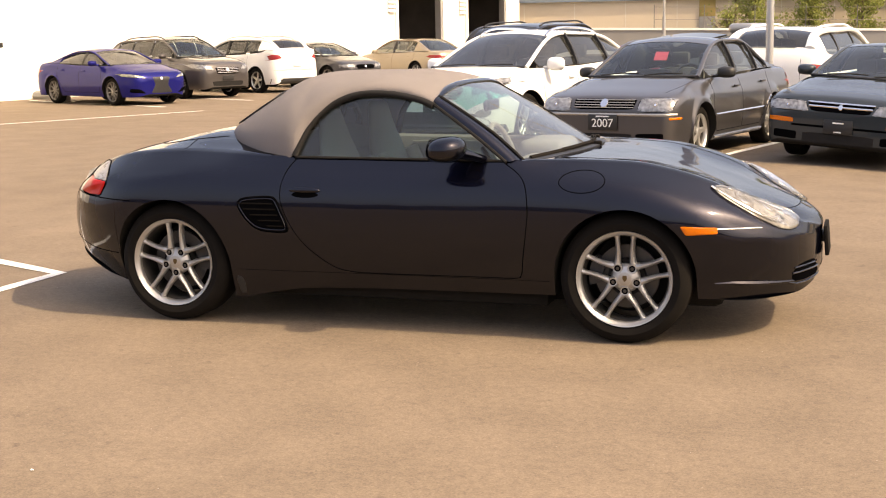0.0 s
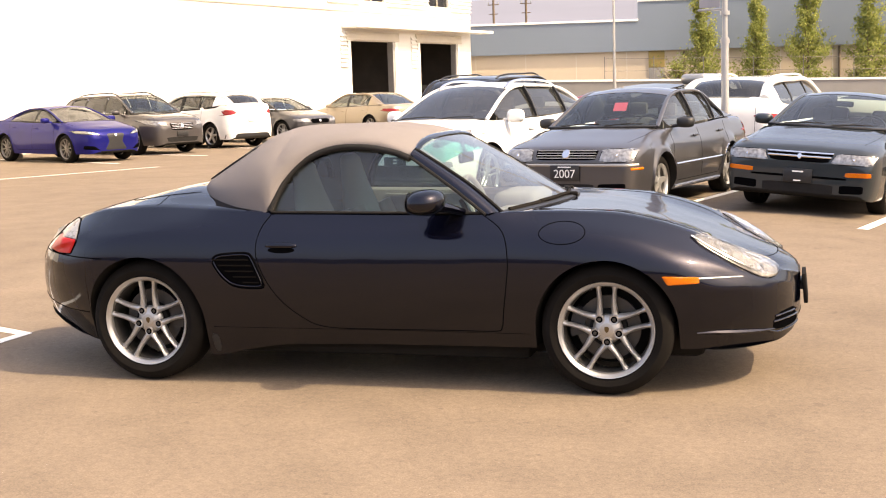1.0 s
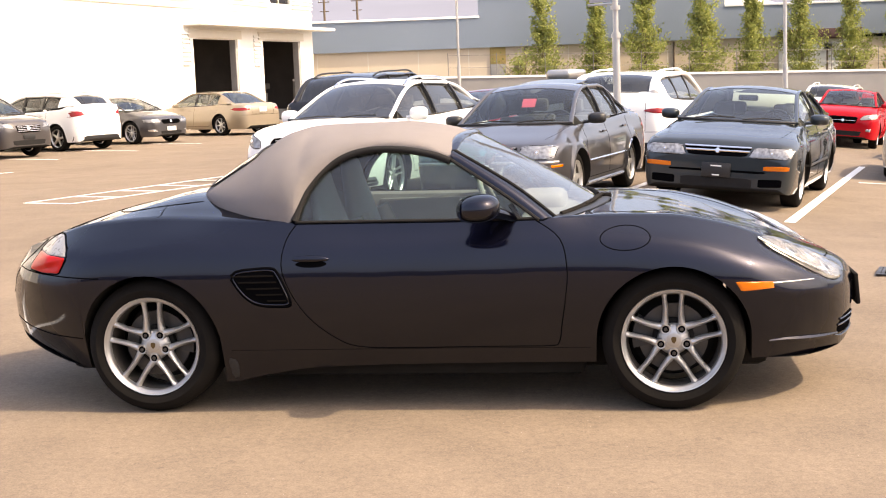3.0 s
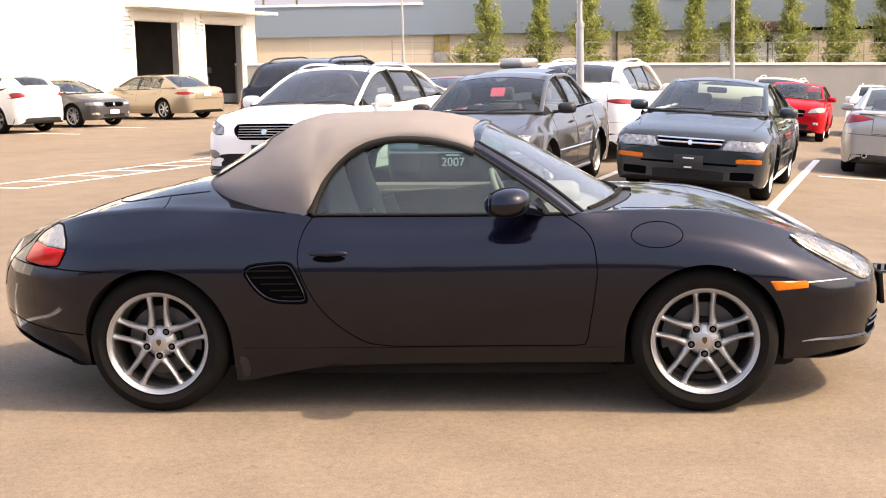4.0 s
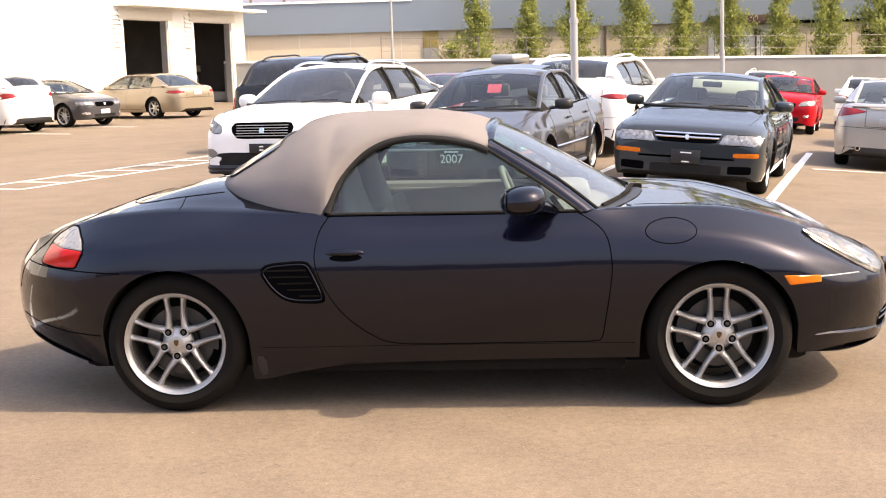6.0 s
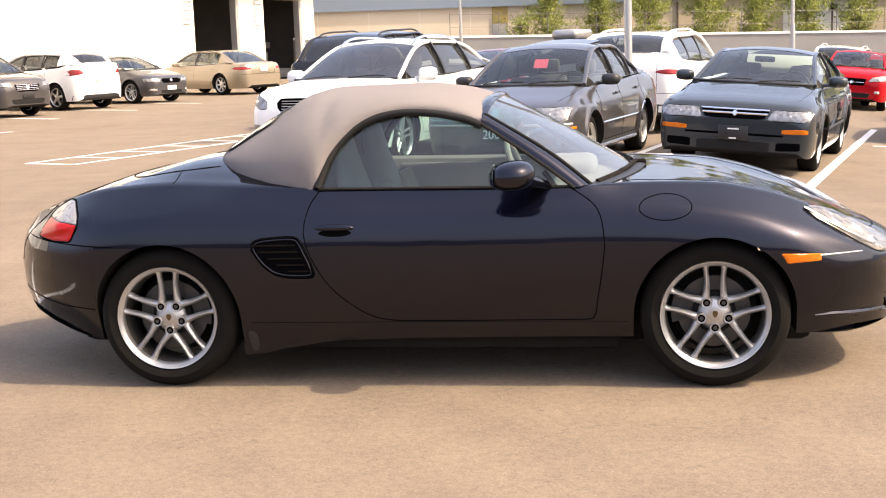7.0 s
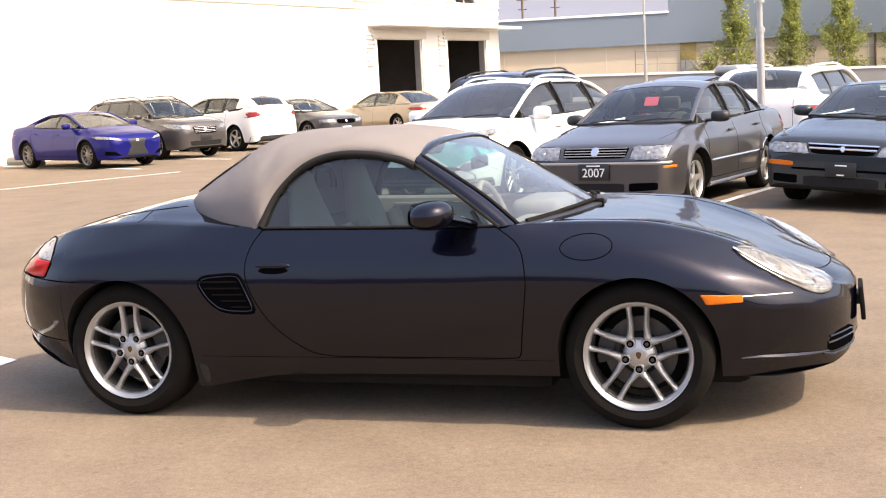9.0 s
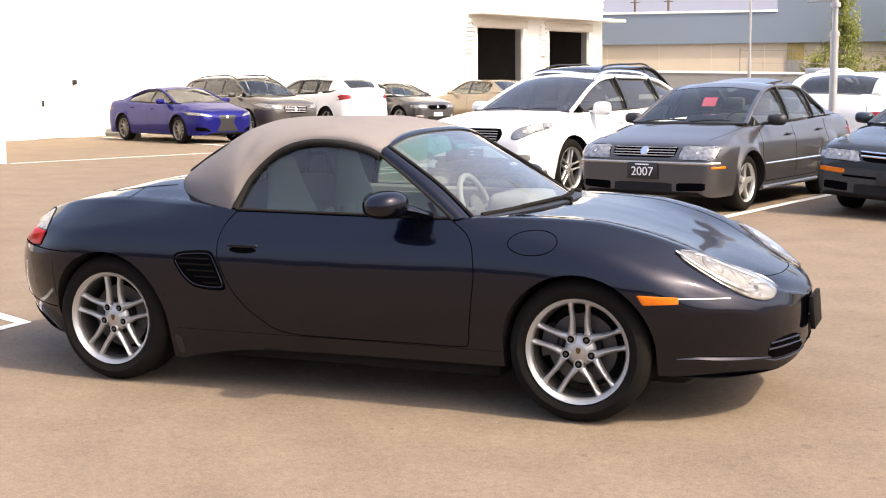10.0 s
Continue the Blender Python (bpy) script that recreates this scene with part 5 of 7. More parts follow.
    xs = [-1.115, -1.108, -1.10, -1.085, -1.07, -1.05, -1.02, -0.98, -0.94, -0.90, -0.86, -0.82, -0.78, -0.74, -0.70, -0.66, -0.62, -0.58, -0.54, -0.512] + [-0.50 + 0.02 * k for k in range(36)] + [0.212]
    def fullness(x):
        return 2.02 + 0.48 * smooth(x, -0.98, -0.48)
    canvas = []
    for x in xs:
        half = []
        n = fullness(x)
        for k in range(19):
            a = math.pi / 2 * k / 18
            sag = -0.0035 * math.exp(-((x + 0.62) / 0.05) ** 2) * math.sin(a) + 0.004 * math.exp(-((x + 0.10) / 0.05) ** 2) * math.sin(a)
            half.append((ye(x) * max(0.0, math.cos(a)) ** (2 / n), ze(x) + (zr(x) - ze(x)) * math.sin(a) ** (2 / n) + sag))
        hem = 0.028 * (1 - smooth(x, -0.56, -0.50))
        half.insert(0, (half[0][0], half[0][1] - hem - 0.001))
        canvas.append([Vector((x, -y, z)) for y, z in half] + [Vector((x, y, z)) for y, z in half[-2::-1]])
    top = part("soft_top", bm_span(canvas, -0.012), M_CANVAS, car, "taupe grey fabric convertible top", 50)
    # rear screen set in the fabric
    def fabric(x, y, lift=0.0):
        n = fullness(x)
        c = min(1.0, abs(y) / ye(x)) ** (n / 2)
        return Vector((x - 0.5 * lift, y, ze(x) + (zr(x) - ze(x)) * max(0.0, 1 - c * c) ** (1 / n) + 0.85 * lift))
    rows = []
    for k in range(11):
        x = -1.035 + 0.255 * k / 10
        half_w = (0.375 + 0.05 * k / 10) * (1 - 0.10 * (2 * k / 10 - 1) ** 6)
        rows.append([fabric(x, v * half_w, 0.007) for v in [-1 + 0.125 * q for q in range(17)]])
    part("rear_screen", facing_out(bm_span(rows), (0, 0, 0.6)), M_DARKGLASS, top, "small glass rear screen")
    outline = rows[0] + [r[-1] for r in rows] + rows[-1][::-1] + [r[0] for r in reversed(rows)]
    part("rear_screen_edge", bm_tube(outline, 0.0045, 6), M_BLACK, top)

    # side glass, its black frame, the windscreen and its painted frame
    def lean(z):
        return 0.772 - (z - 0.88) * 0.44
    arch = [(-0.505, 0.885), (-0.482, 0.96), (-0.448, 1.03), (-0.40, 1.09), (-0.33, 1.145), (-0.24, 1.182), (-0.13, 1.198), (0.0, 1.192), (0.10, 1.174), (0.16, 1.158), (0.214, 1.136)]
    arch = [Vector(p) for p in spline(arch, 4)]
    foot = Vector((0.60, 0.875))
    for sgn in (-1, 1):
        poly = arch + [arch[-1].lerp(foot, k / 8) for k in range(1, 9)]
        rows = []
        for k in range(19):
            x = -0.48 + (0.585 + 0.48) * k / 18
            zz = [a.y + (b.y - a.y) * (x - a.x) / max(1e-6, b.x - a.x) for a, b in zip(poly, poly[1:]) if a.x <= x <= b.x]
            z1 = max(zz) if zz else 0.89
            rows.append([Vector((x, sgn * lean(0.868 + (z1 - 0.868) * q / 6) , 0.868 + (z1 - 0.868) * q / 6)) for q in range(7)])
        part("side_window", facing_out(bm_span(rows), (0, 0, 0.8)), M_GLASS, car, "clear side window").visible_shadow = False
        frame_path = [Vector((p.x, sgn * (lean(p.y) + 0.010), p.y)) for p in arch]
        part("window_frame", bm_tube(frame_path, 0.021, 14, None, 0.8), M_WEATHER, car, "black arched window frame")
        part("belt_seal", bm_tube([(-0.50, sgn * 0.783, 0.882), (-0.2, sgn * 0.782, 0.880), (0.2, sgn * 0.780, 0.877), (0.60, sgn * 0.776, 0.874)], 0.007, 6), M_WEATHER, car)
        # pillar from the screen's foot to the header
        inner = [Vector((0.212, sgn * (lean(1.13) + 0.000), 1.146)), Vector((0.350, sgn * (lean(1.045) + 0.002), 1.058)), Vector((0.488, sgn * (lean(0.955) + 0.004), 0.966)), Vector((0.622, sgn * 0.780, 0.868))]
        outer = [Vector((0.226, sgn * 0.600, 1.176)), Vector((0.376, sgn * 0.636, 1.090)), Vector((0.535, sgn * 0.672, 0.990)), Vector((0.700, sgn * 0.722, 0.862))]
        rows = []
        for a, b in zip(spline(inner, 5), spline(outer, 5)):
            mid = a.lerp(b, 0.5) + Vector((0.0, sgn * 0.022, 0.012))
            rows.append([a, a.lerp(mid, 0.5) + Vector((0, sgn * 0.007, 0)), mid, mid.lerp(b, 0.5) + Vector((0, sgn * 0.005, 0.006)), b])
        part("windscreen_pillar", bm_span(rows, 0.03 * sgn), M_BLUEBLACK, car, "painted windscreen pillar", 50)
        part("pillar_seal", bm_tube([q + Vector((0, sgn * 0.004, 0)) for q in spline(inner, 5)], 0.008, 6), M_WEATHER, car)
        part("screen_seal", bm_tube([q + Vector((0.004, 0, 0.004)) for q in spline(outer, 5)], 0.007, 6), M_WEATHER, car)
        part("quarter_glass_post", bm_tube([(0.535, sgn * 0.766, 0.875), (0.49, sgn * 0.742, 0.935)], 0.012, 6), M_BLACK, car)
    rows = []
    for k in range(9):
        t = k / 8
        row = []
        for q in range(17):
            v = -1 + q / 8
            c = 1 - v * v
            row.append(Vector((0.228 + (0.700 - 0.228) * t + c * (0.008 + 0.172 * t), v * (0.600 + 0.122 * t), (1.176 + 0.056 * (1 - abs(v) ** 3)) * (1 - t) + 0.862 * t + c * (0.020 * t + 0.012 * math.sin(math.pi * t)))))
        rows.append(row)
    part("windscreen", facing_out(bm_span(rows), (0, 0, 0.6)), M_SCREEN, car, "clear raked windscreen").visible_shadow = False
    band = [[p + Vector((-0.004, 0, -0.008)) for p in (rows[0][q].lerp(rows[2][q], 0.10 + k * 0.45) for q in range(1, 16))] for k in range(3)]
    part("shade_band", facing_out(bm_span(band), (0, 0, 0.6)), M_SHADEBAND, car, "green sun band along the windscreen").visible_shadow = False
    part("header_rail", bm_span([[p + Vector((dx, 0, dz - 0.026 * abs(p.y / 0.6) ** 6 * clamp(-dx / 0.03))) for p in rows[0]] for dx, dz in ((-0.045, -0.014), (-0.038, 0.006), (-0.020, 0.011), (-0.004, 0.007), (0.006, -0.002))], 0.006), M_BLUEBLACK, car, "painted windscreen header", 60)
    part("cowl", bm_span([[p + Vector((dx, 0, dz)) for p in rows[-1]] for dx, dz in ((-0.02, 0.010), (0.0, 0.004), (0.025, 0.006), (0.045, 0.002))], 0.008), M_BLACK, car, "black scuttle panel")
    def on_screen(v, t, lift):
        i, q = min(7, int(t * 8)), (v + 1) * 8
        j = min(15, int(q))
        a, b = rows[i][j].lerp(rows[i][j + 1], q - j), rows[i + 1][j].lerp(rows[i + 1][j + 1], q - j)
        return a.lerp(b, t * 8 - i) + Vector((0.6, 0, 0.8)) * lift
    for v0, v1 in ((0.02, -0.93), (0.86, 0.12)):
        root = on_screen(v0, 0.999, 0.0) + Vector((0.035, 0, 0.004))
        arm = [root, on_screen(v0 - 0.03, 0.985, 0.022), on_screen(v0 * 0.6 + v1 * 0.4, 0.972, 0.016), on_screen(v1 * 0.6 + v0 * 0.4, 0.968, 0.013)]
        ob = part("wiper", bm_tube(spline(arm, 5), 0.010, 8), M_RUBBER, car, "black wiper arm")
        part("wiper_blade", bm_tube([on_screen(v0 - 0.30 + (v1 - v0 + 0.30) * k / 8, 0.972, 0.008) for k in range(9)], 0.010, 6, None, 1.3), M_RUBBER, ob)
        part("wiper_cap", bm_box(0.05, 0.036, 0.026, root + Vector((-0.004, 0, 0.012)), 0.010, seg=2), M_RUBBER, ob)

    # cabin
    part("dashboard", bm_box(0.40, 1.38, 0.22, (0.66, 0, 0.72), 0.07, seg=3), M_TRIM, car, "grey dashboard")
    part("instrument_hood", bm_box(0.26, 0.46, 0.12, (0.56, 0.36, 0.84), 0.05, seg=3), M_TRIM, car)
    part("rear_shelf", bm_box(0.34, 1.36, 0.10, (-0.74, 0, 0.78), 0.03), M_TRIM, car)
    for y in (-0.36, 0.36):
        st = bmesh.new()
        back = [(-0.30, 0.36, 0.23, 0.05), (-0.34, 0.50, 0.25, 0.07), (-0.39, 0.68, 0.25, 0.07), (-0.43, 0.84, 0.225, 0.062), (-0.455, 0.95, 0.165, 0.052), (-0.47, 1.03, 0.13, 0.048), (-0.48, 1.09, 0.115, 0.042), (-0.485, 1.115, 0.08, 0.02)]
        rings = []
        for bx, bz, bw, bt in back:
            rings.append([(bx + bt * (0.9 if abs(math.cos(a)) > 0.7 else 1.0) * math.sin(a), y + bw * math.copysign(abs(math.cos(a)) ** 0.6, math.cos(a)), bz) for a in [2 * math.pi * k / 16 for k in range(16)]])
        bm_rings(rings, st)
        for s in (-1, 1):
            bm_tube([(-0.24, y + s * 0.235, 0.45), (-0.29, y + s * 0.245, 0.65), (-0.36, y + s * 0.225, 0.82)], 0.045, 8, st)
        seat = part("seat", st, M_LEATHER, car, "grey leather bucket seat", 60)
        part("seat_cushion", bm_box(0.52, 0.50, 0.16, (0.0, y, 0.40), 0.06, seg=3), M_LEATHER, seat)
        part("roll_hoop", bm_tube([(-0.66, y - 0.15, 0.80), (-0.66, y - 0.14, 1.02), (-0.66, y - 0.08, 1.08), (-0.66, y + 0.08, 1.08), (-0.66, y + 0.14, 1.02), (-0.66, y + 0.15, 0.80)], 0.02, 8), M_BLACK, car)
    tilt = Matrix.Translation((0.30, 0.36, 0.80)) @ Matrix.Rotation(radians(-22), 4, "Y")
    sw = part("steering_wheel", bm_tube([tilt @ Vector((0, 0.185 * math.cos(a), 0.185 * math.sin(a))) for a in [2 * math.pi * k / 32 for k in range(33)]], 0.016, 10), M_TRIM, car, "grey three-spoke steering wheel")
    hubm = bmesh.new()
    bmesh.ops.create_uvsphere(hubm, u_segments=16, v_segments=10, radius=0.075, matrix=tilt @ Matrix.Diagonal((0.4, 1, 1, 1)))
    for a in (0, math.pi, -math.pi / 2):
        bm_tube([tilt @ Vector((0, 0, 0)), tilt @ Vector((0.0, 0.18 * math.cos(a), 0.18 * math.sin(a)))], 0.018, 6, hubm)
    part("steering_hub", hubm, M_CLOTH, sw)
    mirror = part("rear_view_mirror", bm_box(0.03, 0.25, 0.062, (0.325, 0.0, 1.105), 0.018, seg=3), M_BLACK, car)
    part("mirror_stem", bm_tube([(0.328, 0, 1.12), (0.300, 0, 1.185)], 0.012, 6), M_BLACK, mirror)
    for sgn in (-1, 1):
        part("door_lining", bm_box(1.0, 0.05, 0.42, (0.10, sgn * 0.735, 0.64), 0.02), M_TRIM, car)

    for x, wd, yo in ((-1.2075, 0.245, 0.846), (1.2075, 0.215, 0.826)):
        for sgn in (-1, 1):
            add_wheel(car, ("sport", wd), x, sgn * (yo - wd / 2), BX["R"], 0.2285, wd, "pairs", 0 if sgn < 0 else 12, rich=True)
    return car


sports_car()

# ---------------- the parked row across the driveway ----------------
FACE, AWAY = 256.0, 76.0
crossover = tall(4.63, 1.77, 1.57, 2.80, 0.90, 0.37, 0.262, "pairs", head_mat=M_CLEAR, pillar=0.034, mirror_w=0.125,
                 wins=[(1.36, 2.42), (2.46, 3.40), (3.44, 4.22)], seal_mat=M_BLACK, fog=[(0.68, 0.49), (0.80, 0.48), (0.87, 0.52), (0.86, 0.58), (0.74, 0.58), (0.67, 0.54)], fog_mat=M_DARKALLOY, trim=M_DARKTRIM,
                 belt=curve((0, 1.01), (1.1, 1.02), (3.2, 1.05), (4.3, 1.13)),
                 grille=[(-0.36, 0.695), (0.36, 0.695), (0.44, 0.77), (0.46, 0.83), (0.41, 0.885), (-0.41, 0.885), (-0.46, 0.83), (-0.44, 0.77)], clear=0.27,
                 bars=[(0.730 + 0.030 * k, 0.38, M_GALV) for k in range(5)], bar_r=0.005, emblem=(0.79, 0.038),
                 head=[(0.60, 0.76), (0.74, 0.76), (0.97, 0.90), (0.94, 0.97), (0.62, 0.86)],
                 intake=[(-0.84, 0.30), (0.84, 0.30), (0.86, 0.44), (0.62, 0.535), (-0.62, 0.535), (-0.86, 0.44)], valance=(0.310, 0.355), plate_f=(0.585, 0.32, 0.11, M_BLACK, (0.05, 0.02), (0.05, -0.02)), rails=M_CHROME, mirror_h=0.088,
                 top=[(0, 0.84), (0.12, 0.94), (0.5, 1.0), (1.15, 1.05), (2.4, 1.055), (3.9, 1.10), (4.45, 1.10), (4.63, 1.02)],
                 rail=[(1.10, 1.06, 0.80), (2.02, 1.440, 0.645), (2.85, 1.485, 0.64), (3.75, 1.42, 0.62), (4.50, 1.10, 0.72)], side_glass=M_SIDEGLASS, screen_glass=M_SIDEGLASS,
                 nose_len=0.62, seats=(1.75, 2.7))
build_car("suv", "white crossover parked facing the driveway, dark grille and silver roof rails", "car", crossover, M_WHITEPAINT, "parked cars", nose_at(-2.90, 8.62, FACE, 4.63))

jetta = sedan(4.38, 1.735, 1.400, 2.51, 0.87, 0.315, 0.215, (5, 0.085, 0.055), flare=0.034, flare_h=0.16, pillar=0.034,
              rail=[(1.10, 0.95, 0.80), (1.84, 1.305, 0.665), (2.45, 1.365, 0.655), (3.05, 1.315, 0.645), (3.74, 0.985, 0.73)], seal_mat=M_GREYPAINT, head=[(0.475, 0.595), (0.93, 0.60), (0.95, 0.745), (0.50, 0.745)], head_mat=M_CLEAR,
              grille=[(-0.42, 0.62), (0.42, 0.62), (0.45, 0.735), (-0.45, 0.735)], bars=[(0.642 + 0.027 * k, 0.42, M_GALV) for k in range(4)], bar_r=0.0055, emblem=(0.685, 0.050),
              intake=[(-0.40, 0.25), (0.40, 0.25), (0.40, 0.35), (-0.40, 0.35)], intake2=[[(0.46, 0.26), (0.84, 0.28), (0.84, 0.36), (0.46, 0.35)], [(-0.84, 0.28), (-0.46, 0.26), (-0.46, 0.35), (-0.84, 0.36)]],
              turn=[(0.90, 0.505), (0.985, 0.505), (0.985, 0.535), (0.90, 0.535)], edge_glint=[(0.565, 0.96, M_SILVERPAINT)], strip=(0.50, 1.30, 3.30, M_CHROME), sill=(0.235, 1.30, 3.00, M_GREYPAINT), handle_mat=M_GREYPAINT,
              plate_f=(0.475, 0.36, 0.18, M_BLACK, (0.16, 0.068)), year="2007", mirror_mat=M_BLACK, trim=M_DARKTRIM, nose_len=0.50, tip_w=0.78, wins=[(1.34, 2.18), (2.22, 2.98), (3.01, 3.42)])
vw = build_car("sedan", "grey metallic sedan parked facing the driveway, pink card in its windscreen", "car", jetta, M_GREYPAINT, "parked cars", nose_at(-0.60, 7.80, FACE, 4.38))
part("sunroof", bm_span([[Vector((-0.05 - 0.30 * k, v * 0.42, 1.416 + 0.022 * k - 0.028 * v * v)) for v in (-1, -0.5, 0, 0.5, 1)] for k in (0, 1, 2)], 0.02), M_BLACKPAINT, vw, "dark tilted sunroof")
part("windscreen_card", bm_box(0.004, 0.17, 0.13, (0.58, 0.03, 1.185), 0.0, turn=Matrix.Rotation(radians(-40), 4, "Y")), M_PINK, vw, "pink price card")

maxima = sedan(4.77, 1.70, 1.395, 2.70, 0.95, 0.31, 0.215, (7, 0.06, 0.04), head=[(0.40, 0.588), (0.93, 0.588), (0.97, 0.698), (0.47, 0.702)], head_mat=M_CLEAR,
               grille=[(-0.37, 0.595), (0.37, 0.595), (0.44, 0.70), (-0.44, 0.70)], bars=[(0.652, 0.41, M_CHROME), (0.693, 0.43, M_CHROME)], emblem=(0.652, 0.030),
               turn=[(0.60, 0.455), (0.92, 0.465), (0.92, 0.515), (0.60, 0.505)], intake=[(-0.46, 0.255), (0.46, 0.255), (0.46, 0.36), (-0.46, 0.36)],
               intake2=[[(0.54, 0.27), (0.84, 0.285), (0.84, 0.37), (0.54, 0.36)], [(-0.84, 0.285), (-0.54, 0.27), (-0.54, 0.36), (-0.84, 0.37)], [(-0.62, 0.42), (0.62, 0.42), (0.62, 0.445), (-0.62, 0.445)]],
               plate_f=(0.44, 0.32, 0.155, M_BLACK, (0.12, 0.045), (0.08, -0.055)), strip=(0.46, 0.9, 3.9, M_BLACK), mirror_mat=M_TEALPAINT, pillar=0.034, flare=0.022, flare_h=0.14, seal_mat=M_TEALPAINT, nose_len=0.45, plan=3.0, tip_w=0.82, bar_r=0.012)
mx = build_car("sedan", "dark teal older sedan parked facing the driveway, amber turn signals", "car", maxima, M_TEALPAINT, "parked cars", nose_at(1.93, 8.05, FACE, 4.77))

part("shelf_sheet", bm_box(0.03, 1.02, 0.26, (-1.08, 0.05, 1.14), 0.01, turn=Matrix.Rotation(radians(-30), 4, "Y")), M_WHITECARD, mx, "white sheet on the rear shelf")

silver = sedan(4.58, 1.80, 1.43, 2.73, 0.80, 0.335, 0.235, (10, 0.035, 0.025), tail=[(0.48, 0.885), (0.70, 0.83), (0.97, 0.78), (0.99, 0.90), (0.92, 0.935), (0.62, 0.915)],
               rear_low=[(-0.84, 0.21), (0.84, 0.21), (0.80, 0.345), (-0.80, 0.345)], plate_r=(0.74, 0.50, 0.11, M_GALV), pillar=0.036)
sv = build_car("sedan", "silver sedan parked with its back to the driveway, red tail lights", "car", silver, M_SILVERPAINT, "parked cars", tail_at(5.62, 13.75, AWAY, 4.58))

part("boot_lip", bm_tube([(-2.20, -0.66, 0.955), (-2.255, -0.35, 0.968), (-2.265, 0, 0.972), (-2.255, 0.35, 0.968), (-2.20, 0.66, 0.955)], 0.022, 8, None, 0.6), M_SILVERPAINT, sv, "raised boot lip")
for y in (-0.52, 0.52):
    part("exhaust_tip", bm_lathe([(0.028, -0.10), (0.042, -0.10), (0.044, 0.0), (0.044, 0.08), (0.030, 0.08)], 18, "x"), M_CHROME, sv, "bright exhaust tip", m=Matrix.Translation((-2.28, y, 0.33)))
    part("rear_reflector", bm_box(0.02, 0.05, 0.17, (-2.185, y * 1.50, 0.47), 0.008, turn=Matrix.Rotation(radians(24 if y < 0 else -24), 4, "Z")), M_RED, sv, "red rear reflector")

rx_white = tall(4.77, 1.80, 1.585, 2.74, 0.95, 0.37, 0.255, (5, 0.08, 0.05), rails=M_WHITEPAINT, pillar=0.065, rear_glass=M_DARKGLASS, side_glass=M_DARKGLASS,
                tail=[(0.58, 0.935), (0.76, 0.905), (0.97, 0.895), (0.98, 0.965), (0.82, 0.985), (0.64, 0.965)], rear_low=[(-0.8, 0.3), (0.8, 0.3), (0.84, 0.46), (-0.84, 0.46)])
build_car("suv", "white tall hatchback with dark rear window parked back to back", "car", rx_white, M_WHITEPAINT, "parked cars", tail_at(0.70, 13.6, AWAY, 4.77))

hatch = tall(4.04, 1.735, 1.52, 2.53, 0.82, 0.315, 0.215, (5, 0.07, 0.05), fog=[(0.66, 0.44), (0.80, 0.44), (0.80, 0.50), (0.66, 0.50)], bars=[(0.70, 0.36, M_CHROME)], emblem=(0.70, 0.04))
build_car("hatchback", "bright red hatchback facing the driveway at the far row", "car", hatch, M_REDPAINT, "parked cars", nose_at(6.30, 27.6, FACE, 4.04))

# ---------------- the row along the white building ----------------
IN, OUT = -25.8, 154.2
blue = sedan(4.40, 1.74, 1.36, 2.66, 0.84, 0.325, 0.235, (10, 0.04, 0.03), nose_len=0.95, tip_w=0.50, pillar=0.034, wins=[(1.36, 2.20), (2.25, 3.30)],
             rail=[(1.10, 0.94, 0.80), (1.92, 1.235, 0.66), (2.42, 1.27, 0.65), (2.92, 1.225, 0.64), (3.86, 0.975, 0.73)], screen_glass=M_SIDEGLASS, grille=[(-0.34, 0.28), (0.34, 0.28), (0.20, 0.48), (0.28, 0.66), (-0.28, 0.66), (-0.20, 0.48)],
             head=[(0.45, 0.625), (0.94, 0.67), (0.97, 0.75), (0.60, 0.70)], head_mat=M_CLEAR, intake2=[[(0.50, 0.28), (0.86, 0.31), (0.86, 0.40), (0.66, 0.38)], [(-0.86, 0.31), (-0.50, 0.28), (-0.66, 0.38), (-0.86, 0.40)]], emblem=(0.62, 0.038), grille_mat=M_BLACK, wheel_mat=M_DARKALLOY, intake=[(-0.2, 0.22), (0.2, 0.22), (0.2, 0.24), (-0.2, 0.24)], side_glass=M_DARKGLASS)
build_car("sedan", "bright blue sedan parked beside the white building", "car", blue, M_BLUEPAINT, "cars by the building", nose_at(-13.62, 20.37, IN, 4.40))
rx_grey = tall(4.55, 1.79, 1.61, 2.62, 0.92, 0.355, 0.25, "pairs", nose_len=0.9, tip_w=0.55, pillar=0.036, wins=[(1.38, 2.28), (2.33, 3.22), (3.27, 3.95)], seal_mat=M_CHROME, rails=M_BLACK, side_glass=M_DARKGLASS, head_mat=M_CLEAR, emblem=(0.72, 0.05), bars=[(0.66 + 0.04 * k, 0.36, M_CHROME) for k in range(4)], plate_f=(0.52, 0.34, 0.12, M_BLACK))
build_car("suv", "brown-grey crossover parked beside the white building", "car", rx_grey, M_BRONZEPAINT, "cars by the building", nose_at(-13.50, 23.49, IN, 4.55))
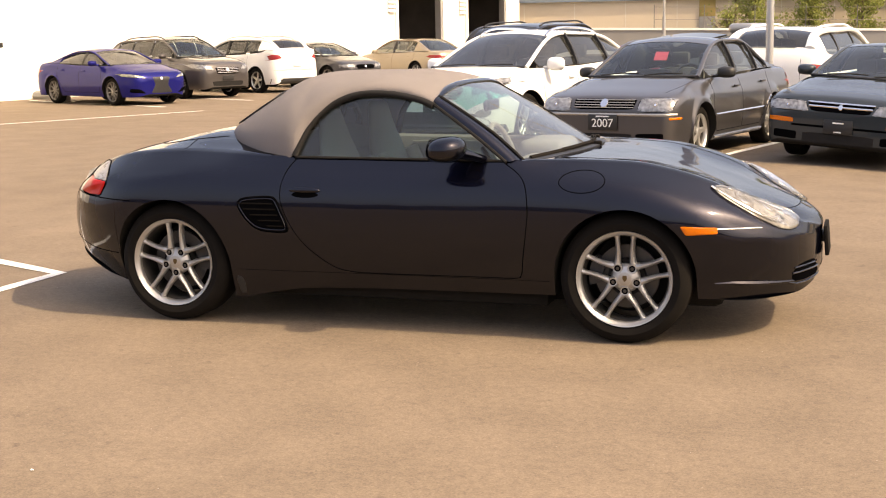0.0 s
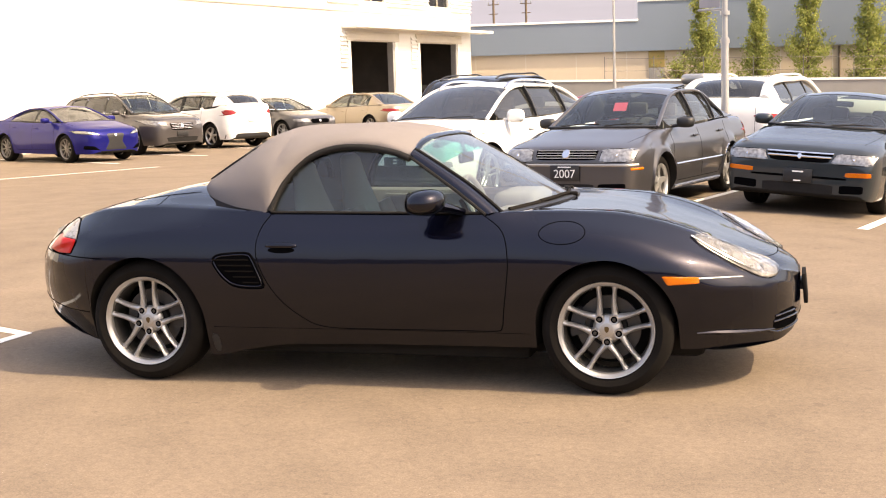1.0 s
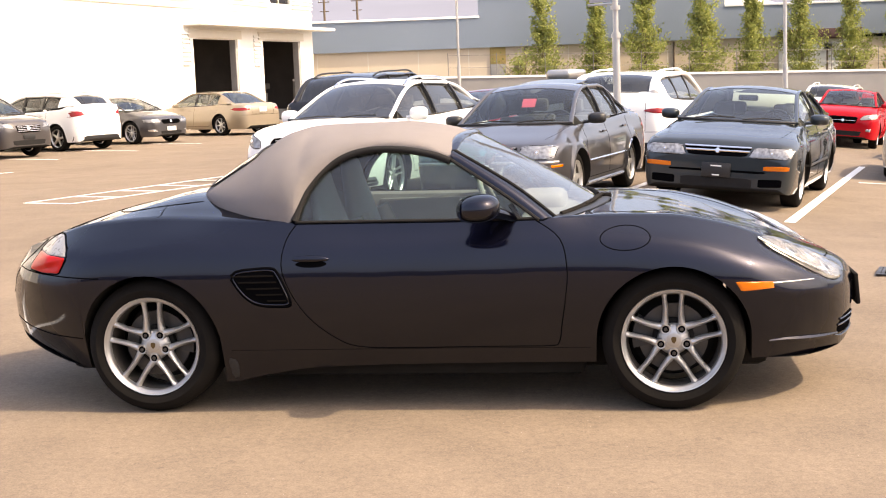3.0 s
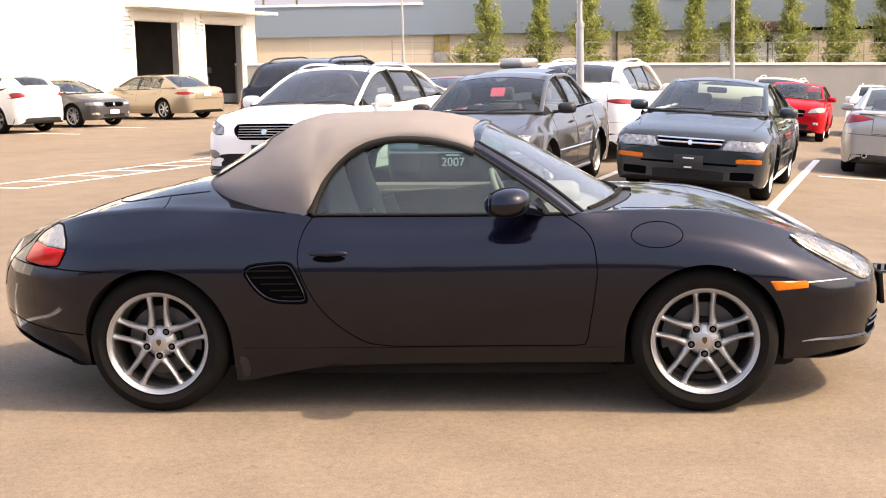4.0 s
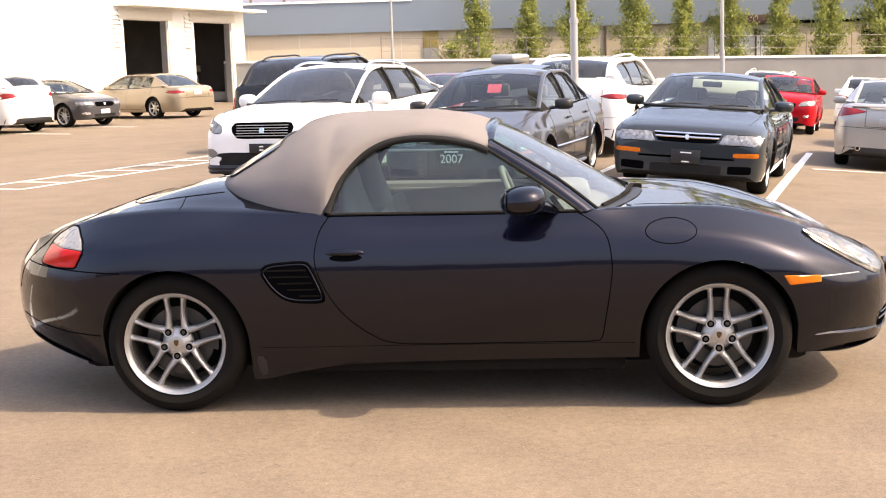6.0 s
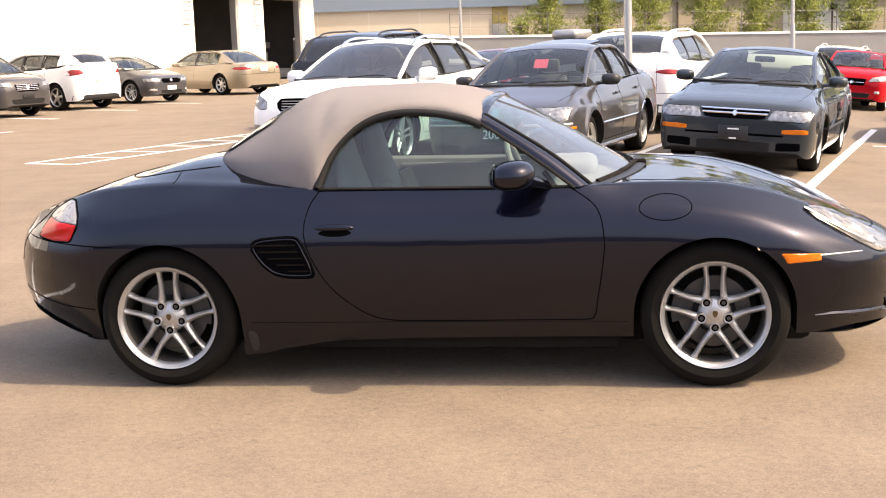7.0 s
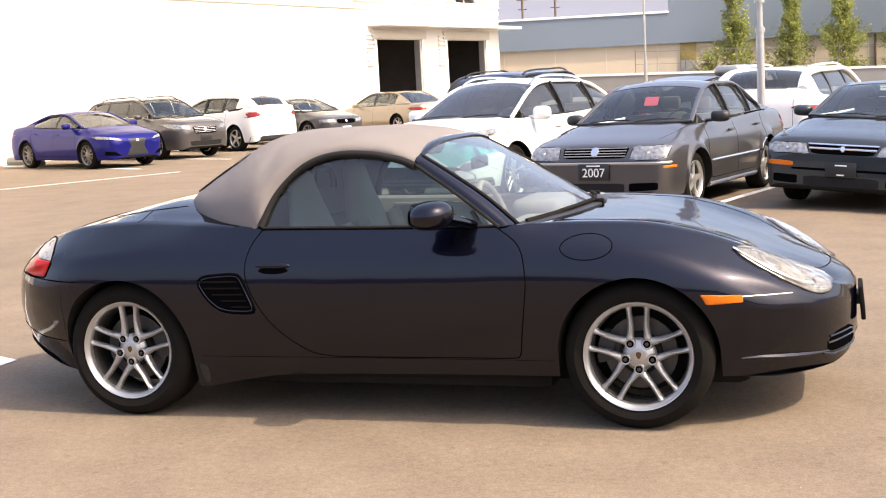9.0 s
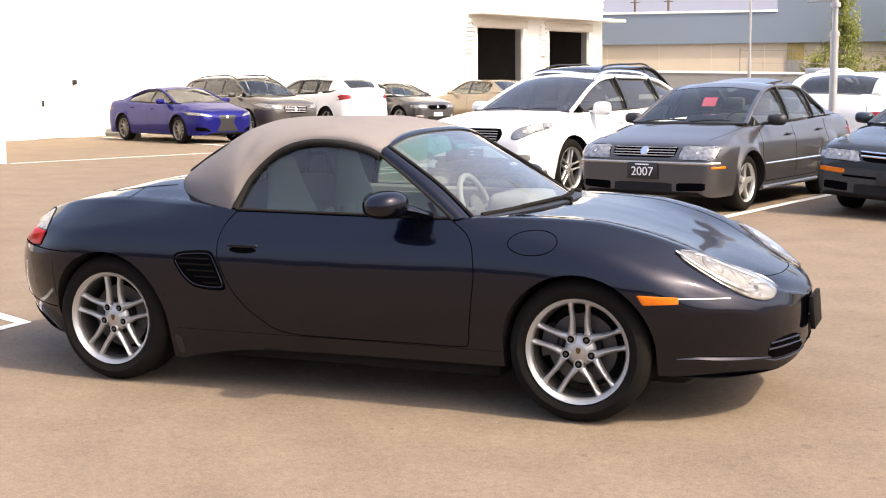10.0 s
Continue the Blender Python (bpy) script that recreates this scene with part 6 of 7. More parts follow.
rogue = tall(4.44, 1.72, 1.58, 2.58, 1.04, 0.35, 0.24, (5, 0.08, 0.05), pillar=0.055, rear_glass=M_DARKGLASS, side_glass=M_DARKGLASS, wins=[(1.36, 2.20), (2.25, 3.02), (3.06, 3.66)], back_w=0.66, tail_len=0.55,
             belt=curve((0, 1.0), (1.1, 1.02), (2.6, 1.06), (3.3, 1.10), (4.0, 1.16)), rail=[(1.05, 1.05, 0.82), (1.86, 1.42, 0.68), (2.7, 1.485, 0.67), (3.84, 1.42, 0.63), (4.28, 1.17, 0.60)],
             tail=[(0.62, 0.96), (0.74, 0.93), (0.99, 0.90), (0.99, 1.06), (0.72, 1.05)], rear_low=[(-0.94, 0.25), (0.94, 0.25), (0.94, 0.40), (-0.94, 0.40)], rails=M_GALV)
build_car("suv", "white crossover parked nose to the white building", "car", rogue, M_WHITEPAINT, "cars by the building", tail_at(-12.98, 26.68, OUT, 4.44))
g_sedan = sedan(4.55, 1.72, 1.40, 2.75, 0.80, 0.325, 0.235, "pairs", nose_len=0.9, tip_w=0.55, fog=[(0.62, 0.34), (0.86, 0.36), (0.86, 0.41), (0.64, 0.40)], grille=[(-0.36, 0.56), (0.36, 0.56), (0.44, 0.64), (0.36, 0.69), (-0.36, 0.69), (-0.44, 0.64)], pillar=0.034, plate_f=(0.42, 0.34, 0.12, M_WHITECARD), head_mat=M_CLEAR, emblem=(0.63, 0.04))
build_car("sedan", "dark grey sedan parked beside the white building", "car", g_sedan, M_GREYPAINT, "cars by the building", nose_at(-12.12, 29.68, IN, 4.55))
gold = sedan(4.85, 1.82, 1.45, 2.775, 0.98, 0.33, 0.23, (7, 0.06, 0.04), tail=[(0.56, 0.80), (0.95, 0.77), (0.97, 0.88), (0.60, 0.86)], pillar=0.036, back_w=0.62, tail_len=0.75, seal_mat=M_CHROME)
build_car("sedan", "gold-beige sedan parked before the open service bays", "car", gold, M_GOLDPAINT, "cars by the building", tail_at(-10.60, 34.0, 148.0, 4.85))
bigsuv = tall(4.9, 1.95, 1.73, 2.90, 0.95, 0.38, 0.25, (6, 0.07, 0.05), tail=[(0.84, 0.80), (0.97, 0.80), (0.97, 1.0), (0.86, 1.0)], rails=M_BLACK, rear_glass=M_DARKGLASS, side_glass=M_DARKGLASS)
build_car("suv", "large black sport utility vehicle with roof rack", "car", bigsuv, M_BLACKPAINT, "far cars", tail_at(-4.3, 16.2, 79.0, 4.9))
wagon = tall(4.6, 1.78, 1.42, 2.65, 0.92, 0.33, 0.22, (5, 0.07, 0.05), side_glass=M_DARKGLASS, rear_glass=M_DARKGLASS)
wg = build_car("wagon", "dark wagon carrying a pale roof box in the far row", "car", wagon, M_BLACKPAINT, "far cars", tail_at(-0.95, 22.6, AWAY, 4.6))
box = bm_box(1.4, 0.62, 0.24, (0, 0, 0), 0.10, seg=3)
tagged(part("roof_box", box, M_SILVERPAINT, m=wg.matrix_basis @ Matrix.Translation((-0.2, 0, 1.42 - 0.02 + 0.12))), "pale grey roof box on a dark wagon", "roof box")
mar = sedan(4.6, 1.78, 1.36, 2.65, 0.92, 0.32, 0.22, (5, 0.07, 0.05), side_glass=M_DARKGLASS)
build_car("sedan", "maroon sedan in the far row", "car", mar, M_MAROONPAINT, "far cars", tail_at(-1.75, 15.3, AWAY, 4.6))
for x, y, hd in ((6.3, 30.2, AWAY), (9.6, 32.5, AWAY)):
    w_suv = tall(4.6, 1.82, 1.62, 2.65, 0.92, 0.35, 0.24, (5, 0.07, 0.05), side_glass=M_DARKGLASS, rear_glass=M_DARKGLASS, rails=M_WHITEPAINT)
    build_car("suv", "white sport utility vehicle in the far row", "car", w_suv, M_WHITEPAINT, "far cars", tail_at(x, y, hd, 4.6))
w_suv = tall(4.6, 1.82, 1.60, 2.65, 0.92, 0.35, 0.24, (5, 0.07, 0.05), side_glass=M_DARKGLASS)
build_car("suv", "white sport utility vehicle facing the driveway, far row", "car", w_suv, M_WHITEPAINT, "far cars", nose_at(7.6, 21.3, FACE, 4.6))


# ---------------- drain grate and a scrap on the ground ----------------
GR = pose(3.25, 3.02, 0.004 + ground_z(3.25, 3.02), 0, 1.2, -14)
grate = thing("drain_grate", "dark slotted iron drain grate set in the asphalt", "drain", "", GR)
# flat near-black sheet paints the shade below the bars
part("pit_shade", bm_box(0.90, 0.32, 0.004, (0, 0, 0.001)), M_SEAM, grate)
for s in (-1, 1):
    part("grate_rim", bm_box(0.94, 0.03, 0.012, (0, s * 0.165, 0.004), 0.003), M_STEEL, grate)
    part("grate_rim", bm_box(0.03, 0.30, 0.012, (s * 0.455, 0, 0.004), 0.003), M_STEEL, grate)
bar = mesh_of("grate_bar", bm_box(0.022, 0.30, 0.010, (0, 0, 0.004), 0.002), M_STEEL)
for k in range(18):
    part("grate_bar", bar, None, grate, m=Matrix.Translation((-0.425 + 0.05 * k, 0, 0)))
scrap = bmesh.new()
bmesh.ops.create_icosphere(scrap, subdivisions=2, radius=0.005)
for v in scrap.verts:
    v.co = Vector((v.co.x * 1.5, v.co.y, max(-0.006, v.co.z * 0.6))) * (1 + 0.4 * noise.noise(v.co * 90))
tagged(part("paper_scrap", scrap, M_WHITECARD, m=pose(-0.458, -3.171, 0.006)), "small white scrap of paper on the asphalt", "litter")

# ---------------- lamp poles ----------------
def lamp_pole(name, label, x, y, h, r, banner=False, head=True):
    z0 = ground_z(x, y)
    p = thing(name, label, "lamp post", "lamp posts", pose(x, y, z0))
    part("base_plate", bm_box(0.34, 0.34, 0.03, (0, 0, 0.015), 0.006), M_GALV, p)
    part("pole", bm_tube([(0, 0, 0.0), (0, 0, 2.1)], r, 16), M_GALV, p)
    part("upper_pole", bm_tube([(0, 0, 2.06), (0, 0, h)], r * 0.72, 14), M_GALV, p)
    if banner:
        for z in (2.05, 2.46):
            part("collar", bm_lathe([(r * 0.7, z - 0.03), (r * 1.25, z - 0.03), (r * 1.25, z + 0.03), (r * 0.7, z + 0.03)], 16, "z"), M_GALV, p)
        for z in (2.52, 4.4):
            part("banner_arm", bm_tube([(0, 0, z), (-0.40, 0.16, z)], 0.018, 8), M_GALV, p)
        rows = [[Vector((-0.07 - 0.31 * k / 6, 0.03 + 0.12 * k / 6 + 0.012 * math.sin(k * 1.3 + q), 2.55 + 0.23 * q)) for k in range(7)] for q in range(9)]
        part("banner", bm_span(rows, 0.006), mat("banner_cloth", (0.34, 0.33, 0.35), 0.8, 0, 0.15, 3.0), p, "pale grey hanging banner")
    if head:
        part("lamp_head", bm_box(0.70, 0.34, 0.14, (-0.30, 0, h), 0.04), M_GALV, p)
    return p


lamp_pole("lamp_post", "galvanised lamp post with collars and a hanging banner", 0.85, 13.0, 7.5, 0.056, True)
lamp_pole("lamp_post", "slim galvanised lamp post far across the lot", -6.30, 50.0, 5.6, 0.075)
lamp_pole("lamp_post", "slim galvanised lamp post far across the lot", 5.6, 33.2, 7.5, 0.075)

# ---------------- the white service building ----------------
WD = Vector((0.21, 0.9777))
WALL = Matrix(((WD.x, -WD.y, 0, -19.5), (WD.y, WD.x, 0, 22.0), (0, 0, 1, 0), (0, 0, 0, 1)))
white_building = tagged(new("white_building"), "white service building with two open bays", "building", kind="structure")
white_building.matrix_basis = WALL
BAYS = [(19.83, 23.21), (25.39, 28.85)]
WINS = [(1.9, 3.6), (5.6, 7.3), (9.4, 11.1), (13.0, 14.7), (16.5, 18.2), (20.75, 22.6), (26.3, 28.2)]
U0, U1, TOPZ, TH = -14.0, 30.25, 8.2, 0.30
cuts = sorted({U0, U1, *[a for b in BAYS + WINS for a in b]})
for a, b in zip(cuts, cuts[1:]):
    mid = (a + b) / 2
    z = 3.42 if any(p < mid < q for p, q in BAYS) else 0.0
    spans = [(z, 4.95), (6.35, TOPZ)] if any(p < mid < q for p, q in WINS) else [(z, TOPZ)]
    for z0, z1 in spans:
        part("wall_panel", bm_box(b - a, TH, z1 - z0, (mid, TH / 2, (z0 + z1) / 2)), M_WALL, white_building)
part("end_wall", bm_box(TH, 14, TOPZ, (U1 - TH / 2, TH + 7.0, TOPZ / 2)), M_WALL, white_building)
part("building_roof", bm_box(U1 - U0, 14.3, 0.25, ((U0 + U1) / 2, 7.1, TOPZ + 0.125)), M_CONCRETE, white_building)
part("building_floor", bm_box(U1 - 10, 13.6, 0.02, ((U1 + 10) / 2 - 0.4, 7.3, 0.005)), M_CONCRETE, white_building)
# bay walls and ceiling carry the painted shade, not the building's white
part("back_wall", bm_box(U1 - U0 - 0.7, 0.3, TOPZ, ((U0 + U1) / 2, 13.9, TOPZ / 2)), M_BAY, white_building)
part("dark_lining", bm_box(0.2, 13, 4.6, (18.0, 7.0, 2.3)), M_BAY, white_building)
part("dark_lining", bm_box(0.2, 13, 4.6, (24.3, 7.0, 2.3)), M_BAY, white_building)
# added lining covers the white end wall so the bay stays dark
part("dark_lining", bm_box(0.1, 13, 4.6, (29.86, 7.0, 2.3)), M_BAY, white_building)
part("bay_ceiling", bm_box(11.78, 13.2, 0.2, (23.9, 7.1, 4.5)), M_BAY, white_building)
part("canopy", bm_box(11.9, 0.75, 0.12, (25.2, -0.375, 3.96), 0.02), M_WALL, white_building, "thin white canopy over the bays")
part("storey_band", bm_box(U1 - U0, 0.05, 0.16, ((U0 + U1) / 2, -0.025, 4.62), 0.01), M_TRIMWALL, white_building)
for a, b in BAYS:
    part("bay_lintel", bm_box(b - a + 0.7, 0.08, 0.34, ((a + b) / 2, -0.04, 3.61), 0.01), M_TRIMWALL, white_building)
    for u in (a - 0.12, b + 0.12):
        part("bay_jamb", bm_box(0.20, 0.06, 3.44, (u, -0.03, 1.72), 0.01), M_WALL, white_building)
    part("bay_reveal", bm_box(0.05, 0.26, 3.42, (b - 0.025, 0.15, 1.71)), M_GALV, white_building, "grey steel door track")
for a, b in WINS:
    w = part("window_frame", bm_box(b - a, 0.08, 0.07, ((a + b) / 2, 0.05, 4.985), 0.01), M_TRIMWALL, white_building)
    part("pane", bm_box(b - a, 0.012, 1.40, ((a + b) / 2, 0.12, 5.65)), M_DARKGLASS, w)
    part("mullion", bm_box(0.05, 0.05, 1.40, ((a + b) / 2, 0.10, 5.65), 0.005), M_TRIMWALL, w)
    # dark sheet behind the pane paints the shade of the room
    part("pane_backing", bm_box(b - a, 0.02, 1.40, ((a + b) / 2, 0.24, 5.65)), M_BAY, w)
# lap siding beside the bays and on the upper storey
board = mesh_of("siding_board", bm_plate([(0.0, 0.0), (-0.095, 0.0), (-0.085, 0.02), (-0.006, 0.158), (0.0, 0.158)], 1.0, "x"), M_WALL)


def siding(u0, u1, z0, z1):
    z = z0
    while z < z1 - 0.1:
        ob = part("siding_board", board, None, white_building, m=Matrix.Translation((u0, 0, z)) @ Matrix.Diagonal((u1 - u0, 1, 1, 1)))
        z += 0.165


for a, b in zip([U0] + [w[1] + 0.08 for w in WINS], [w[0] - 0.08 for w in WINS] + [U1]):
    siding(a, b, 4.85, 6.4)
siding(19.08, 19.58, 2.42, 3.70)
siding(24.64, 25.14, 2.37, 3.70)
# service door and wall lamp near the blue sedan
sd = part("service_door", bm_box(1.0, 0.06, 2.1, (-0.55, -0.02, 1.06), 0.01), M_WALL, white_building, "white service door")
part("door_handle", bm_box(0.05, 0.06, 0.16, (-0.86, -0.07, 0.92), 0.015), M_BLACK, sd)
part("wall_lamp", bm_box(0.10, 0.10, 0.13, (0.21, -0.05, 1.46), 0.02), M_BLACK, white_building)
# tool cabinet in the second bay
toolbox = thing("tool_cabinet", "dark tool cabinet inside the service bay", "cabinet", "", WALL @ Matrix.Translation((27.2, 1.6, 0.015)))
part("cabinet_body", bm_box(1.7, 0.7, 1.15, (0, 0, 0.64), 0.03), M_BLACK, toolbox)
part("cabinet_top", bm_box(2.1, 0.76, 0.26, (0, 0, 1.50), 0.03), M_BLACK, toolbox)
part("upright", bm_box(1.3, 0.1, 0.20, (0, 0.25, 1.30), 0.02), M_DARKTRIM, toolbox)
for k in range(3):
    part("drawer", bm_box(1.60, 0.02, 0.32, (0, -0.36, 0.28 + 0.36 * k), 0.01), M_DARKTRIM, toolbox)
# wing of the building that comes forward
wing = bm_plate([(-13.65, 12.8), (-20.6, 18.4), (-34, 18), (-30, 6)], 8.2, "z", 0.0)
tagged(part("building_wing", wing, M_WALL), "plain white wall of the building's wing", "wall", kind="structure")
kerb = bm_tube([(-19.9, 23.6, 0.06), (-18.2, 22.9, 0.10), (-17.6, 22.3, 0.06)], 0.14, 8)
tagged(part("kerb", kerb, M_CONCRETE), "rounded grey kerb end beside the wall", "kerb", kind="structure")

# unseen wall, added behind the drive to darken reflections and shadow fill
ws = bm_box(160, 0.4, 4.2, (0, 0, 2.1), 0.02)
tagged(part("unseen_wall", ws, M_CONCRETE, m=pose(2, -48, -0.3)), "unseen grey wall added behind the drive to darken reflections", "wall", kind="structure")

# ---------------- warehouse, retaining wall, fence ----------------
TD = Vector((0.9806, 0.196))
BACK = Matrix(((TD.x, -TD.y, 0, -13.6), (TD.y, TD.x, 0, 54.2), (0, 0, 1, 0), (0, 0, 0, 1)))
warehouse = thing("warehouse", "long warehouse with beige walls below blue-grey cladding", "building", "", BACK)
part("beige_wall", bm_box(100, 0.4, 5.4, (30, 0.2, 0.3)), M_BEIGEWALL, warehouse, "beige block wall")
part("cladding", bm_box(27.9, 0.5, 1.4, (-6.2, 0.05, 3.65)), M_BLUEWALL, warehouse, "blue-grey metal cladding")
part("cladding", bm_box(11.8, 0.5, 2.3, (13.65, 0.05, 4.10)), M_BLUEWALL, warehouse, "blue-grey metal cladding")
part("cladding", bm_box(50.0, 0.5, 1.5, (44.55, 0.05, 3.70)), M_BLUEWALL, warehouse, "blue-grey metal cladding")
part("parapet_cap", bm_box(27.9, 0.6, 0.10, (-6.2, 0.05, 4.40), 0.01), M_WALL, warehouse)
part("parapet_cap", bm_box(11.8, 0.6, 0.10, (13.65, 0.05, 5.30), 0.01), M_WALL, warehouse)
part("parapet_side", bm_plate([(19.55, 4.45), (22.6, 4.45), (19.55, 5.35)], 0.3, "y", 0.1), M_WALL, warehouse)
part("parapet_cap", bm_box(50.0, 0.6, 0.10, (44.55, 0.05, 4.50), 0.01), M_WALL, warehouse)
part("warehouse_roof", bm_box(100, 30, 0.2, (30, 15.4, 2.85)), M_CONCRETE, warehouse)
for u in (9.9, 17.1, 24.6, 31.2):
    part("downpipe", bm_tube([(u, -0.05, -0.5), (u, -0.05, 2.9)], 0.05, 8), M_BARK, warehouse, "dark downpipe")
for k in range(34):
    part("wall_joint", bm_box(0.03, 0.02, 2.75, (-12 + 2.4 * k, -0.006, 1.55)), M_TRIMWALL, warehouse)
dk = part("side_door", bm_box(0.75, 0.08, 2.0, (8.6, -0.02, 1.2), 0.01), M_CONCRETE, warehouse, "grey steel door")
part("door_transom", bm_box(0.75, 0.09, 0.8, (8.6, -0.02, 2.55), 0.01), mat("ochre_panel", (0.34, 0.25, 0.09), 0.8), dk, "ochre panel over the door")
part("roof_unit", bm_box(0.9, 0.9, 0.7, (15.2, 2.5, 5.2), 0.03), M_GALV, warehouse)
# no recess here: a near-black strip paints its shade below the cladding
part("recess_shade", bm_box(6.4, 0.10, 0.14, (29.5, -0.06, 2.86)), M_SEAM, warehouse, "near-black strip painting a recess's shade under the cladding")
for u in (28.2, 30.4):
    part("dock_window", bm_box(0.75, 0.06, 0.32, (u, -0.04, 2.25), 0.01), M_SEAM, warehouse)
entry = part("entry_panel", bm_box(3.9, 0.06, 2.4, (24.17, -0.035, 1.55), 0.01), M_WALL, warehouse, "white entrance wall")
part("entry_header", bm_box(4.0, 0.46, 0.46, (24.17, -0.24, 3.02), 0.02), mat("maroon_header", (0.055, 0.022, 0.024), 0.7, 0, 0.15, 3.0), entry, "dark maroon header")
for u in (22.75, 24.65, 25.6):
    win = part("window", bm_box(0.40, 0.05, 0.30, (u, -0.085, 2.42), 0.01), M_DARKGLASS, entry)
    part("window_sill", bm_box(0.48, 0.08, 0.04, (u, -0.10, 2.25), 0.01), M_TRIMWALL, win)

retaining = thing("retaining_wall", "low grey concrete retaining wall with a pale cap", "wall", "", BACK @ Matrix.Translation((0, -3.6, 0)))
rows_w, cap = [], []
for k in range(41):
    u = -1 + 1.6 * k
    z = 1.68 - 0.021 * u
    rows_w.append([(u, 0, -2.2), (u, 0, z), (u, 0.25, z), (u, 0.25, -2.2)])
    cap.append([(u, -0.04, z), (u, -0.04, z + 0.10), (u, 0.29, z + 0.10), (u, 0.29, z)])
part("wall_body", bm_rings(rows_w), M_CONCRETE, retaining)
part("wall_cap", bm_rings(cap), M_WALL, retaining)
fence = thing("fence", "thin wire fence on the retaining wall", "fence", "", BACK @ Matrix.Translation((0, -3.45, 0)))
for k in range(26):
    u = 6.0 + 2.2 * k
    part("post", bm_tube([(u, 0, 1.70 - 0.021 * u), (u, 0, 2.80 - 0.021 * u)], 0.018, 6), M_DARKALLOY, fence)
for h in (1.0, 0.45):
    part("fence_rail", bm_tube([(6.0, 0, 1.70 - 0.126 + h), (61, 0, 1.70 - 1.281 + h)], 0.009, 6), M_DARKALLOY, fence)

# ---------------- columnar trees ----------------
leaf = bpy.data.materials.new("leaf_green")
leaf.use_nodes = True
lt = leaf.node_tree
lb = lt.nodes["Principled BSDF"]
geo = lt.nodes.new("ShaderNodeNewGeometry")
ramp = lt.nodes.new("ShaderNodeValToRGB")
ramp.color_ramp.elements[0].color = (0.20, 0.245, 0.075, 1)
ramp.color_ramp.elements[1].color = (0.42, 0.43, 0.15, 1)
lt.links.new(geo.outputs["Random Per Island"], ramp.inputs[0])
lt.links.new(ramp.outputs[0], lb.inputs["Base Color"])
lb.inputs["Roughness"].default_value = 0.75
lb.inputs["Specular IOR Level"].default_value = 0.12
trans = lt.nodes.new("ShaderNodeBsdfTranslucent")
lt.links.new(ramp.outputs[0], trans.inputs["Color"])
mixs = lt.nodes.new("ShaderNodeMixShader")
mixs.inputs[0].default_value = 0.45
lt.links.new(lb.outputs[0], mixs.inputs[1])
lt.links.new(trans.outputs[0], mixs.inputs[2])
lt.links.new(mixs.outputs[0], lt.nodes["Material Output"].inputs["Surface"])


def tree_meshes(seed, h, rad):
    rng = random.Random(seed)
    wood = bmesh.new()
    lean = [rng.uniform(-0.15, 0.15) for _ in range(2)]
    bm_tube([(lean[0] * t * t, lean[1] * t * t, h * t) for t in [k / 10 * 0.95 for k in range(11)]], 0.085, 8, wood, 1.0, lambda t: 1 - 0.85 * t)
    vs, fs = [], []
    for k in range(46):
        t = 0.10 + 0.86 * k / 45
        a = k * 2.4 + rng.uniform(-0.5, 0.5)
        reach = rad * (1.08 - 0.90 * t) * rng.choice((0.5, 0.75, 0.9, 1.0, 1.2))
        z0 = h * t
        tip = Vector((math.cos(a) * reach, math.sin(a) * reach, z0 + reach * rng.uniform(0.6, 1.6)))
        base = Vector((lean[0] * t * t, lean[1] * t * t, z0))
        bm_tube([base, base.lerp(tip, 0.5) + Vector((0, 0, -0.03)), tip], 0.02, 5, wood, 1.0, lambda q: 1 - 0.7 * q)
        for _ in range(rng.choice((90, 170, 240) if h > 3 else (6, 14, 24))):
            q = rng.uniform(0.15, 1.08)
            p = base.lerp(tip, q) + Vector((rng.gauss(0, 0.13), rng.gauss(0, 0.13), rng.gauss(0, 0.16))) * (1.15 - 0.6 * t)
            n = Vector((rng.gauss(0, 1), rng.gauss(0, 1), rng.gauss(0, 1))).normalized()
            u = n.orthogonal().normalized() * rng.uniform(0.042, 0.075)
            v = n.cross(u) * rng.uniform(0.7, 1.1)
            i = len(vs)
            vs += [p - u, p + v * 0.7, p + u * 1.2, p - v * 0.7]
            fs.append((i, i + 1, i + 2, i + 3))
    me = bpy.data.meshes.new("crown")
    me.from_pydata(vs, [], fs)
    me.materials.append(leaf)
    return mesh_of("trunk", wood, M_BARK), me


TREES = [tree_meshes(3, 5.7, 1.15), tree_meshes(8, 5.2, 1.0), tree_meshes(15, 6.0, 1.10)]
trng = random.Random(4)
for k in range(11):
    u = 10.6 + 2.42 * k + trng.uniform(-0.15, 0.15)
    tw, tc_ = TREES[k % 3]
    sc = trng.uniform(0.92, 1.1)
    t = thing("tree", "slim upright young tree with yellow-green leaves", "tree", "row of trees", BACK @ Matrix.Translation((u, -2.0, 0.3 - 0.012 * u)) @ Matrix.Rotation(k * 1.9, 4, "Z") @ Matrix.Scale(sc, 4))
    part("trunk", tw, None, t)
    part("crown", tc_, None, t)
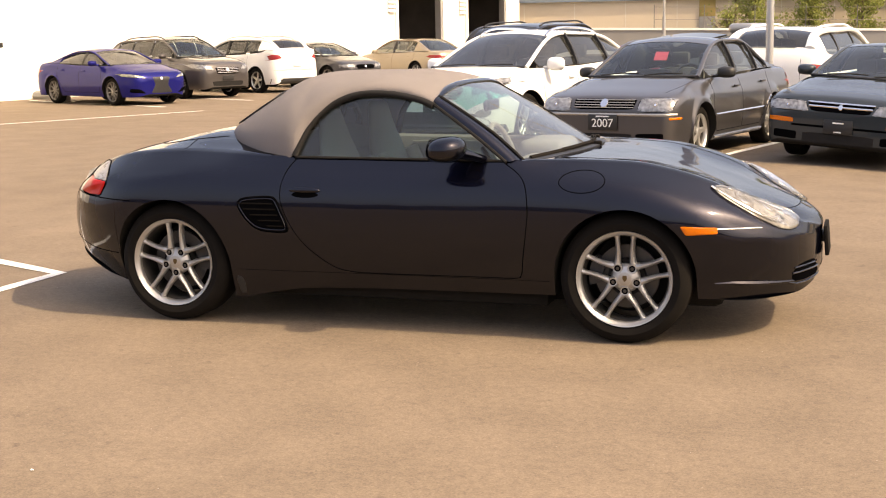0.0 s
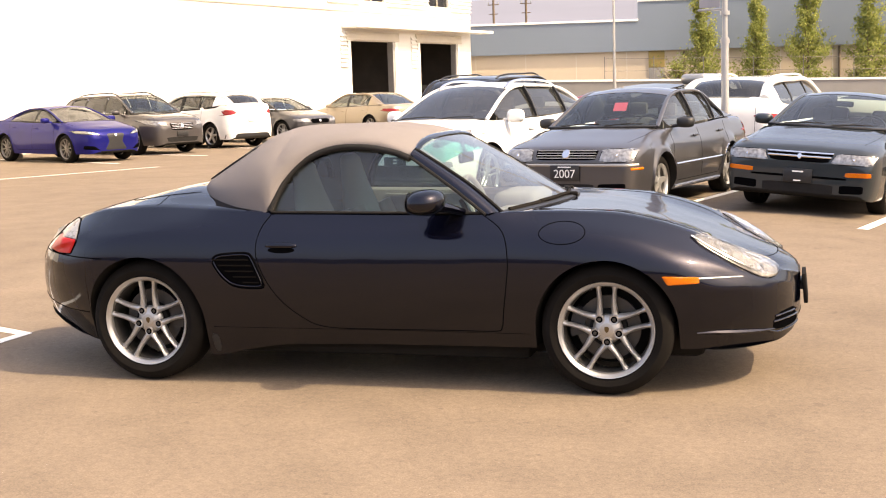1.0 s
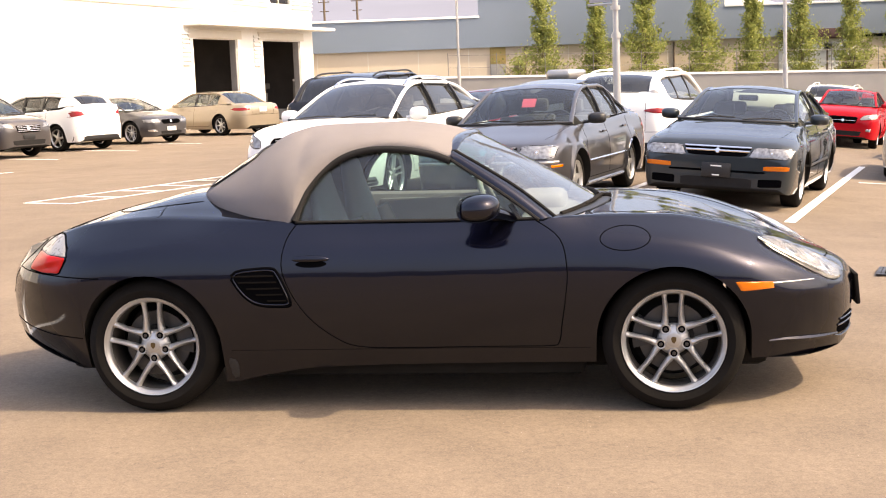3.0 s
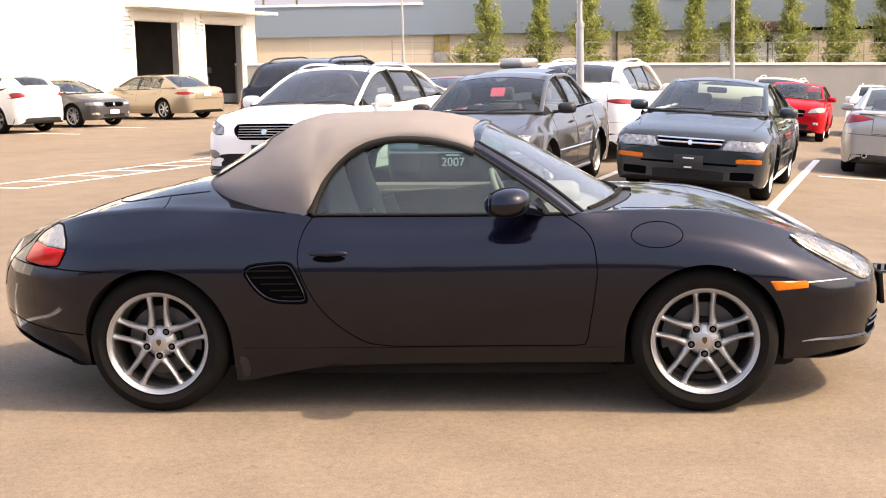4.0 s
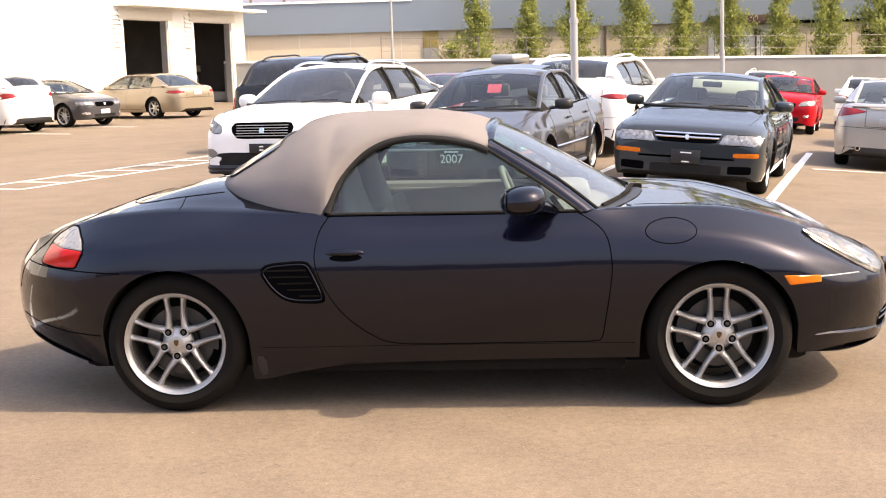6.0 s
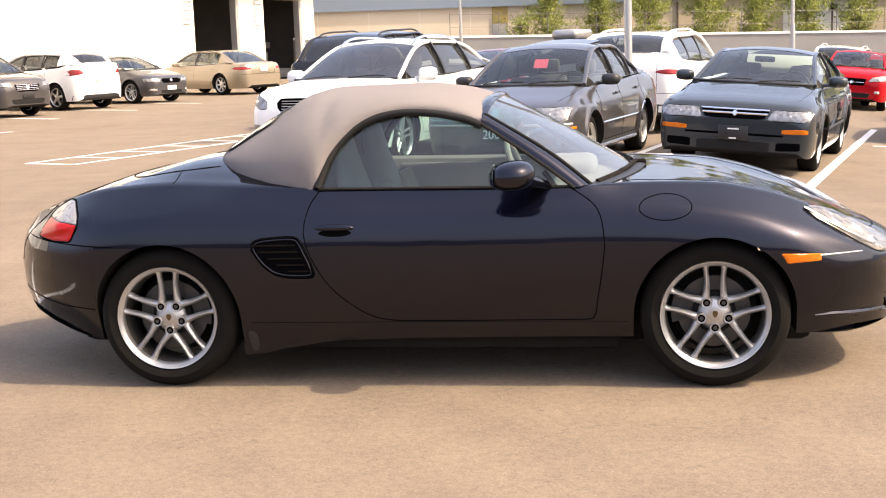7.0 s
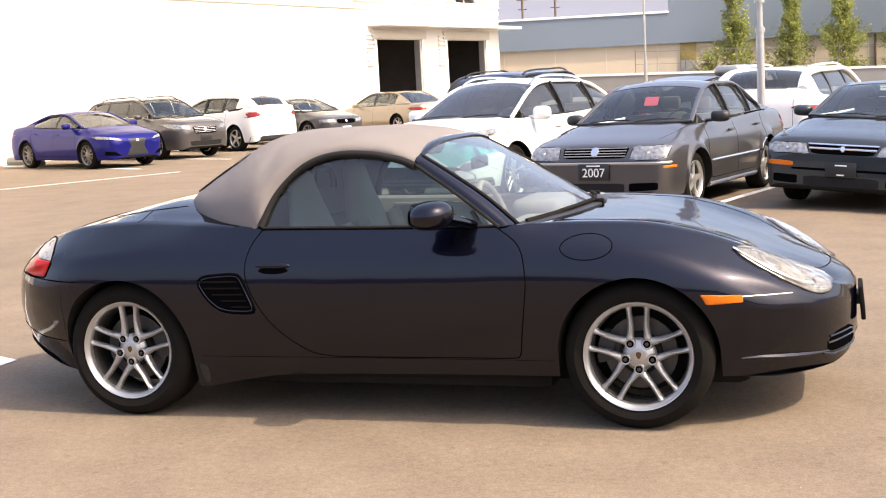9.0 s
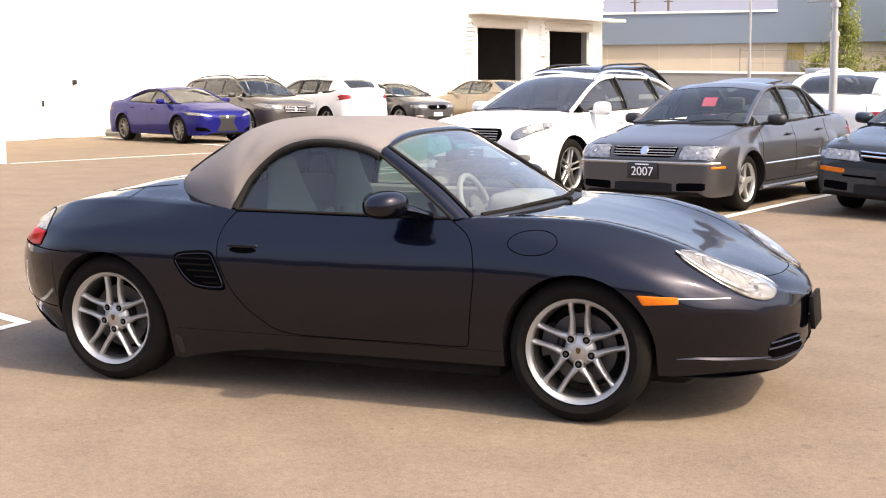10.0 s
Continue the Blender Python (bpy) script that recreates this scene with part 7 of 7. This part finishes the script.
# loose shrubs between the trunks
SHRUBS = [tree_meshes(31, 1.5, 0.95), tree_meshes(37, 1.1, 0.8)]
for k, (u, sc) in enumerate(((9.35, 1.0), (12.0, 0.8), (17.4, 0.75), (20.0, 0.9), (24.9, 1.0), (29.6, 0.9))):
    tw, tc_ = SHRUBS[k % 2]
    sh = thing("shrub", "loose low shrub with thin green shoots", "shrub", "shrubs", BACK @ Matrix.Translation((u, -2.4, 0.95 - 0.021 * u)) @ Matrix.Rotation(k * 2.2, 4, "Z") @ Matrix.Diagonal((sc * 1.1, sc * 1.1, sc, 1)))
    part("stem", tw, None, sh)
    part("foliage", tc_, None, sh)
# planted ground behind the wall, under the row
bed = bm_box(75, 3.3, 0.4, (32, -1.75, 0.25), 0.02)
tagged(part("planting_bed", bed, M_CONCRETE, m=BACK @ Matrix.Rotation(radians(1.1), 4, "Y")), "raised bed behind the retaining wall", "bed", kind="structure")

# ---------------- far hills and poles ----------------
hb = bmesh.new()
rows_h = []
for k in range(181):
    a = 2 * math.pi * k / 180
    n1 = noise.fractal(Vector((math.cos(a) * 2.2, math.sin(a) * 2.2, 0.3)), 1.0, 2.0, 5)
    top_h = 232 + 30 * n1
    d = Vector((math.cos(a), math.sin(a), 0))
    rows_h.append([d * 2600 + Vector((0, 0, -5)), d * 2900 + Vector((0, 0, top_h * 0.45)), d * 3200 + Vector((0, 0, top_h * 0.8)), d * 3500 + Vector((0, 0, top_h))])
bm_span(rows_h, 0.0, hb)
tagged(part("backdrop", hb, M_HILL), "hazy blue hills on the horizon", "hills", kind="structure")
for x, y in ((-25.0, 105.0), (-22.1, 105.0)):
    up = thing("utility_pole", "wooden utility pole beyond the warehouse", "pole", "utility poles", pose(x, y, -1.0))
    part("pole", bm_tube([(0, 0, 0), (0, 0, 10.0)], 0.10, 8), M_BARK, up)
    for z, w in ((9.55, 1.0), (8.75, 0.8)):
        part("crossarm", bm_box(w, 0.07, 0.07, (0, 0, z)), M_BARK, up)
    for sx in (-0.42, 0.42):
        part("insulator", bm_lathe([(0.0, 9.80), (0.05, 9.78), (0.05, 9.60), (0.0, 9.58)], 8, "z"), M_GALV, up, m=Matrix.Translation((sx, 0, 0)))
